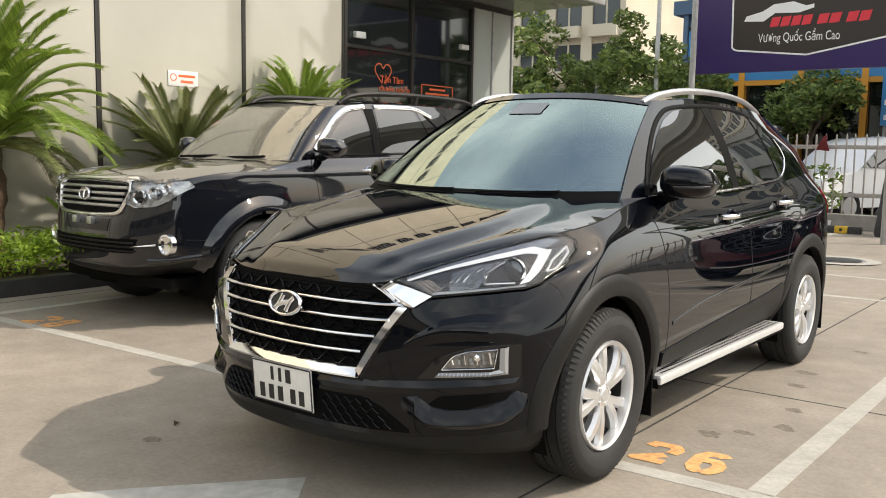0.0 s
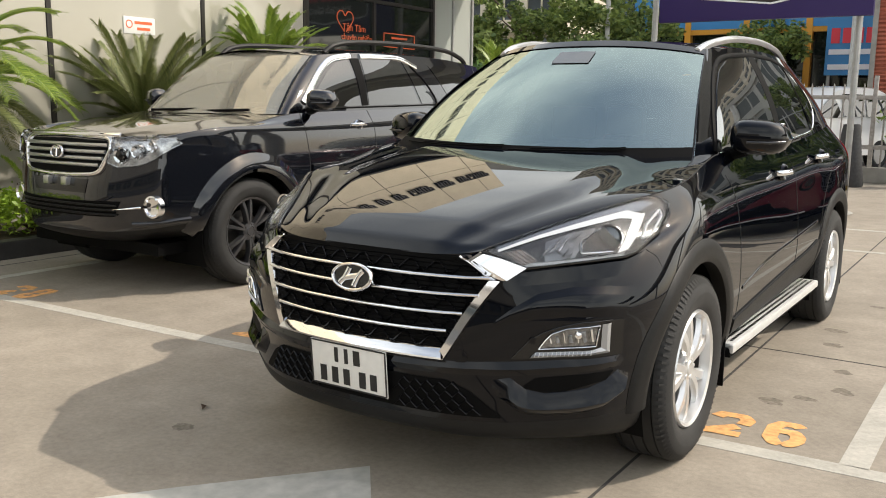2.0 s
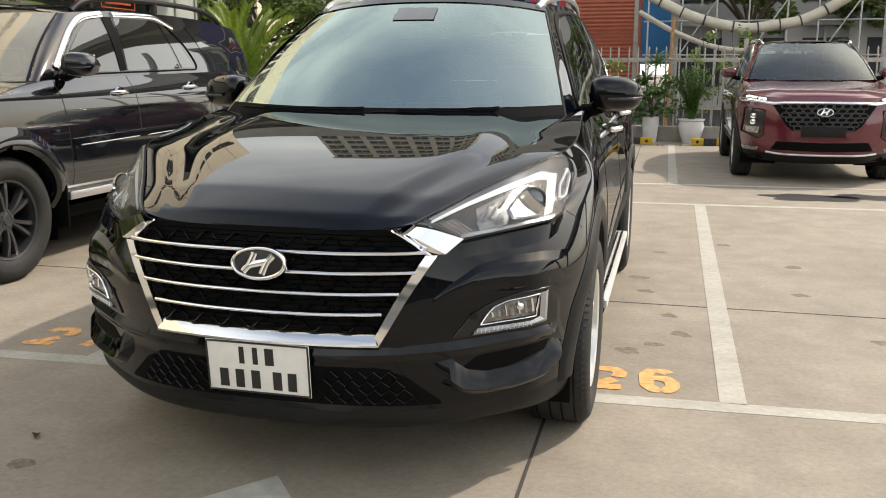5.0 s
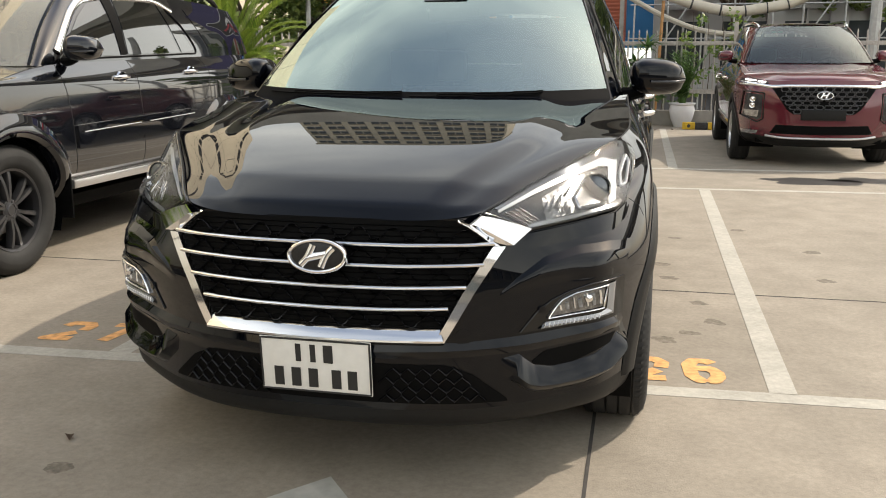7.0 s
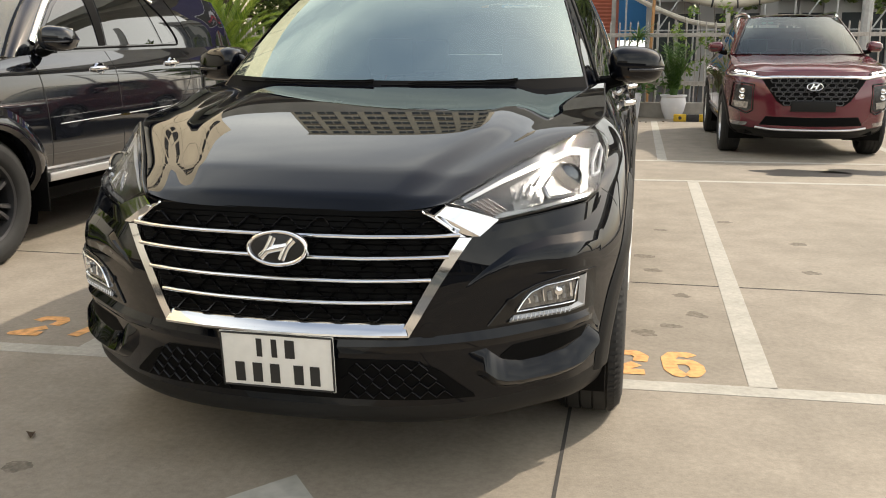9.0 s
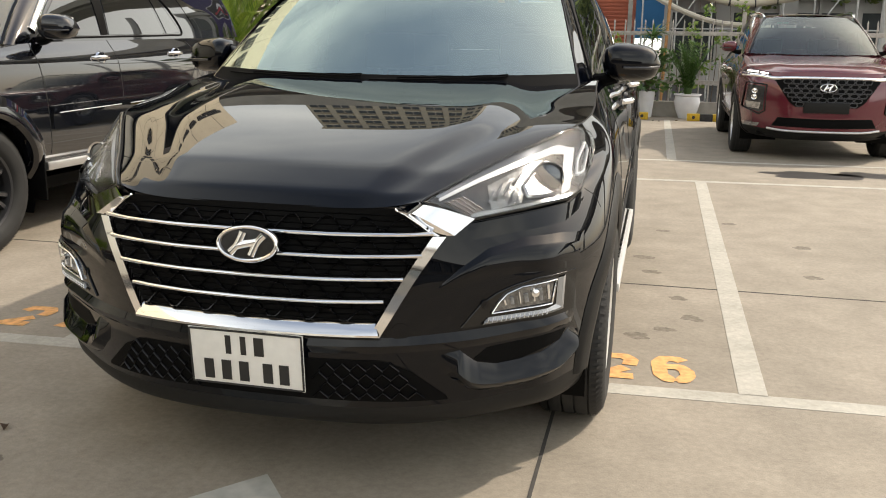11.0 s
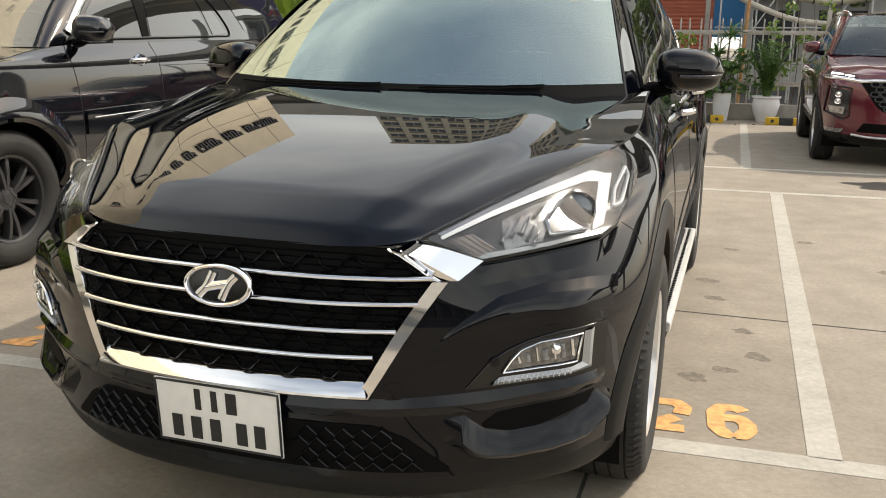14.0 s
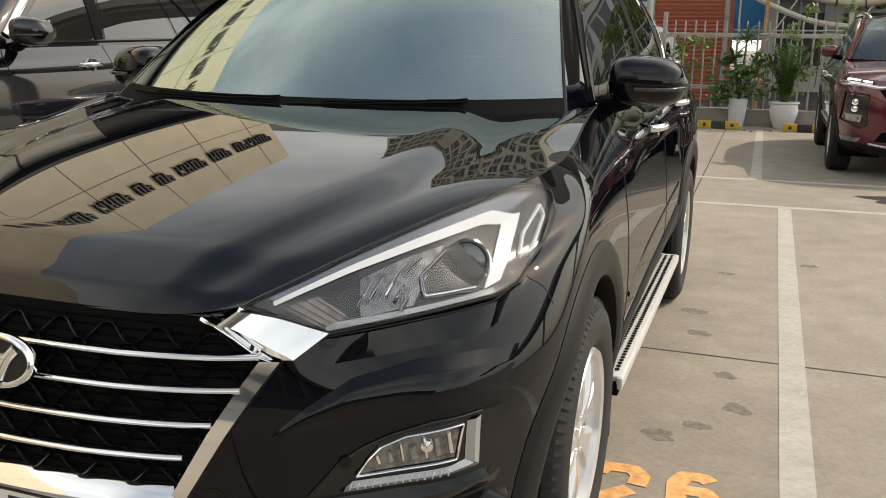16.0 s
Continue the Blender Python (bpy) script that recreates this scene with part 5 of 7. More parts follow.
    part("bonnet_chrome", both(*sweep(P + N * 0.012 + [0, 0, 0.01], N, 0.035, 0.016)), CHROME, car, "chrome strip on the bonnet edge")
    oval_badge(car, (0, 0.005, 0.965), -8, 0.125, 0.085, CHROME, [[(-0.62, 0.45), (0, 0.62), (0.62, 0.45)], [(0, -0.75), (0, 0.0), (0, 0.6)]])
    tp, bt = [(0.47, 1.052), (0.58, 1.060), (0.70, 1.066), (0.815, 1.074)], [(0.45, 0.905), (0.53, 0.875), (0.66, 0.890), (0.76, 0.940), (0.832, 1.035)]
    for sg in (1, -1):
        fl = (lambda vf: vf) if sg > 0 else (lambda vf: mirrored(*vf))
        hl = part("headlamp", fl(sheet(*patch(B, tp, bt, 26, 12, 0.002, FRONT, 0, 5.8), 0.01, flip=True)), LAMP_IN, car, "large clear headlamp with projector")
        ln = part("headlamp_lens", fl(sheet(*patch(B, tp, bt, 26, 12, 0.028, FRONT, 0, 5.8), 0.026, flip=True)), LENS, hl)
        ln.visible_shadow = False
        for x, z, r in ((0.540, 0.955, 0.056), (0.640, 0.980, 0.050), (0.725, 1.008, 0.036)):
            P, N = B.onto([(x, z)], FRONT, 0, 5.8)
            mm = look(P[0] + N[0] * 0.012, P[0] + Vector((0.2, -1, 0.05)))
            bl = part("lamp_bowl", fl(moved(lathe([(0.012, r), (-0.008, r * 0.96), (-0.002, r * 0.8), (0.012, r * 0.3), (0.012, 0.001)], 24, "z"), mm)), CHROME, hl, "round chrome reflector")
            if x < 0.55:
                part("projector", fl(moved(lathe([(0.0, r * 0.66), (-0.018, r * 0.5), (-0.022, 0.001)], 20, "z"), mm)), GLOSS_BLACK, bl)
        P, N = B.onto([(0.745, 0.625)], FRONT, 0, 5.8)
        mm = look(P[0] + N[0] * 0.01, P[0] + Vector((0.15, -1, 0.0)))
        fg = part("fog_lamp", fl(moved(lathe([(0.02, 0.078), (-0.018, 0.074), (-0.022, 0.062), (-0.008, 0.054), (0.0, 0.03), (0.0, 0.001)], 28, "z"), mm)), CHROME, car, "round fog lamp in a chrome ring")
        P, N = B.onto(straight([(0.50, 0.60), (0.67, 0.618)], 10), FRONT, 0, 5.8)
        part("fog_blade", fl(sweep(P + N * 0.008, N, np.linspace(0.006, 0.02, 10), 0.01)), CHROME, fg)
        P, N = B.onto(smooth_line([(0.60, 0.50), (0.70, 0.505), (0.84, 0.53)], 14), FRONT, 0, 5.8)
        part("bumper_lip", fl(sweep(P + N * 0.002, N, 0.04, 0.018)), PAINT_F, car)
    it = part("lower_intake", both_patch([(0, 0.645), (0.55, 0.655)], [(0, 0.545), (0.50, 0.550)], 16, 6, 0.004), MATT_BLACK, car, "black lower intake")
    for z in (0.565, 0.595, 0.625):
        P, N = B.onto([(x, z) for x in np.linspace(0, 0.52, 14)], FRONT, 0, 5)
        part("intake_slat", both(*sweep(P + N * 0.004, N, 0.014, 0.012)), PLASTIC, it)
    part("plate_recess", both_patch([(0, 0.79), (0.30, 0.79)], [(0, 0.70), (0.28, 0.70)], 8, 5, 0.004), GLOSS_BLACK, car, "empty number plate mount")
    for x in (-0.13, 0.07):
        part("plate_clip", boxes((x, x + 0.06, -0.03, 0.02, 0.745, 0.80), bevel=0.004), SATIN, car)
    part("dashboard", boxes((-0.70, 0.70, 1.42, 1.85, 0.90, 1.19), bevel=0.06), DASH, car)
    part("dash_paper", boxes((-0.45, -0.10, 1.42, 1.62, 1.192, 1.196)), PLATE_WHITE, car)
    seats(car, (2.2, 3.0), SEAT, 1.22)
    steering(car, 0.36, 1.95, 1.14)
    for x0, x1 in ((-0.60, -0.05), (0.0, 0.52)):
        wp = part("wiper", sweep(smooth_line([(x0, 1.275, 1.235), ((x0 + x1) / 2, 1.262, 1.242), (x1, 1.285, 1.25)], 12), [(0, -0.5, 0.86)] * 12, 0.022, 0.012), MATT_BLACK, car)


def red_suv():
    """The wine-red SUV in the far row, its day lights on."""
    R = 0.37
    kit, ty = rim_kit(0.242, 5, 0.20, 0.22, 0.022, SATIN), tyre_mesh(R, 0.238, 0.235)
    rows = [((0.13, 0.5, 0.82, 0.24, 0.28, 0.36), 0.1), ((0.03, 0.46, 0.885, 0.31, 0.36, 0.42), 0.02), ((0.0, 0.42, 0.91, 0.42, 0.48, 0.52), 0.0), ((0.0, 0.38, 0.925, 0.58, 0.62, 0.66), 0.0),
            ((0.005, 0.36, 0.935, 0.74, 0.80, 0.84), 0.03), ((0.03, 0.36, 0.93, 0.88, 0.97, 1.02), 0.05)]
    top = [(0, 0.09, 1.01), (0.30, 0.095, 1.01), (0.50, 0.14, 1.005), (0.68, 0.26, 1.015), (0.815, 0.50, 1.05), (0.84, 0.68, 1.08), (0.845, 0.93, 1.115), (0.82, 1.45, 1.19), (0.82, 2.3, 1.21), (0.815, 3.1, 1.225), (0.80, 3.7, 1.24), (0.77, 4.2, 1.25), (0.66, 4.6, 1.26), (0.4, 4.7, 1.26), (0, 4.72, 1.26)]
    g0 = [(0.775, 1.33, 1.205), (0.815, 1.5, 1.19), (0.815, 2.3, 1.208), (0.81, 3.1, 1.223), (0.795, 3.7, 1.238), (0.76, 4.25, 1.25), (0.64, 4.6, 1.262), (0, 4.71, 1.262)]
    g2 = [(0.57, 2.0, 1.650), (0.60, 2.1, 1.662), (0.63, 2.6, 1.690), (0.63, 3.2, 1.695), (0.61, 3.8, 1.675), (0.58, 4.25, 1.61), (0.5, 4.38, 1.59), (0, 4.46, 1.59)]
    car, B, G, W, H = suv_base("suv", "wine-red suv with lit day lights and honeycomb grille", pose(2.87, 8.70, 0), (4.77, 0.93, 3.695, R, 0.82), rows, top, g0, g2, (0.6725, 1.645, 1.4525), PAINT_R, 0.045, (0.15, (-0.01, 0.045)),
                               [(0.09, 1.01), (0.14, 1.045), (0.30, 1.09), (0.6, 1.135), (0.9, 1.165), (1.15, 1.185)], (kit, ty, "bright machined alloy wheel with dark gaps"), 1.4, (0.42, 0.5), PLASTIC)
    arch_trim(B, car, 0.93, R, 0.41, 0.47, -15, 195, PLASTIC, 3.6, 8.5)
    arch_trim(B, car, 3.695, R, 0.41, 0.47, -15, 195, PLASTIC, 8.2, 12.2)
    pair("window", pane(G, [(1.68, 1.29), (1.85, 1.44), (2.02, 1.55), (2.2, 1.62), (2.42, 1.645)], [(1.64, 1.235), (2.50, 1.245)], 20, 10), DARK_GLASS, car, "dark tinted glass")
    pair("window", pane(G, [(2.54, 1.65), (3.2, 1.645)], [(2.60, 1.248), (3.40, 1.265)], 16, 10), DARK_GLASS, car, "dark tinted glass")
    pair("belt_trim", bead(G, [(1.58, 1.222), (2.4, 1.232), (3.4, 1.25)], 30, 0.016, 0.006, SIDE, 0, 7, 0.003, sm=True), CHROME, car)
    for ln in ([(1.5, 0.40), (1.48, 0.8), (1.46, 1.10)], [(2.52, 0.40), (2.54, 0.8), (2.53, 1.14)]):
        pair("door_gap", bead(B, ln, 20, 0.007, 0.001, SIDE, 6.2, 11, 0.0005, sm=True), GAP, car)
    pair("door_chrome", bead(B, [(1.55, 0.47), (3.1, 0.50)], 20, 0.03, 0.012, SIDE, 6.2, 11, 0.002), SATIN, car, "bright strip along the doors")
    grip(car, 0.925, 2.32, 1.0, CHROME, PAINT_R)
    grip(car, 0.92, 3.28, 1.02, CHROME, PAINT_R)
    door_mirror(car, 0.985, 1.70, 1.295, 0.20, 0.15, 0.18, PAINT_R, 0.03)
    for sg in (1, -1):
        rp = smooth_line([(sg * 0.545, 1.98, 1.66), (sg * 0.565, 2.12, 1.71), (sg * 0.59, 2.5, 1.745), (sg * 0.60, 3.2, 1.75), (sg * 0.58, 3.8, 1.73), (sg * 0.56, 4.1, 1.66)], 36)
        part("roof_rail", sweep(rp, [(sg * 0.35, 0, 0.94)] * 36, 0.034, 0.016, sink=1.6), CHROME, car, "bright roof rail")

    def bp(t, b, n, m, off):
        return both(*sheet(*patch(B, t, b, n, m, off, FRONT, 0, 5.8), 0.012, flip=True))
    gr = part("grille", bp([(0, 0.93), (0.45, 0.928), (0.56, 0.915)], [(0, 0.62), (0.33, 0.625), (0.40, 0.68)], 24, 12, 0.004), MATT_BLACK, car, "dark honeycomb grille")
    cells = []
    for r in range(6):
        z = 0.655 + r * 0.050
        for k in range(-5, 6):
            x = (k + (0.5 if r % 2 else 0)) * 0.094
            half = np.interp(z, [0.62, 0.68, 0.92], [0.33, 0.40, 0.55])
            if 0.045 < abs(x) + 0.045 < half and x >= -0.01:
                hexa = [(x + 0.042 * math.cos(a) * 1.05, z + 0.027 * math.sin(a) * 1.1) for a in np.radians((0, 50, 130, 180, 230, 310))]
                P, N = B.onto(straight(hexa + [hexa[0]], 25)[:-1], FRONT, 0, 5)
                cells.append(sweep(P + N * 0.005, N, 0.011, 0.010, True, 5))
    part("grille_cell", both(*joined(*cells)), GRILLE_GREY, gr, "grey honeycomb ribs", kind="stuff")
    P, N = B.onto(smooth_line([(0, 0.945), (0.40, 0.943), (0.56, 0.935), (0.70, 0.955), (0.88, 0.975)], 34), FRONT, 0, 5.8)
    part("chrome_band", both(*sweep(P + N * 0.004, N, np.linspace(0.036, 0.05, 34), 0.016)), CHROME, car, "chrome band across the nose")
    for sg in (1, -1):
        fl = (lambda vf: vf) if sg > 0 else (lambda vf: mirrored(*vf))
        dl = part("day_light", fl(sheet(*patch(B, [(0.60, 0.985), (0.75, 1.005), (0.86, 1.015)], [(0.60, 0.968), (0.74, 0.982), (0.88, 0.992)], 14, 5, 0.012, FRONT, 0, 5.8), 0.012, flip=True)), LAMP_DARK, car, "slim day light, switched on")
        for a, b in (((0.625, 0.978), (0.70, 0.988)), ((0.725, 0.992), (0.83, 1.002))):
            P, N = B.onto(straight([a, b], 8), FRONT, 0, 5.8)
            part("light_bar", fl(sweep(P + N * 0.015, N, 0.020, 0.006)), DAY_LIGHT, dl, "white lit bar")
        hl = part("headlamp", fl(sheet(*patch(B, [(0.66, 0.84), (0.83, 0.86)], [(0.66, 0.58), (0.70, 0.545), (0.85, 0.60)], 10, 10, 0.004, FRONT, 0, 5.8), 0.01, flip=True)), LAMP_DARK, car, "dark stacked headlamp cluster")
        for z in (0.79, 0.72):
            P, N = B.onto([(0.76, z)], FRONT, 0, 5.8)
            mm = look(P[0] + N[0] * 0.01, P[0] + Vector((0.2, -1, 0)))
            part("projector", fl(moved(lathe([(0.01, 0.034), (-0.008, 0.032), (-0.004, 0.024), (-0.012, 0.018), (-0.016, 0.001)], 20, "z"), mm)), CHROME, hl)
        P, N = B.onto([(0.76, 0.625)], FRONT, 0, 5.8)
        part("reflector", fl(sheet(*patch(B, [(0.69, 0.66), (0.84, 0.67)], [(0.70, 0.585), (0.82, 0.60)], 8, 5, 0.010, FRONT, 0, 5.8), 0.01, flip=True)), LAMP_IN, hl)
        P, N = B.onto(straight([(0.64, 0.86), (0.85, 0.885), (0.872, 0.60), (0.70, 0.525), (0.64, 0.565)], 50), FRONT, 0, 5.8)
        part("headlamp_rim", fl(sweep(P + N * 0.006, N, 0.016, 0.010, True)), GLOSS_BLACK, hl)
        part("fog_lamp", fl(sheet(*patch(B, [(0.68, 0.425), (0.86, 0.43)], [(0.70, 0.385), (0.84, 0.385)], 8, 5, 0.006, FRONT, 0, 5.8), 0.01, flip=True)), LAMP_IN, car, "small fog lamp")
    part("lower_intake", bp([(0, 0.49), (0.50, 0.50)], [(0, 0.39), (0.56, 0.40)], 14, 5, 0.004), MATT_BLACK, car, "black lower intake")
    P, N = B.onto(smooth_line([(0, 0.345), (0.40, 0.35), (0.60, 0.37)], 24), FRONT, 0, 5.8)
    part("skid_strip", both(*sweep(P + N * 0.004, N, 0.026, 0.014)), SATIN, car, "silver skid strip")
    part("plate_mount", boxes((-0.24, 0.24, -0.03, 0.01, 0.56, 0.68), bevel=0.006), PLASTIC, car, "empty black number plate mount")
    oval_badge(car, (0, -0.012, 0.84), -8, 0.17, 0.088, CHROME, [[(-0.52, -0.62), (-0.30, 0.0), (-0.12, 0.72)], [(0.52, 0.62), (0.30, 0.0), (0.12, -0.72)], [(-0.30, -0.1), (0, 0.02), (0.30, 0.1)]])
    for x in (-0.40, -0.32):
        part("sticker", boxes((x, x + 0.06, 1.872, 1.878, 1.585, 1.61), bevel=0.002), STICKER, car, "small green round sticker", pose(0, 0, 0))
    part("dashboard", boxes((-0.70, 0.70, 1.38, 1.85, 0.80, 1.14), bevel=0.06), DASH, car)
    seats(car, (2.25, 3.05), SEAT, 1.16)
    steering(car, 0.36, 1.95, 1.10)


GRILLE_GREY = material("grey_grille", (0.10, 0.10, 0.105), 0.3, 0.7)
DAY_LIGHT = glow("lit_day_light", (1.0, 0.97, 0.92), 3.0)
STICKER = material("green_sticker", (0.10, 0.35, 0.27), 0.5)
tall_suv()
red_suv()

# ---- ground ----
CONCRETE = material("concrete_paving", (0.352, 0.305, 0.247), 0.85, var=0.14, scale=5.0, bump=0.16, bump_scale=140, stain=0.18, stain_scale=0.9, grain=0.20, grain_scale=38, coords="Object")
LINE_PAINT = material("worn_white_line", (0.49, 0.462, 0.405), 0.85, var=0.12, scale=26, stain=0.14, stain_scale=5, grain=0.16, grain_scale=50)
ORANGE = material("orange_paint", (0.78, 0.40, 0.15), 0.8, var=0.35, scale=30)
solo("ground", boxes((-300, 300, -120, 500, -0.3, 0.0)), CONCRETE, "pale concrete paving", kind="structure", smooth=False)


def ground_strip(name, x0, y0, x1, y1, w, mat, label, z=0.002):
    d = Vector((x1 - x0, y1 - y0, 0))
    n = Vector((-d.y, d.x, 0)).normalized() * w / 2
    V = [(x0 - n.x, y0 - n.y, z), (x1 - n.x, y1 - n.y, z), (x1 + n.x, y1 + n.y, z), (x0 + n.x, y0 + n.y, z)]
    return solo(name, (V + [(v[0], v[1], -0.01) for v in V], [(0, 1, 2, 3), (0, 4, 5, 1), (1, 5, 6, 2), (2, 6, 7, 3), (3, 7, 4, 0)]), mat, label, kind="structure", smooth=False)


def front_y(x):
    return 1.06 + 0.045 * x


for x0, y0, x1, y1, w in ((-4.45, front_y(-4.45), 9, front_y(9), 0.10), (1.45, 1.17, 1.475, 6.7, 0.105), (-1.35, 1.05, -1.33, 6.6, 0.105), (-4.4, 0.9, -4.45, 6.5, 0.10), (4.25, 1.3, 4.27, 6.8, 0.105),
                          (-4.6, 6.45, 9, 7.1, 0.10), (-4.6, 8.05, 9, 8.75, 0.10), (1.22, 8.43, 1.19, 14.3, 0.11), (-1.58, 8.3, -1.6, 14.2, 0.11), (4.02, 8.6, 4.0, 14.4, 0.11)):
    ground_strip("bay_line", x0, y0, x1, y1, w, LINE_PAINT, "worn white painted bay line on concrete")

# ---- paving joints and markings ----
JOINT = material("dark_joint", (0.06, 0.055, 0.05), 0.95, var=0.3, scale=20)
for x0, y0, x1, y1 in ((-9, 2.62, 14, 2.75), (0.80, -8, 0.66, 14.2), (-9, -3.3, 14, -3.1), (-4.8, -8, -4.9, 14), (6.4, -8, 6.3, 14)):
    ground_strip("paving_joint", x0, y0, x1, y1, 0.012, JOINT, "dark joint between concrete slabs", 0.0014)


def stencil(ch, cx, cy, w, h, turn):
    """A blocky stencilled figure laid on the ground, from strokes."""
    t = 0.060
    strokes = {"2": [[(-0.5, 0.30), (-0.35, 0.5), (0.30, 0.5), (0.5, 0.32), (0.42, 0.05)], [(0.30, -0.08), (-0.5, -0.5), (0.5, -0.5)]],
               "6": [[(0.46, 0.40), (0.25, 0.5), (-0.25, 0.5), (-0.5, 0.28), (-0.5, -0.28), (-0.25, -0.5), (-0.08, -0.5)], [(0.08, -0.5), (0.28, -0.5), (0.5, -0.30), (0.5, -0.08), (0.28, 0.10), (-0.32, 0.10)]],
               "7": [[(-0.5, 0.5), (0.5, 0.5), (0.0, -0.5)]], "8": [[(-0.3, 0.05), (-0.45, 0.3), (-0.3, 0.5), (0.3, 0.5), (0.45, 0.3), (0.3, 0.05)], [(-0.3, -0.02), (-0.5, -0.25), (-0.3, -0.5), (0.3, -0.5), (0.5, -0.25), (0.3, -0.02)]]}
    vf, k = [], 0
    for st in strokes[ch]:
        pts = [Vector((x * (w - t), y * (h - t), 0)) for x, y in st]
        for i, (a, b) in enumerate(zip(pts, pts[1:])):
            d = (b - a).normalized()
            n = Vector((-d.y, d.x, 0)) * t / 2
            if i:
                vf.append(([tuple(a + Vector((math.cos(q), math.sin(q), 0)) * t / 2 + Vector((0, 0, 0.0001 * k + 0.00005))) for q in np.linspace(0, 2 * math.pi, 12, endpoint=False)], [tuple(range(12))]))
            up = Vector((0, 0, 0.0001 * k))
            vf.append(([tuple(p + up) for p in (a - n, b - n, b + n, a + n)], [(0, 1, 2, 3)]))
            k += 1
    return moved(joined(*vf), pose(cx, cy, 0.0024, 0, 0, turn))


for a, b, cx, cy in (("2", "6", 1.06, 1.37), ("2", "7", -1.63, 1.29), ("2", "8", -3.78, 1.08)):
    solo("bay_number", joined(stencil(a, cx - 0.125, cy - 0.01, 0.19, 0.29, 4), stencil(b, cx + 0.10, cy + 0.005, 0.165, 0.30, 4)), ORANGE, "worn orange stencilled bay number on concrete", kind="structure", smooth=False)
ARROW = material("faded_white_marking", (0.50, 0.49, 0.45), 0.85, var=0.2, scale=14, stain=0.2, stain_scale=4)
V = [(-0.03, 0.13, 0.002), (-0.46, -0.40, 0.002), (-0.62, -0.62, 0.002), (-0.30, -1.0, 0.002), (0.35, -0.62, 0.002), (0.14, -0.08, 0.002)]
solo("arrow_marking", (V, [tuple(range(6))]), ARROW, "faded white ground marking", kind="structure", smooth=False)
SPOT = material("oil_stain", (0.215, 0.182, 0.142), 0.8, var=0.35, scale=30, grain=0.3, grain_scale=60)
DARK_BLOT = material("near_black_blot", (0.035, 0.032, 0.03), 0.45, var=0.3, scale=12)
rng = random.Random(4)


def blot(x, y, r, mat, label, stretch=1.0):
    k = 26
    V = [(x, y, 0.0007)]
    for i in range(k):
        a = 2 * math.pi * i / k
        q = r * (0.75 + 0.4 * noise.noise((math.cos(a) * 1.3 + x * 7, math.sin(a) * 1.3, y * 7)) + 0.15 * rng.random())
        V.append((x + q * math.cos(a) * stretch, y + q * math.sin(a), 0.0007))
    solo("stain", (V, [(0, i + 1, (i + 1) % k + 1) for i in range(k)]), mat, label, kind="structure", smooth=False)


for x, y, r in ((1.25, 2.11, 0.055), (1.01, 1.77, 0.06), (1.13, 1.90, 0.05), (1.0, 3.34, 0.06), (1.06, 2.98, 0.055), (1.20, 2.45, 0.045), (1.95, 3.1, 0.05), (2.0, 3.9, 0.06), (1.12, 4.2, 0.05), (2.2, 2.2, 0.05), (-0.9, 0.0, 0.05), (1.6, 4.6, 0.05)):
    blot(x, y, r, SPOT, "dark oil drip stain on concrete", 1.2)
# two wide, near-black blots ahead of the red car's nose
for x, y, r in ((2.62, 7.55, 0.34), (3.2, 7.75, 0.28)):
    blot(x, y, r, DARK_BLOT, "wide near-black blot on concrete", 1.6)
MANHOLE = material("manhole_concrete", (0.42, 0.40, 0.36), 0.85, var=0.15, scale=20)
solo("manhole_ring", moved(lathe([(0.012, 0.52), (0.014, 0.34), (0.004, 0.33), (0.004, 0.001)], 36, "z"), Matrix.Translation((-0.45, 9.8, 0))), MANHOLE, "pale concrete manhole ring in the paving", kind="structure")
solo("manhole_cover", moved(lathe([(0.008, 0.30), (0.010, 0.28), (0.010, 0.001)], 30, "z"), Matrix.Translation((-0.45, 9.8, 0.006))), ALLOY_DARK, "dark iron manhole cover in its ring", "manhole cover")
DRY = material("dry_leaf", (0.09, 0.055, 0.03), 0.9)
for x, y in ((-0.62, 0.62), (-0.85, 0.85), (-1.0, 0.2), (0.95, 14.0), (1.35, 14.1), (1.05, 13.9)):
    a = rng.random() * 6
    c, s = math.cos(a) * 0.03, math.sin(a) * 0.03
    solo("dry_leaf", ([(x - c, y - s, 0.003), (x + s * 0.5, y - c * 0.5, 0.022), (x + c, y + s, 0.006), (x - s * 0.5, y + c * 0.5, 0.018)], [(0, 1, 2), (0, 2, 3)]), DRY, "curled dry leaf lying on the paving", "leaf", "leaves on the paving")

# ---- showroom on the far side of the bed ----
WALLP = material("polished_wall_panel", (0.40, 0.38, 0.32), 0.04, var=0.10, scale=0.8, spec=1.0, bump=0.015, bump_scale=2.0)
CREAM = material("cream_cladding", (0.88, 0.76, 0.56), 0.55, var=0.05, scale=3, stain=0.06, stain_scale=1.5)
FRAME = material("dark_bronze_frame", (0.03, 0.027, 0.024), 0.4, 0.3)
SHOPGLASS = material("dark_shop_glass", (0.012, 0.015, 0.014), 0.04, spec=0.7)
PALEGLASS = material("frosted_glass", (0.42, 0.44, 0.41), 0.12, spec=0.6)
ORANGE_TXT = material("orange_lettering", (0.75, 0.13, 0.04), 0.5)
STEEL = material("galvanised_steel", (0.42, 0.42, 0.41), 0.5, 0.6, var=0.15, scale=10)
WX = -6.4
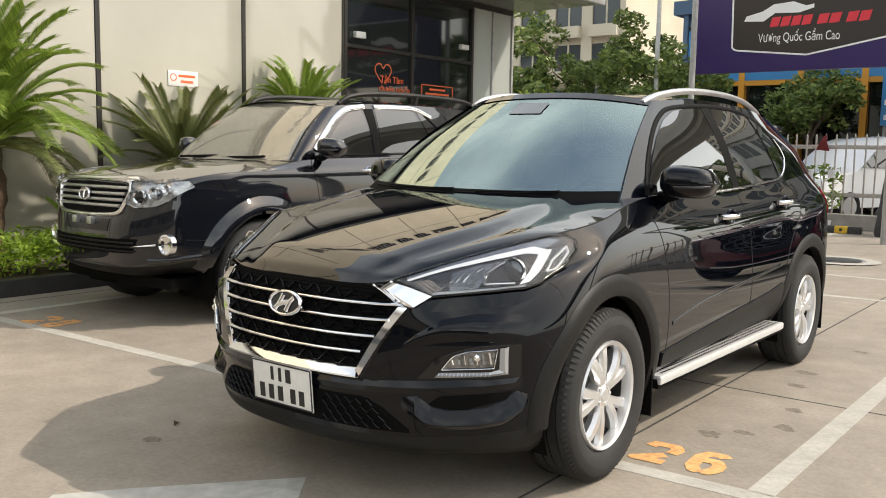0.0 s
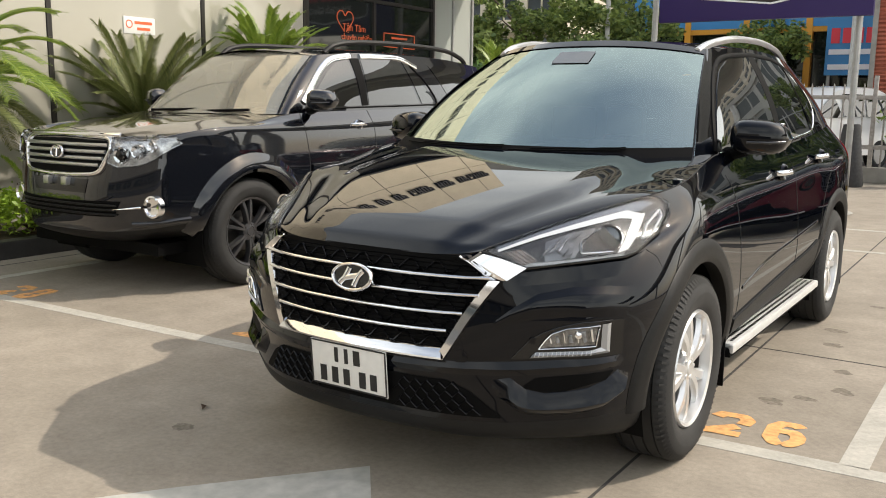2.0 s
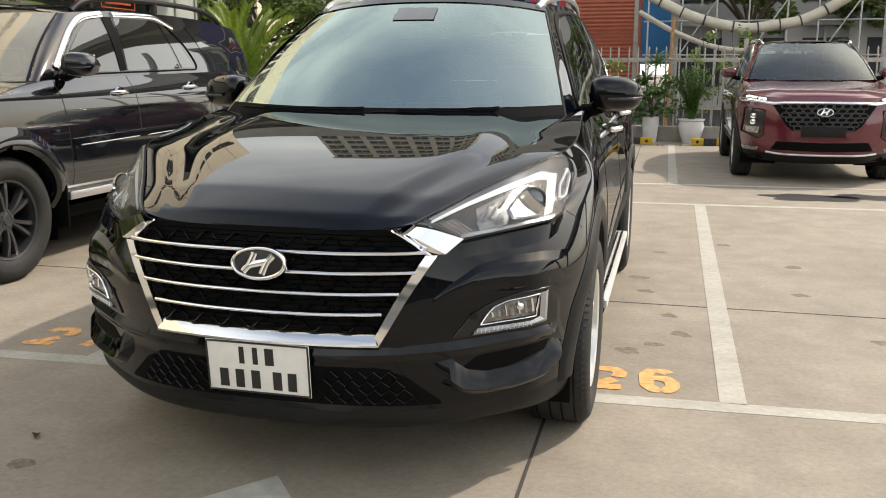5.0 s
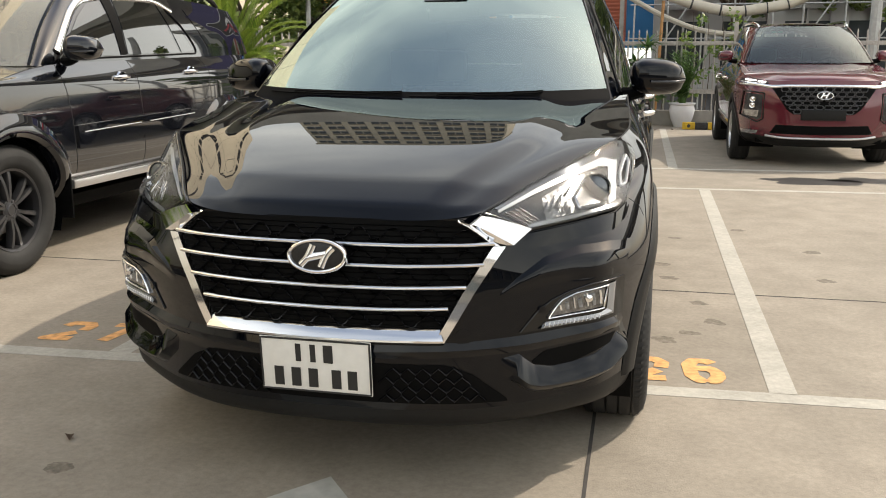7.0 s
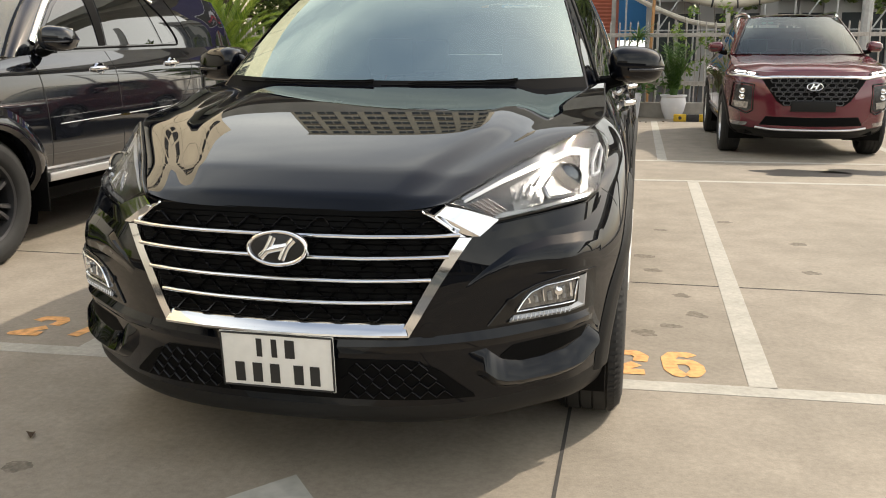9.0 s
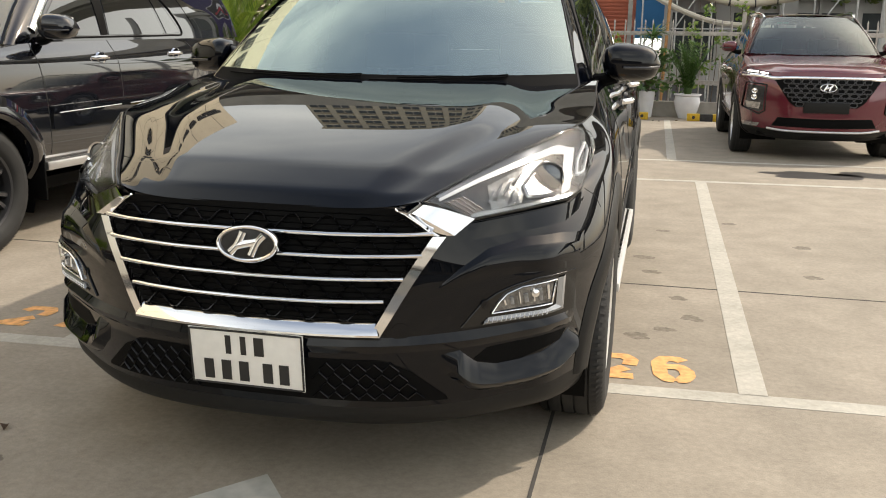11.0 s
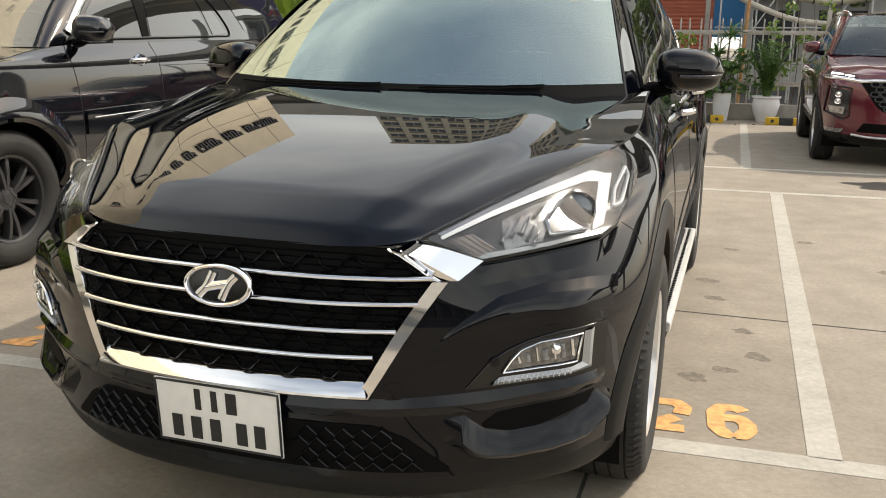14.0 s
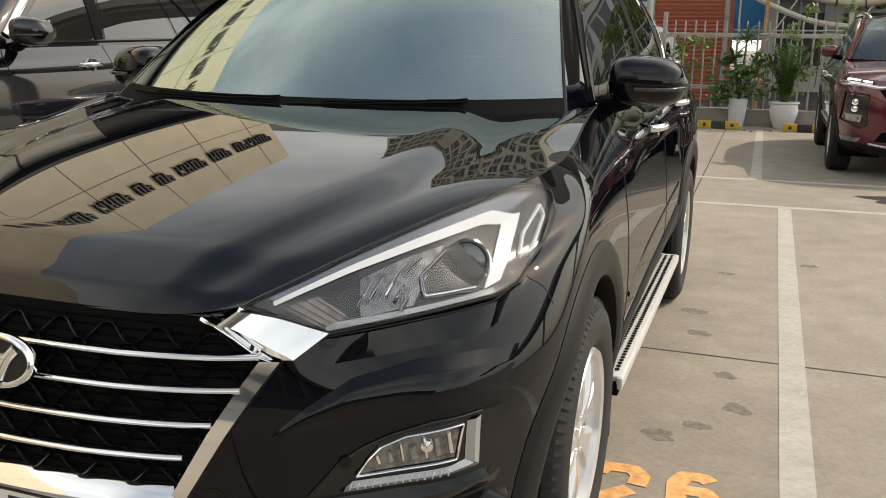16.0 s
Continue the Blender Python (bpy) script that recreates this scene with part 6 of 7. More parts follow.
wall = tagged(part("wall_west", boxes((WX - 0.6, WX - 0.03, -9, 6.80, 0, 4.62), (WX - 0.6, WX - 0.03, 6.8, 11.1, 3.7, 4.62)), FRAME, None, smooth=False), "showroom wall of polished beige panels", kind="structure")
edges = [-9, -6.4, -4.2, -1.9, 0.6, 3.06, 5.04, 6.80]
for a, b in zip(edges, edges[1:]):
    part("wall_panel", boxes((WX - 0.03, WX, a + 0.03, b - 0.03, 0.0, 4.6), bevel=0.004), WALLP, wall, "polished beige panel", smooth=False)
for y in edges[1:]:
    part("wall_strip", boxes((WX - 0.03, WX + 0.012, y - 0.028, y + 0.028, 0, 4.6), bevel=0.004), FRAME, wall, "dark vertical strip", smooth=False)
win = tagged(part("window_1", boxes((WX - 0.08, WX - 0.02, 6.84, 9.84, 0.1, 3.7)), SHOPGLASS, None, "", smooth=False), "dark shop window with orange lettering", kind="structure")
for y in (6.84, 8.3, 9.84):
    part("window_frame", boxes((WX - 0.1, WX + 0.02, y - 0.03, y + 0.03, 0.0, 3.7), bevel=0.004), FRAME, win, smooth=False)
for z in (0.08, 2.78, 3.68):
    part("window_frame", boxes((WX - 0.1, WX + 0.015, 6.84, 9.84, z - 0.025, z + 0.025), bevel=0.004), FRAME, win, smooth=False)
face = pose(WX - 0.012, 0, 0, 90, 0, 90)
hh = [(0.02, -0.16), (0.17, 0.0), (0.15, 0.10), (0.06, 0.12), (0.0, 0.06), (-0.06, 0.12), (-0.15, 0.10), (-0.17, 0.0), (-0.02, -0.16)]
P = smooth_line([(x, y, 0) for x, y in hh], 40)
part("heart_outline", moved(sweep(P, [(0, 0, 1)] * 40, 0.018, 0.004), pose(WX - 0.015, 7.66, 2.46, 90, 0, 90)), ORANGE_TXT, win, "orange heart outline")
words("window_lettering", "Tận Tâm", 0.14, ORANGE_TXT, pose(WX - 0.012, 7.86, 2.36, 90, 0, 90), win, "orange lettering")
words("window_lettering", "chuyên nghiệp", 0.12, ORANGE_TXT, pose(WX - 0.012, 7.92, 2.23, 90, 0, 90), win, "orange lettering")
for z in (2.14, 2.34):
    part("notice_frame", boxes((WX - 0.016, WX - 0.008, 8.55, 9.35, z, z + 0.015)), ORANGE_TXT, win)
for y in (8.55, 9.335):
    part("notice_frame", boxes((WX - 0.016, WX - 0.008, y, y + 0.015, 2.14, 2.355)), ORANGE_TXT, win)
for z, a, b in ((2.27, 8.75, 9.15), (2.20, 8.65, 9.25)):
    part("notice_bar", boxes((WX - 0.016, WX - 0.008, a, b, z, z + 0.03)), ORANGE_TXT, win)
part("camera_box", boxes((WX - 0.02, WX + 0.05, 7.02, 7.22, 2.90, 2.99), bevel=0.01), PLATE_WHITE, win, "small white box")
part("camera_box", boxes((WX - 0.02, WX + 0.05, 9.5, 9.7, 2.98, 3.06), bevel=0.01), PLATE_WHITE, win, "small white box")
door = tagged(part("door_1", boxes((WX - 0.08, WX - 0.02, 9.87, 11.08, 0.05, 3.7)), PALEGLASS, None, "", smooth=False), "pale frosted glass entrance door", kind="structure")
for y in (9.90, 10.45, 11.05):
    part("door_frame", boxes((WX - 0.1, WX + 0.01, y - 0.025, y + 0.025, 0, 3.7), bevel=0.004), STEEL, door, smooth=False)
solo("wall_north", boxes((-12, WX - 0.1, 10.9, 11.1, 0, 4.0)), PALEGLASS, "pale glazed end wall of the showroom", kind="structure", smooth=False)
can = solo("canopy", boxes((WX, -4.75, 7.6, 11.3, 3.80, 3.84), bevel=0.01), PALEGLASS, "glass entrance canopy fixed to the showroom wall", "canopy")
for y in (7.7, 8.9, 10.1, 11.2):
    part("canopy_arm", boxes((WX, -4.75, y - 0.03, y + 0.03, 3.845, 3.95), bevel=0.01), STEEL, can)
part("canopy_edge", boxes((-4.78, -4.72, 7.6, 11.3, 3.78, 3.88), bevel=0.008), STEEL, can)
# upper fascia with dark letters
fas = solo("fascia", boxes((WX - 0.8, WX + 0.25, -9, 10.2, 4.72, 7.4)), CREAM, "sunlit cream cladding band above the showroom wall", "fascia", kind="structure", smooth=False)
part("fascia_soffit", boxes((WX - 0.6, WX + 0.27, -9, 10.2, 4.62, 4.716)), FRAME, fas, "dark strip under the band", smooth=False)
for i in range(14):
    y = -8.7 + i * 1.4
    part("fascia_joint", boxes((WX + 0.25, WX + 0.254, y, y + 0.014, 4.72, 7.4)), FRAME, fas, smooth=False)
part("fascia_joint", boxes((WX + 0.25, WX + 0.254, -9, 10.2, 5.62, 5.634)), FRAME, fas, smooth=False)
y = 2.7
for wlen in (2, 3, 5, 4, 2, 2, 4, 3, 6):
    for k in range(wlen):
        w, q = 0.15, (k * 3 + wlen) % 4
        V = boxes((WX + 0.25, WX + 0.31, y, y + 0.042, 6.04, 6.40), (WX + 0.25, WX + 0.308, y + 0.042, y + w, (6.36, 6.20, 6.04, 6.20)[q], (6.40, 6.25, 6.09, 6.25)[q]), (WX + 0.25, WX + 0.306, y + w - 0.042, y + w, 6.25 if q == 1 else 6.04, 6.40 if q else 6.22))
        part("letter_bar", V, INK, fas, "dark raised lettering block", smooth=False)
        y += 0.192
    y += 0.165
# notice on the wall
nt = solo("notice_plate", boxes((WX, WX + 0.012, 3.93, 4.34, 2.02, 2.20), bevel=0.004), PLATE_WHITE, "white no-smoking notice plate on the wall", "sign")
part("notice_ring", moved(lathe([(0.0, 0.045), (0.003, 0.044), (0.003, 0.034), (0.0, 0.033)], 24, "x"), Matrix.Translation((WX + 0.012, 4.0, 2.12))), ORANGE_TXT, nt)
for z, a, b in ((2.125, 4.07, 4.30), (2.06, 4.10, 4.27)):
    part("notice_bar", boxes((WX + 0.012, WX + 0.015, a, b, z, z + 0.03)), ORANGE_TXT, nt)

# ---- planting bed ----
KERB = material("dark_kerb_stone", (0.035, 0.034, 0.033), 0.5, var=0.25, scale=12, bump=0.05)
SOIL = material("soil", (0.06, 0.045, 0.03), 0.95, var=0.4, scale=14, bump=0.4, bump_scale=30)
kerb = tagged(part("kerb", boxes((-5.20, -5.05, -9, 6.5, 0, 0.15), (-6.4, -5.05, 6.5, 6.65, 0, 0.15), bevel=0.012), KERB, None, smooth=False), "dark polished kerb of the planting bed", kind="structure")
solo("planting_soil", boxes((-6.40, -5.19, -9, 6.5, 0.0, 0.11)), SOIL, "bare soil in the planting bed", kind="structure", smooth=False)


def leaf_material(name, a, b, rough=0.5, trans=0.25):
    m = bpy.data.materials.new(name)
    m.use_nodes = True
    n, l = m.node_tree.nodes, m.node_tree.links
    p = n["Principled BSDF"]
    g, r = n.new("ShaderNodeNewGeometry"), n.new("ShaderNodeValToRGB")
    r.color_ramp.elements[0].color, r.color_ramp.elements[1].color = (*a, 1), (*b, 1)
    l.new(g.outputs["Random Per Island"], r.inputs[0])
    l.new(r.outputs[0], p.inputs["Base Color"])
    p.inputs["Roughness"].default_value = rough
    t, mx = n.new("ShaderNodeBsdfTranslucent"), n.new("ShaderNodeMixShader")
    l.new(r.outputs[0], t.inputs[0])
    mx.inputs[0].default_value = trans
    l.new(p.outputs[0], mx.inputs[1]), l.new(t.outputs[0], mx.inputs[2])
    l.new(mx.outputs[0], n["Material Output"].inputs[0])
    return m


FROND = leaf_material("cycad_leaf", (0.08, 0.16, 0.02), (0.32, 0.40, 0.07), 0.4, 0.35)
FROND_DRY = leaf_material("older_cycad_leaf", (0.08, 0.11, 0.03), (0.24, 0.25, 0.09), 0.5)
HEDGE = leaf_material("hedge_leaf", (0.15, 0.27, 0.02), (0.38, 0.52, 0.06), 0.45, 0.4)
TREE_LEAF = leaf_material("tree_leaf", (0.065, 0.12, 0.028), (0.27, 0.33, 0.085), 0.5, 0.3)
DARK_LEAF = leaf_material("dark_leaf", (0.03, 0.08, 0.02), (0.11, 0.20, 0.05), 0.35, 0.2)
BRIGHT_LEAF = leaf_material("light_leaf", (0.06, 0.13, 0.02), (0.20, 0.28, 0.05), 0.4, 0.35)
BARK = material("bark", (0.12, 0.09, 0.065), 0.9, var=0.4, scale=18, bump=0.6, bump_scale=40)
PALM_BARK = material("cycad_bark", (0.10, 0.06, 0.035), 0.95, var=0.5, scale=30, bump=0.8, bump_scale=50)


def frond_mesh(length, rise, droop, seed, mat, leaflet=0.17, pairs=116):
    """One feather leaf: a curved stem along +x with narrow leaflets in a shallow V."""
    r = random.Random(seed)
    t = np.linspace(0, 1, 20)
    stem = np.stack([length * t * (1 - 0.10 * t), 0.04 * length * np.sin(3 * t) * r.uniform(-1, 1), length * (rise * t - droop * t ** 2.2)], 1)
    V, F = tube(stem, 0.009, 5, 0.002)
    V = list(V)
    for i in range(pairs):
        u = 0.14 + 0.86 * i / pairs
        p = spline(stem, u * 19)
        d = spline(stem, min(19, u * 19 + 0.5)) - spline(stem, u * 19 - 0.5)
        d /= np.linalg.norm(d)
        ln = leaflet * math.sin(min(1, 0.25 + u * 1.3) * math.pi * 0.62 + 0.35) * r.uniform(0.85, 1.1)
        for s in (-1, 1):
            side = np.cross(d, (0, 0, 1.0)) * s
            out = side * 0.80 + d * (0.45 + 0.4 * u) + np.array([0, 0, 0.30 - 0.1 * r.random()])
            out /= np.linalg.norm(out)
            tip = p + out * ln + np.array([0, 0, -0.03 * r.random()])
            w = d * 0.0050
            mid = p + out * ln * 0.5 + np.array([0, 0, 0.008])
            k = len(V)
            V += [p - w * 0.6, p + w * 0.6, mid + w, tip, mid - w]
            F.append((k, k + 1, k + 2, k + 4))
            F.append((k + 4, k + 2, k + 3))
    return mesh_of("frond", V, F, mat, False)


fronds = [frond_mesh(1.10, 0.95, 0.62, 1, FROND), frond_mesh(1.15, 0.70, 0.74, 2, FROND), frond_mesh(1.0, 1.20, 0.52, 3, FROND), frond_mesh(1.05, 0.25, 0.66, 4, FROND_DRY)]

dull = [frond_mesh(1.10, 0.90, 0.42, 11, FROND_DRY), frond_mesh(1.15, 0.65, 0.52, 12, FROND_DRY), frond_mesh(1.0, 1.15, 0.35, 13, FROND_DRY), frond_mesh(1.05, 0.25, 0.50, 14, FROND_DRY)]


def cycad(x, y, base, trunk_h, size, count, label, seed):
    r = random.Random(seed)
    c = thing("cycad", label, "plant", pose(x, y, base), "cycads in the bed")
    prof = [(0, 0.17)] + [(trunk_h * i / 12, 0.13 + 0.018 * (i % 2) + 0.02 * math.sin(i)) for i in range(1, 13)] + [(trunk_h + 0.08, 0.06), (trunk_h + 0.1, 0.001)]
    part("trunk", lathe(prof, 16, "z"), PALM_BARK, c, "rough brown trunk")
    for i in range(count):
        f = i / count
        kind = 2 if f < 0.3 else 0 if f < 0.55 else 1 if f < 0.82 else 3
        ob = new("frond", (dull if seed == 2 else fronds)[kind])
        ob.parent = c
        k = size * r.uniform(0.85, 1.12)
        ob.matrix_local = pose(0, 0, trunk_h - 0.02 + 0.06 * (1 - f), 0, r.uniform(-12, 12) - 38 * (1 - f) + 8 + (16 if seed == 2 else 0), i * 137.5 + r.uniform(-12, 12)) @ Matrix.Scale(k, 4)
    return c


cycad(-5.75, 1.55, 0.1, 1.20, 1.15, 84, "tall cycad with a rough trunk in the planting bed", 1)
cycad(-5.85, 3.75, 0.1, 0.90, 0.92, 84, "cycad with stiff dull green fronds by the wall", 2)
cycad(-5.85, 5.55, 0.1, 1.28, 0.9, 70, "bright green cycad behind the parked suv", 3)
cycad(-5.6, 2.35, 0.1, 0.12, 0.55, 16, "small low cycad in the planting bed", 4)
cycad(-4.9, 9.6, 0.0, 0.85, 1.2, 60, "bright green cycad near the showroom door", 5)


def leaf_cloud(blobs, count, size, seed, flat=0.6):
    """Leaves scattered through round clumps; each is a small folded blade."""
    r = np.random.RandomState(seed)
    V, F = [], []
    w = np.array([b[3] ** 2 for b in blobs])
    pick = r.choice(len(blobs), count, p=w / w.sum())
    for i in range(count):
        bx, by, bz, br = blobs[pick[i]]
        d = r.normal(size=3)
        d /= np.linalg.norm(d)
        p = np.array([bx, by, bz]) + d * br * (0.62 + 0.42 * r.rand()) * np.array([1, 1, flat])
        a = r.normal(size=3)
        a[2] = a[2] * 0.5 - 0.15
        a /= np.linalg.norm(a)
        n = d + r.normal(size=3) * 0.6
        b = np.cross(a, n)
        b /= np.linalg.norm(b) + 1e-9
        s = size * (0.7 + 0.6 * r.rand())
        k = len(V)
        V += [p - a * s * 0.5, p + b * s * 0.24, p + a * s * 0.5, p - b * s * 0.24]
        F.append((k, k + 1, k + 2, k + 3))
    return V, F


def hedge(x0, x1, y0, y1, z, seed):
    r = random.Random(seed)
    blobs = [(r.uniform(x0, x1), r.uniform(y0, y1), z - 0.15 + r.uniform(-0.1, 0.06), r.uniform(0.12, 0.2)) for _ in range(int(60 * (y1 - y0)))]
    h = thing("hedge", "bright green clipped low hedge in the planting bed", "hedge")
    part("foliage", leaf_cloud(blobs, int(2600 * (y1 - y0)), 0.055, seed, 0.9), HEDGE, h, kind="stuff", smooth=False)
    for i in range(8):
        y = y0 + (y1 - y0) * (i + 0.5) / 8
        part("stem", tube([((x0 + x1) / 2, y, 0.08), ((x0 + x1) / 2 + r.uniform(-0.1, 0.1), y, z - 0.2)], 0.012, 5), BARK, h)


hedge(-5.75, -5.28, -0.6, 2.35, 0.52, 3)

# ---- far edge: low wall, fence, pots ----
CEMENT = material("cement_render", (0.34, 0.32, 0.29), 0.9, var=0.15, scale=6, stain=0.2, stain_scale=2, bump=0.1, bump_scale=60)
RUST = material("weathered_fence_paint", (0.40, 0.37, 0.34), 0.7, var=0.25, scale=20)
YELLOW = material("yellow_kerb_paint", (0.62, 0.40, 0.03), 0.7, var=0.2, scale=24)
KBLACK = material("black_kerb_paint", (0.04, 0.04, 0.042), 0.7, var=0.3, scale=24)
POT = material("white_glazed_pot", (0.66, 0.67, 0.70), 0.25, var=0.06, scale=8)
FY = 15.25
solo("wall_fence_base", boxes((-30, 30, FY - 0.1, FY + 0.15, 0, 0.28), bevel=0.01), CEMENT, "low cement wall under the fence", kind="structure", smooth=False)
fence = thing("fence", "weathered pale metal picket fence on a low wall", "fence", pose(0, FY, 0.28))
pk = mesh_of("picket", *joined(tube([(0, 0, 0.0), (0, 0, 1.44)], 0.016, 6), moved(lathe([(0, 0.016), (0.05, 0.001)], 6, "z"), Matrix.Translation((0, 0, 1.44)))), RUST)
for i in range(100):
    o = new("picket", pk)
    o.parent = fence
    o.matrix_local = pose(-10.0 + i * 0.175, 0, 0, random.uniform(-0.6, 0.6), random.uniform(-0.8, 0.8), 0)
for z in (0.32, 1.20):
    part("rail", boxes((-10.2, 7.6, -0.015, 0.015, z, z + 0.075), bevel=0.006), RUST, fence)
for x in (-10, -7.0, -4.0, -0.58, 2.4, 5.4):
    part("post", boxes((x, x + 0.07, -0.04, 0.04, 0, 1.62), bevel=0.008), RUST, fence)


def wheel_stop(x0, n, first):
    s = thing("wheel_stop", "yellow and black painted concrete wheel stop", "wheel stop", pose(x0, 14.30, 0), "wheel stops")
    for i in range(n):
        bm = boxes((i * 0.22, i * 0.22 + 0.218, -0.07, 0.07, 0, 0.125), bevel=0.014)
        b = part("block", bm, YELLOW if (i + first) % 2 == 0 else KBLACK, s)
        if (i + first) % 2 == 0:
            part("hole", moved(lathe([(0.0, 0.03), (-0.002, 0.03), (-0.003, 0.001)], 12, "z"), pose(i * 0.22 + 0.11, -0.068, 0.065, -90, 0, 0)), KBLACK, b)


wheel_stop(0.20, 3, 0)
wheel_stop(1.53, 3, 0)
wheel_stop(-1.85, 3, 1)
wheel_stop(-3.3, 3, 0)
wheel_stop(3.9, 3, 0)


def strap_leaf(length, width, bend, seed):
    r = random.Random(seed)
    V, F = [], []
    for i in range(6):
        t = i / 5
        w = width * math.sin(math.pi * min(1, 0.12 + t * 0.88)) * 0.5
        x, z = length * t * (0.35 + 0.55 * bend * t), length * t * (1 - 0.75 * bend * t)
        V += [(x, -w, z), (x + 0.004, 0, z - w * 0.3), (x, w, z)]
    for i in range(5):
        for j in range(2):
            F.append((i * 3 + j, i * 3 + 3 + j, i * 3 + 4 + j, i * 3 + 1 + j))
    return mesh_of("leaf", V, F, DARK_LEAF, True)


straps = [strap_leaf(0.42, 0.055, 0.55, 1), strap_leaf(0.36, 0.06, 0.8, 2), strap_leaf(0.46, 0.045, 0.35, 3)]
rr = random.Random(9)


def pot(name, x, y, prof, label):
    p = thing(name, label, "pot", pose(x, y, 0), "white plant pots")
    part("vessel", lathe(prof, 32, "z"), POT, p)
    part("soil", lathe([(prof[-1][0] + 0.02, prof[-1][1] - 0.002), (prof[-1][0] + 0.025, 0.001)], 24, "z"), SOIL, p)
    return p


pot("plant_pot", 0.79, 14.88, [(0.0, 0.115), (0.02, 0.12), (0.46, 0.165), (0.475, 0.168), (0.475, 0.15), (0.42, 0.145)], "tall tapering white pot by the fence")
pot("plant_pot", 1.53, 14.88, [(0.0, 0.14), (0.03, 0.15), (0.15, 0.20), (0.30, 0.235), (0.40, 0.215), (0.42, 0.245), (0.445, 0.245), (0.445, 0.21), (0.39, 0.20)], "round bellied white pot by the fence")
pl = thing("dracaena", "dark leafy dracaena growing in the tall white pot", "plant", pose(0.79, 14.88, 0.44))
for k, (h, lean) in enumerate(((1.05, 0.06), (0.72, -0.12), (0.42, 0.15))):
    part("stem", tube(smooth_line([(0, 0, 0), (lean * 0.5, 0.02 * k, h * 0.5), (lean, 0.03 * k, h)], 8), 0.018, 6, 0.012), BARK, pl)
    for i in range(26 if k == 0 else 18):
        ob = new("leaf", straps[i % 3])
        ob.parent = pl
        ob.matrix_local = pose(lean, 0.03 * k, h - 0.14 * rr.random(), rr.uniform(-10, 10), rr.uniform(0, 70), i * 137.5) @ Matrix.Scale(rr.uniform(0.75, 1.1), 4)
part("vine", leaf_cloud([(rr.uniform(-0.42, 0.42), rr.uniform(-0.2, 0.15), rr.uniform(-0.05, 0.75), 0.14) for _ in range(26)], 420, 0.13, 12), DARK_LEAF, pl, "heart-shaped climbing leaves", kind="stuff", smooth=False)
pl2 = thing("zz_plant", "dense upright green foliage plant in the round pot", "plant", pose(1.53, 14.88, 0.40))
for i in range(34):
    a = i * 2.4
    L = rr.uniform(0.55, 0.95)
    lean = rr.uniform(0.05, 0.42)
    stem = smooth_line([(0.05 * math.cos(a), 0.05 * math.sin(a), 0), (lean * 0.35 * math.cos(a), lean * 0.35 * math.sin(a), L * 0.55), (lean * math.cos(a), lean * math.sin(a), L)], 9)
    V, F = tube(stem, 0.008, 4, 0.003)
    V = list(V)
    for j in range(11):
        q = spline(stem, 1.5 + j * 0.65)
        for s in (-1, 1):
            d = np.array([math.cos(a + s * 1.3), math.sin(a + s * 1.3), 0.75])
            d /= np.linalg.norm(d)
            w = np.array([-d[1], d[0], 0.1]) * 0.022
            k = len(V)
            V += [q, q + d * 0.06 + w, q + d * 0.125, q + d * 0.06 - w]
            F.append((k, k + 1, k + 2, k + 3))
    part("shoot", (V, F), DARK_LEAF, pl2, smooth=False)
# climbers and flowers along the fence
for x0, x1, z0, z1, n, mt, lab, seed in ((-0.35, 0.35, 0.5, 1.45, 330, BRIGHT_LEAF, "light green climber growing on the fence", 21), (0.9, 1.5, 0.35, 1.2, 200, DARK_LEAF, "dark climber growing on the fence", 22), (1.55, 2.6, 0.5, 2.1, 420, BRIGHT_LEAF, "loose yellow-green shrub behind the fence", 23), (-2.5, -1.75, 0.35, 1.15, 420, BRIGHT_LEAF, "green climber in hanging pots on the fence", 24)):
    s = thing("climber", lab, "plant", None, "plants along the fence")
    r2 = random.Random(seed)
    blobs = [(r2.uniform(x0, x1), FY - 0.05 + r2.uniform(-0.15, 0.35), r2.uniform(z0, z1), r2.uniform(0.09, 0.16)) for _ in range(24)]
    part("foliage", leaf_cloud(blobs, n, 0.10, seed, 0.9), mt, s, kind="stuff", smooth=False)
    for k in range(4):
        x = x0 + (x1 - x0) * (k + 0.5) / 4
        part("stem", tube(smooth_line([(x, FY + 0.1, 0.0), (x + 0.06, FY + 0.12, z1 * 0.5), (x - 0.03, FY + 0.1, z1)], 8), 0.010, 5, 0.004), BARK, s)
for x in (-2.35, -1.95):
    hp = thing("hanging_pot", "small white hanging pot on the fence", "pot", pose(x, FY - 0.14, 0.95), "hanging pots")
    part("vessel", lathe([(0, 0.06), (0.14, 0.085), (0.15, 0.085), (0.15, 0.07)], 18, "z"), POT, hp)
    part("hook", tube([(0, 0.08, 0.14), (0, 0.13, 0.3)], 0.006, 5), RUST, hp)
solo("flower_pot", moved(lathe([(0, 0.08), (0.16, 0.11), (0.17, 0.11), (0.17, 0.09)], 18, "z"), Matrix.Translation((-1.98, 14.95, 0))), POT, "small white pot on the paving by the fence", "pot")
bag = lathe([(0, 0.30), (0.05, 0.32), (0.5, 0.25), (0.95, 0.19), (1.05, 0.17), (1.06, 0.13), (0.98, 0.12)], 20, "z")
solo("rubbish_bin", moved(bag, pose(-0.72, 14.2, 0) @ Matrix.Diagonal((0.8, 0.8, 1, 1))), KBLACK, "tapering black plastic bin on the paving", "bin")
RED_CLOTH = material("dark_red_cloth", (0.16, 0.02, 0.022), 0.9, var=0.3, scale=30)
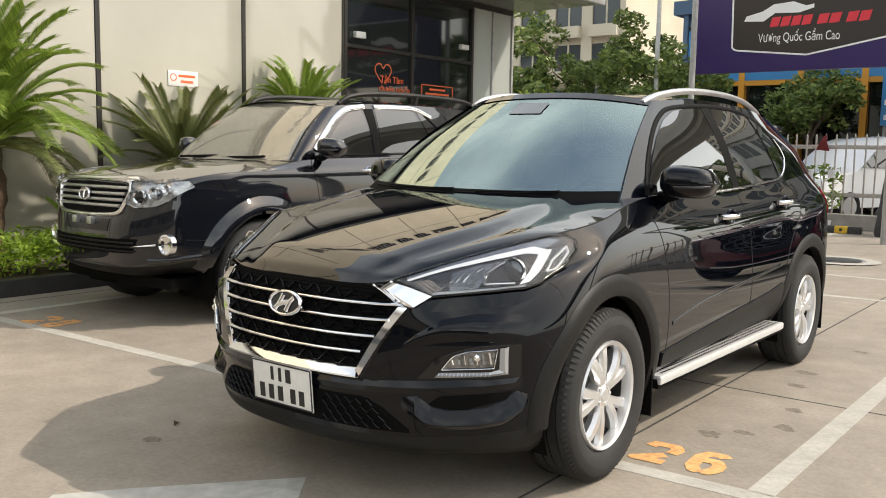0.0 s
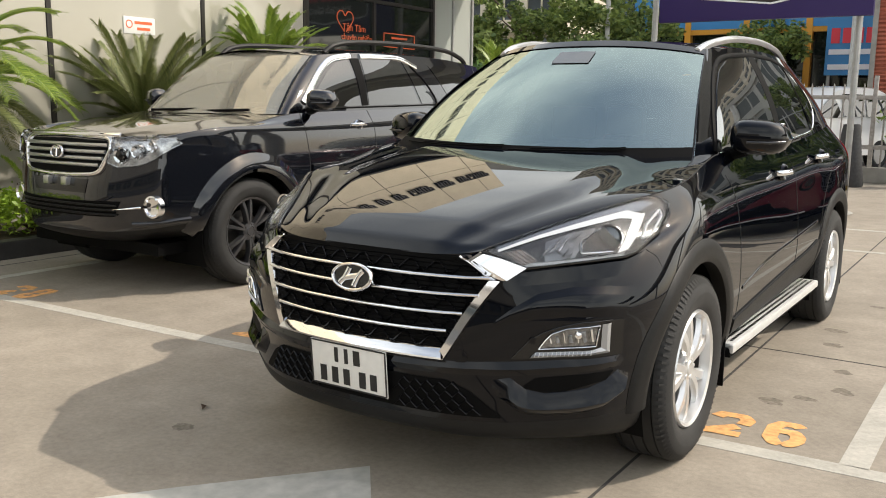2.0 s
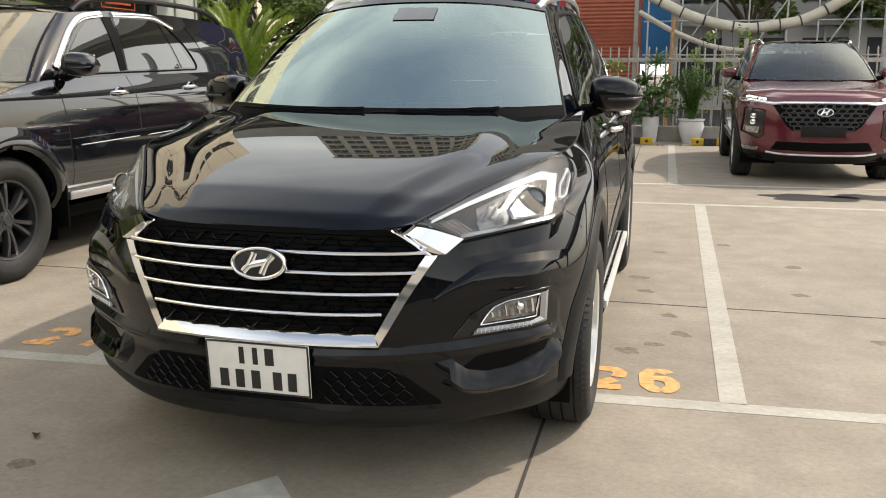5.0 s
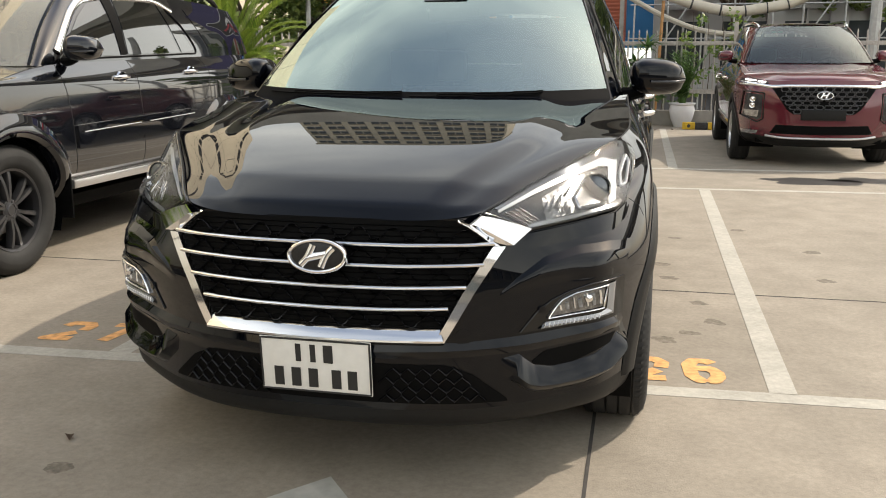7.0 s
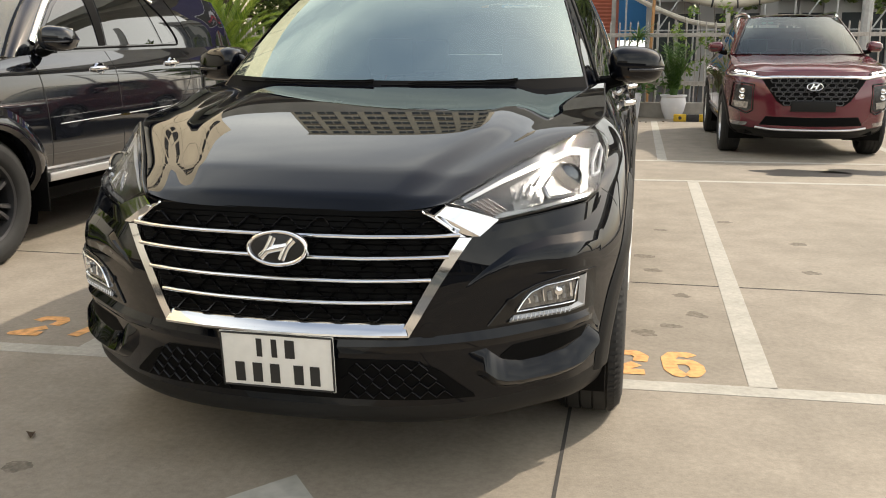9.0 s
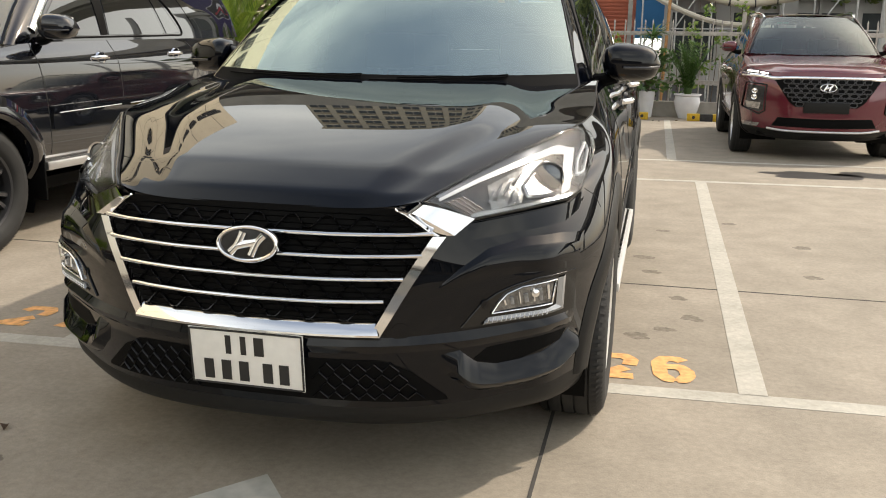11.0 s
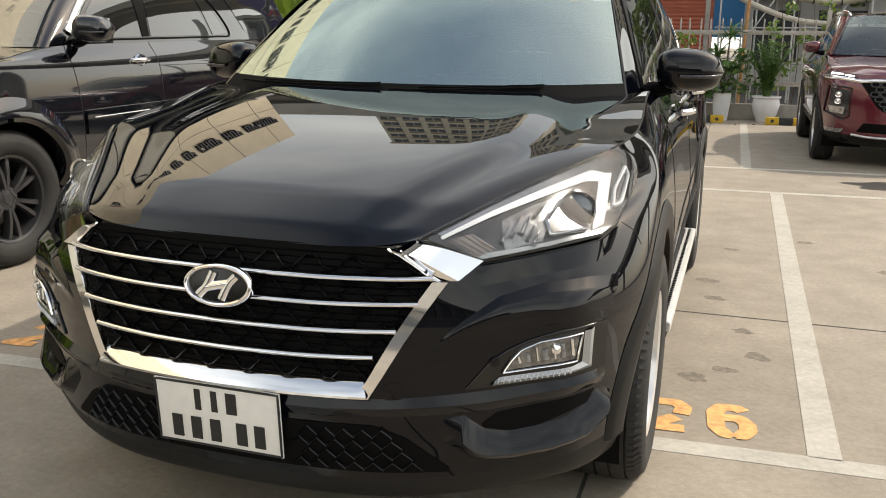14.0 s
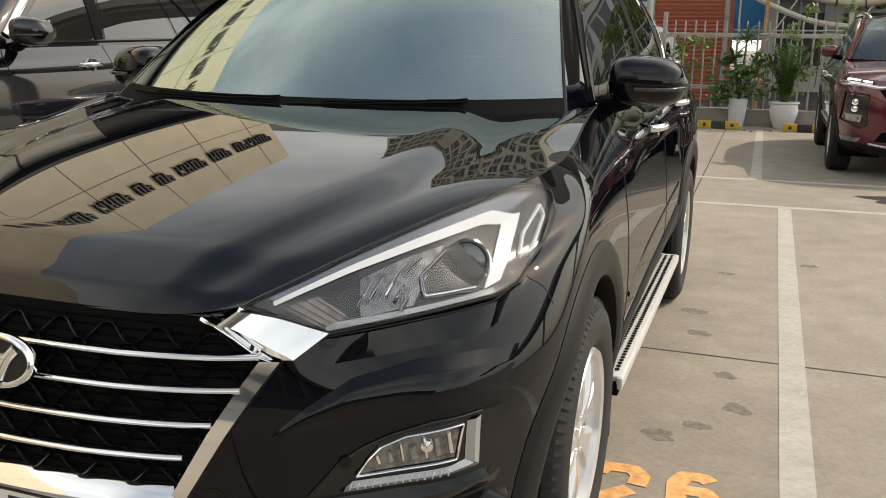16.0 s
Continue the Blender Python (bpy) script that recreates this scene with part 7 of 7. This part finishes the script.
solo("red_cloth", sheet(np.stack([smooth_line([(-2.16, FY - 0.05, 1.72), (-2.22, FY - 0.08, 1.60), (-2.28, FY - 0.05, 1.46)], 6), smooth_line([(-2.10, FY - 0.04, 1.74), (-2.08, FY - 0.10, 1.60), (-2.04, FY - 0.06, 1.44)], 6)])), RED_CLOTH, "dark red cloth hung over the fence", "cloth")

# ---- purple sign ----
PURPLE = material("purple_sign", (0.030, 0.016, 0.105), 0.4, var=0.05, scale=2)
PANEL = material("dark_sign_panel", (0.018, 0.014, 0.014), 0.35)
SIGN_WHITE = material("sign_white", (0.75, 0.76, 0.78), 0.5)
SIGN_RED = material("sign_red", (0.62, 0.03, 0.05), 0.5)


def sign(m, label, flip=False):
    """A tall board: hexagonal dark field, car outline, slogan, and bars for the trade name."""
    s = thing("billboard", label, "sign", m)
    part("board", boxes((-3.30, 0.0, 0.0, 0.12, 2.70, 4.75), bevel=0.01), PURPLE, s, "deep purple panel")
    for x in (-3.42, -0.2):
        part("post", tube([(x, 0.16, 0), (x, 0.16, 4.8)], 0.05, 10), STEEL, s, "grey steel post")
    hexa = [(-2.70, 4.0), (-2.68, 3.10), (-2.62, 3.06), (-1.48, 2.935), (-0.30, 3.15), (-0.26, 4.0), (-0.40, 4.10), (-2.55, 4.10)]
    V = [(x, -0.006, z) for x, z in hexa]
    part("field", (V + [(x, 0.0, z) for x, z in hexa], [tuple(range(8))]), PANEL, s, "dark field", smooth=False)
    P = straight([(x, -0.008, z) for x, z in hexa + [hexa[0]]], 121)[:-1]
    part("outline", sweep(P, [(0, -1, 0)] * 120, 0.028, 0.006, True, 5), SIGN_WHITE, s, "white outline")
    # plain car silhouette
    car = [(-2.50, 3.52), (-2.46, 3.60), (-2.20, 3.66), (-2.02, 3.76), (-1.72, 3.78), (-1.52, 3.70), (-1.40, 3.72), (-1.40, 3.66), (-1.62, 3.60), (-2.0, 3.62), (-2.18, 3.50)]
    part("car_shape", ([(x, -0.012, z) for x, z in car], [tuple(range(len(car)))]), SIGN_WHITE, s, "plain white car shape", smooth=False)
    x = -2.08
    for w in (0.165, 0.165, 0.165, 0.165, 0.07, 0.18, 0.18, 0.07, 0.18, 0.18, 0.10):
        if w > 0.1:
            sk = 0.04
            V = [(x, -0.012, 3.40), (x + w - 0.025, -0.012, 3.41), (x + w - 0.025 + sk, -0.012, 3.56), (x + sk, -0.012, 3.55)]
            part("name_bar", (V, [(0, 1, 2, 3)]), SIGN_RED, s, "red slanted bar", smooth=False)
        x += w
    words("slogan", "Vương Quốc Gầm Cao", 0.20, SIGN_WHITE, pose(-1.62, -0.012, 3.22, 90, 1.0, 0), s, "white slogan lettering", 0.002, 1.0, 1.26)
    return s


sign(pose(-0.30, 12.50, 0), "tall purple sign with white slogan on steel posts")

# ---- beyond the fence ----
ASPHALT = material("asphalt", (0.055, 0.055, 0.056), 0.9, var=0.2, scale=12, bump=0.2, bump_scale=90)
solo("road", boxes((-200, 200, 16.5, 45, -0.02, 0.012)), ASPHALT, "grey asphalt road beyond the fence", kind="structure", smooth=False)
CONC = material("viaduct_concrete", (0.46, 0.43, 0.38), 0.85, var=0.1, scale=1.2, stain=0.2, stain_scale=0.4)
for i, x in enumerate((-34.9, -4.9, 25.1, 55.1)):
    solo("viaduct_pier", moved(lathe([(0, 0.62), (10.0, 0.62), (11.2, 1.1), (12.5, 1.9)], 30, "z"), Matrix.Translation((x, 30.5, 0))), CONC, "pale round concrete viaduct pier", "pier", "viaduct piers")
vd = solo("viaduct", boxes((-150, 150, 26.0, 35.0, 12.5, 13.2), (-150, 150, 27.5, 33.5, 11.8, 12.5), (-150, 150, 26.0, 26.3, 13.2, 14.4), (-150, 150, 34.7, 35, 13.2, 14.4)), CONC, "long concrete viaduct deck on round piers", "viaduct", smooth=False)
BRICK = material("red_cladding", (0.33, 0.085, 0.045), 0.75, var=0.15, scale=4)
mn = BRICK.node_tree
wv = mn.nodes.new("ShaderNodeTexWave")
wv.bands_direction = "Z"
wv.inputs["Scale"].default_value = 3.2
tc = mn.nodes.new("ShaderNodeTexCoord")
mn.links.new(tc.outputs["Object"], wv.inputs["Vector"])
bp_ = mn.nodes.new("ShaderNodeBump")
bp_.inputs["Strength"].default_value, bp_.inputs["Distance"].default_value = 0.6, 0.03
mn.links.new(wv.outputs[0], bp_.inputs["Height"])
mn.links.new(bp_.outputs[0], mn.nodes["Principled BSDF"].inputs["Normal"])
rb = solo("brick_building", boxes((-1.62, 0.17, 22, 26, 0, 5.5)), BRICK, "red ribbed building beyond the fence", "building", smooth=False)
part("corner_strip", boxes((0.10, 0.21, 21.95, 22.1, 0, 5.5)), CEMENT, rb, smooth=False)
part("corner_strip", boxes((-1.68, -1.56, 21.95, 22.1, 0, 5.5)), CEMENT, rb, smooth=False)
for z in [0.35 + 0.105 * i for i in range(49)]:
    part("course", boxes((-1.56, 0.10, 21.985, 22.0, z, z + 0.09)), BRICK, rb, smooth=False)
PIPE = material("beige_plastic_pipe", (0.58, 0.53, 0.44), 0.6, var=0.12, scale=5, stain=0.12, stain_scale=1)
pts = smooth_line([(-1.6, 19, 5.2), (-0.6, 19, 4.1), (0.26, 19, 3.22), (1.0, 19, 2.76), (1.7, 19, 2.46), (2.6, 19, 2.26), (3.3, 19, 2.32), (3.95, 19, 2.46), (4.8, 19, 2.95), (6.2, 19, 4.1), (7.6, 19, 5.4)], 60)
pp = solo("hanging_pipe", tube(pts, 0.115, 12), PIPE, "thick beige pipe hanging in a slack curve", "pipe")
for i in range(4, 58, 4):
    part("pipe_band", tube([pts[i], pts[i] + (pts[i + 1] - pts[i]) * 0.25], 0.125, 12), KBLACK, pp)
for x, z in ((-1.6, 5.2), (7.6, 5.4)):
    part("pipe_mast", tube([(x, 19, 0), (x, 19, z + 0.1)], 0.06, 8), STEEL, pp)
sc = thing("scaffold", "grey steel pipe frame beyond the fence", "scaffold")
for i in range(9):
    x = 0.5 + i * 0.8
    part("upright", tube([(x, 20.5 + (i % 2) * 0.8, 0), (x, 20.5 + (i % 2) * 0.8, 3.4)], 0.024, 6), STEEL, sc)
for z in (0.9, 1.7, 2.5, 3.2):
    part("ledger", tube([(0.4, 20.5, z), (7.4, 20.5, z)], 0.022, 6), STEEL, sc)
for i in range(4):
    part("brace", tube([(0.5 + i * 1.6, 20.5, 0.5), (2.1 + i * 1.6, 20.5, 3.0)], 0.02, 6), STEEL, sc)
p2 = smooth_line([(0.3, 20.0, 2.7), (1.2, 20, 2.2), (2.2, 20, 1.85), (3.4, 20, 1.75)], 20)
part("hose", tube(p2, 0.06, 8), PIPE, sc, "thin pale hose")
TIMBER = material("timber_post", (0.42, 0.22, 0.09), 0.8, var=0.3, scale=12)
solo("timber_post", tube([(1.05, 16.3, 0), (1.12, 16.3, 2.35)], 0.035, 6), TIMBER, "bare timber post beyond the fence", "post")


def building(name, x0, x1, y0, y1, h, wall_c, label, floors, bays, win_c=(0.05, 0.06, 0.065), balcony=True, seed=0):
    """A block with its storeys; every window is a recessed pane in a frame."""
    b = thing(name, label, "building", pose(x0, y0, 0))
    wm = material(name + "_render", wall_c, 0.85, var=0.08, scale=0.5, stain=0.12, stain_scale=0.15)
    wg = material(name + "_pane", win_c, 0.1)
    W, D = x1 - x0, y1 - y0
    fh, bw = h / floors, W / bays
    part("wall", boxes((0, W, 0.25, D, 0, h)), wm, b, smooth=False)
    part("roof", boxes((-0.4, W + 0.4, -0.2, D + 0.4, h, h + 0.6)), wm, b, smooth=False)
    for i in range(bays + 1):
        w = 0.28 * bw
        part("pier", boxes((max(0, i * bw - w / 2), min(W, i * bw + w / 2), 0, 0.26, 0, h)), wm, b, smooth=False)
    pane_me = bpy.data.meshes.new("pane")
    bm = boxes((0.14 * bw, 0.86 * bw, 0.16, 0.2, 0.28 * fh, 0.86 * fh))
    bm.to_mesh(pane_me)
    bm.free()
    pane_me.materials.append(wg)
    sp = bpy.data.meshes.new("balcony" if balcony else "spandrel")
    bm = boxes((0.14 * bw, 0.86 * bw, -0.5 if balcony else 0.02, 0.25, 0, 0.26 * fh), (0.48 * bw, 0.52 * bw, 0.1, 0.25, 0.26 * fh, fh))
    bm.to_mesh(sp)
    bm.free()
    sp.materials.append(wm)
    for f in range(floors):
        for i in range(bays):
            o = new("window", pane_me)
            o.parent = b
            o.matrix_local = Matrix.Translation((i * bw, 0, f * fh))
            o = new("balcony" if balcony else "spandrel", sp)
            o.parent = b
            o.matrix_local = Matrix.Translation((i * bw, 0, f * fh))
    return b


building("apartment_tower", -44, -14, 95, 110, 66, (0.62, 0.56, 0.45), "tall cream apartment tower with balconies", 20, 9)
building("apartment_block", -60, -28, 58, 70, 30, (0.62, 0.56, 0.44), "cream apartment block with rows of windows", 9, 10, balcony=True)
building("shop_house", 1.0, 9.0, 30, 38, 8.5, (0.48, 0.47, 0.45), "grey shop house with dark windows", 3, 4, balcony=False)
building("shop_house", -14, -6.5, 36, 44, 7.5, (0.16, 0.26, 0.42), "blue-fronted shop row beyond the road", 2, 5, balcony=False)
building("apartment_tower", 10, 40, 120, 135, 45, (0.55, 0.50, 0.42), "pale apartment tower in the haze", 14, 8)
BLUE = material("blue_sign", (0.03, 0.20, 0.45), 0.5, var=0.1, scale=1)
ORANGE_ST = material("orange_steel", (0.60, 0.27, 0.02), 0.5)
kiosk = thing("kiosk", "blue shop front with orange posts and dark glass", "shop", pose(-9.0, 25.0, 0))
part("front_glass", boxes((0, 7.0, 0.1, 0.2, 0.3, 3.6)), SHOPGLASS, kiosk, smooth=False)
part("sign_board", boxes((0, 7.0, -0.1, 0.1, 3.6, 5.2)), BLUE, kiosk, "blue board", smooth=False)
for x in (0, 1.75, 3.5, 5.25, 7.0):
    part("post", boxes((x - 0.09, x + 0.09, -0.12, 0.1, 0, 4.2)), ORANGE_ST, kiosk, "orange post", smooth=False)
part("beam", boxes((0, 7.0, -0.09, 0.1, 3.45, 3.65)), ORANGE_ST, kiosk, smooth=False)
bs = thing("shop_sign", "blue shop sign with red bars on posts", "sign", pose(-3.1, 24.0, 0))
part("board", boxes((0, 1.6, 0, 0.1, 2.2, 4.0)), BLUE, bs, smooth=False)
for z in (2.35, 2.75):
    part("white_bar", boxes((0.08, 1.5, -0.015, 0, z, z + 0.14)), SIGN_WHITE, bs, smooth=False)
for k in range(5):
    part("red_bar", boxes((0.12 + k * 0.29, 0.34 + k * 0.29, -0.02, 0, 3.05, 3.45)), SIGN_RED, bs, smooth=False)
for x in (0.1, 1.5):
    part("post", tube([(x, 0.12, 0), (x, 0.12, 4.0)], 0.05, 8), STEEL, bs)
blue2 = thing("shop_sign", "large blue banner with pale bars beside the pier", "sign", pose(-3.4, 34.0, 0))
part("board", boxes((0, 5.5, 0, 0.1, 1.6, 5.0)), BLUE, blue2, smooth=False)
for z, w in ((3.6, 1.8), (2.6, 2.6), (2.1, 2.2)):
    part("pale_bar", boxes((0.3, 0.3 + w, -0.02, 0, z, z + (0.6 if z > 3 else 0.25))), SIGN_WHITE, blue2, smooth=False)
for x in (0.2, 5.3):
    part("post", tube([(x, 0.12, 0), (x, 0.12, 5.0)], 0.06, 8), STEEL, blue2)
ac = solo("wall_unit", boxes((4.0, 4.9, 29.4, 30.02, 4.6, 5.3), bevel=0.03), PLATE_WHITE, "white air conditioning unit on the shop wall", "air conditioner")
part("fan_grille", moved(lathe([(0.0, 0.28), (-0.02, 0.27), (-0.02, 0.001)], 24, "z"), pose(4.35, 29.4, 4.95, -90, 0, 0)), KBLACK, ac)
solo("lamp_pole", joined(tube([(-7.55, 19.5, 0), (-7.55, 19.5, 7.5)], 0.07, 10, 0.05), tube(smooth_line([(-7.55, 19.5, 7.4), (-7.2, 19.2, 7.8), (-6.2, 18.8, 7.9)], 8), 0.04, 8)), STEEL, "tall grey street lamp pole beyond the fence", "street lamp")
solo("sign_pole", tube([(5.4, 18.0, 0), (5.4, 18.0, 5.5)], 0.11, 10), STEEL, "grey steel pole beyond the fence", "pole")


def tree(x, y, h, blobs, leaves, size, mat, label, seed):
    """A tapered trunk that forks into limbs under an uneven crown of small leaves."""
    r = random.Random(seed)
    t = thing("tree", label, "tree", pose(x, y, 0), "street trees")
    part("trunk", tube(smooth_line([(0, 0, 0), (0.06, 0.03, h * 0.22), (-0.03, 0, h * 0.45)], 10), 0.16, 10, 0.10), BARK, t)
    for bx, by, bz, br in blobs[:9]:
        part("limb", tube(smooth_line([(-0.03, 0, h * 0.42), (bx * 0.4, by * 0.4, h * 0.45 + (bz - h * 0.45) * 0.5), (bx * 0.9, by * 0.9, bz)], 8), 0.07, 6, 0.015), BARK, t)
    fine = []
    for bx, by, bz, br in blobs:
        for k in range(9):
            d = Vector((r.gauss(0, 1), r.gauss(0, 1), r.gauss(0, 0.8))).normalized() * br * r.uniform(0.45, 1.0)
            fine.append((bx + d.x, by + d.y, bz + d.z, br * r.uniform(0.25, 0.45)))
    part("crown", leaf_cloud(fine, leaves, size, seed, 0.8), mat, t, kind="stuff", smooth=False)


def crown(r, rad, z0, z1, n):
    return [(r.uniform(-rad, rad), r.uniform(-rad, rad), r.uniform(z0, z1), r.uniform(0.5, 0.95)) for _ in range(n)]


r3 = random.Random(31)
tree(-9.6, 20.3, 5.0, crown(r3, 1.9, 2.0, 4.7, 18), 14000, 0.17, TREE_LEAF, "leafy green street tree beyond the fence", 41)
tree(-7.7, 21.2, 4.4, crown(r3, 1.3, 1.6, 3.9, 12), 9000, 0.16, TREE_LEAF, "leafy street tree with some yellow leaves", 42)
tree(-12.0, 19.2, 4.0, crown(r3, 1.7, 1.3, 3.2, 12), 8000, 0.17, DARK_LEAF, "dense green tree beside the showroom", 43)
tree(-4.9, 24.0, 4.2, crown(r3, 1.15, 2.3, 3.7, 10), 7000, 0.16, TREE_LEAF, "round-crowned dark street tree", 44)
tree(3.4, 27.0, 6.0, crown(r3, 2.2, 3.2, 5.6, 14), 8000, 0.22, TREE_LEAF, "dark green tree behind the pipe", 45)
tree(8.5, 28.0, 6.5, crown(r3, 2.6, 2.8, 6.0, 14), 8000, 0.24, TREE_LEAF, "dark green tree behind the far row", 46)
# white hatchback behind the fence
VAN = material("white_car_paint", (0.74, 0.74, 0.74), 0.25, coat=0.8)
prof = [(-2.1, 0.30), (-2.15, 0.72), (-1.95, 0.95), (-1.15, 1.08), (-0.35, 1.62), (0.3, 1.76), (1.4, 1.74), (1.95, 1.45), (2.1, 0.95), (2.1, 0.32)]
wc = thing("parked_car", "white hatchback parked beyond the fence", "car", pose(-2.3, 18.6, 0, 0, 0, 65))
sec = []
for yy, k, dz in ((-0.86, 0.97, -0.03), (-0.80, 1.0, 0.0), (0.0, 1.0, 0.03), (0.80, 1.0, 0.0), (0.86, 0.97, -0.03)):
    sec.append([(x * k, yy * (1 - 0.16 * max(0, (z - 0.95) / 0.8)), z + (dz if z > 0.5 else 0)) for x, z in smooth_line(prof, 40)])
P = np.array(sec)
V, F = sheet(P, flip=False)
F += [tuple(range(40)), tuple(range(160, 200))[::-1]]
part("body", (V, F), VAN, wc, sharp=40)
for a, b in (((-1.02, 1.12, -0.28, 1.58), 0), ((0.0, 1.14, 0.75, 1.62), 1), ((0.82, 1.14, 1.55, 1.58), 1)):
    x0, z0, x1, z1 = a
    part("window", ([(x0, -0.855, z0), (x1 if b else x1 + 0.25, -0.86 if b else -0.86, z0), (x1, -0.765, z1), (x0 if b else x1 - 0.05, -0.765, z1)], [(0, 1, 2, 3)]), DARK_GLASS, wc, smooth=False)
for x in (-1.3, 1.35):
    for y in (-0.78, 0.78):
        w = part("wheel", moved(lathe([(0.09, 0.001), (0.09, 0.2), (0.07, 0.21), (-0.09, 0.21)], 24, "z"), pose(x, y, 0.32, 90 if y < 0 else -90, 0, 0)), SATIN, wc)
        part("tyre", moved(lathe([(0.08, 0.21), (0.1, 0.25), (0.09, 0.31), (-0.09, 0.32), (-0.1, 0.21)], 24, "z"), pose(x, y, 0.32, 90 if y < 0 else -90, 0, 0)), RUBBER, w)
# plain walls that close the place behind the camera
building("office_block", -30, 30, -62, -50, 16, (0.40, 0.38, 0.35), "grey office block across the forecourt", 5, 16, balcony=False)

# ---- the street behind the forecourt ----
solo("road_south", boxes((-200, 200, -30, -6.6, -0.02, 0.012)), ASPHALT, "dark asphalt street before the forecourt", kind="structure", smooth=False)
shops = building("shop_row", -36, 36, 0, 7, 4.6, (0.15, 0.145, 0.135), "low dark shop row across the street", 1, 18, balcony=False)
shops.matrix_world = pose(36, -27, 0, 0, 0, 180)
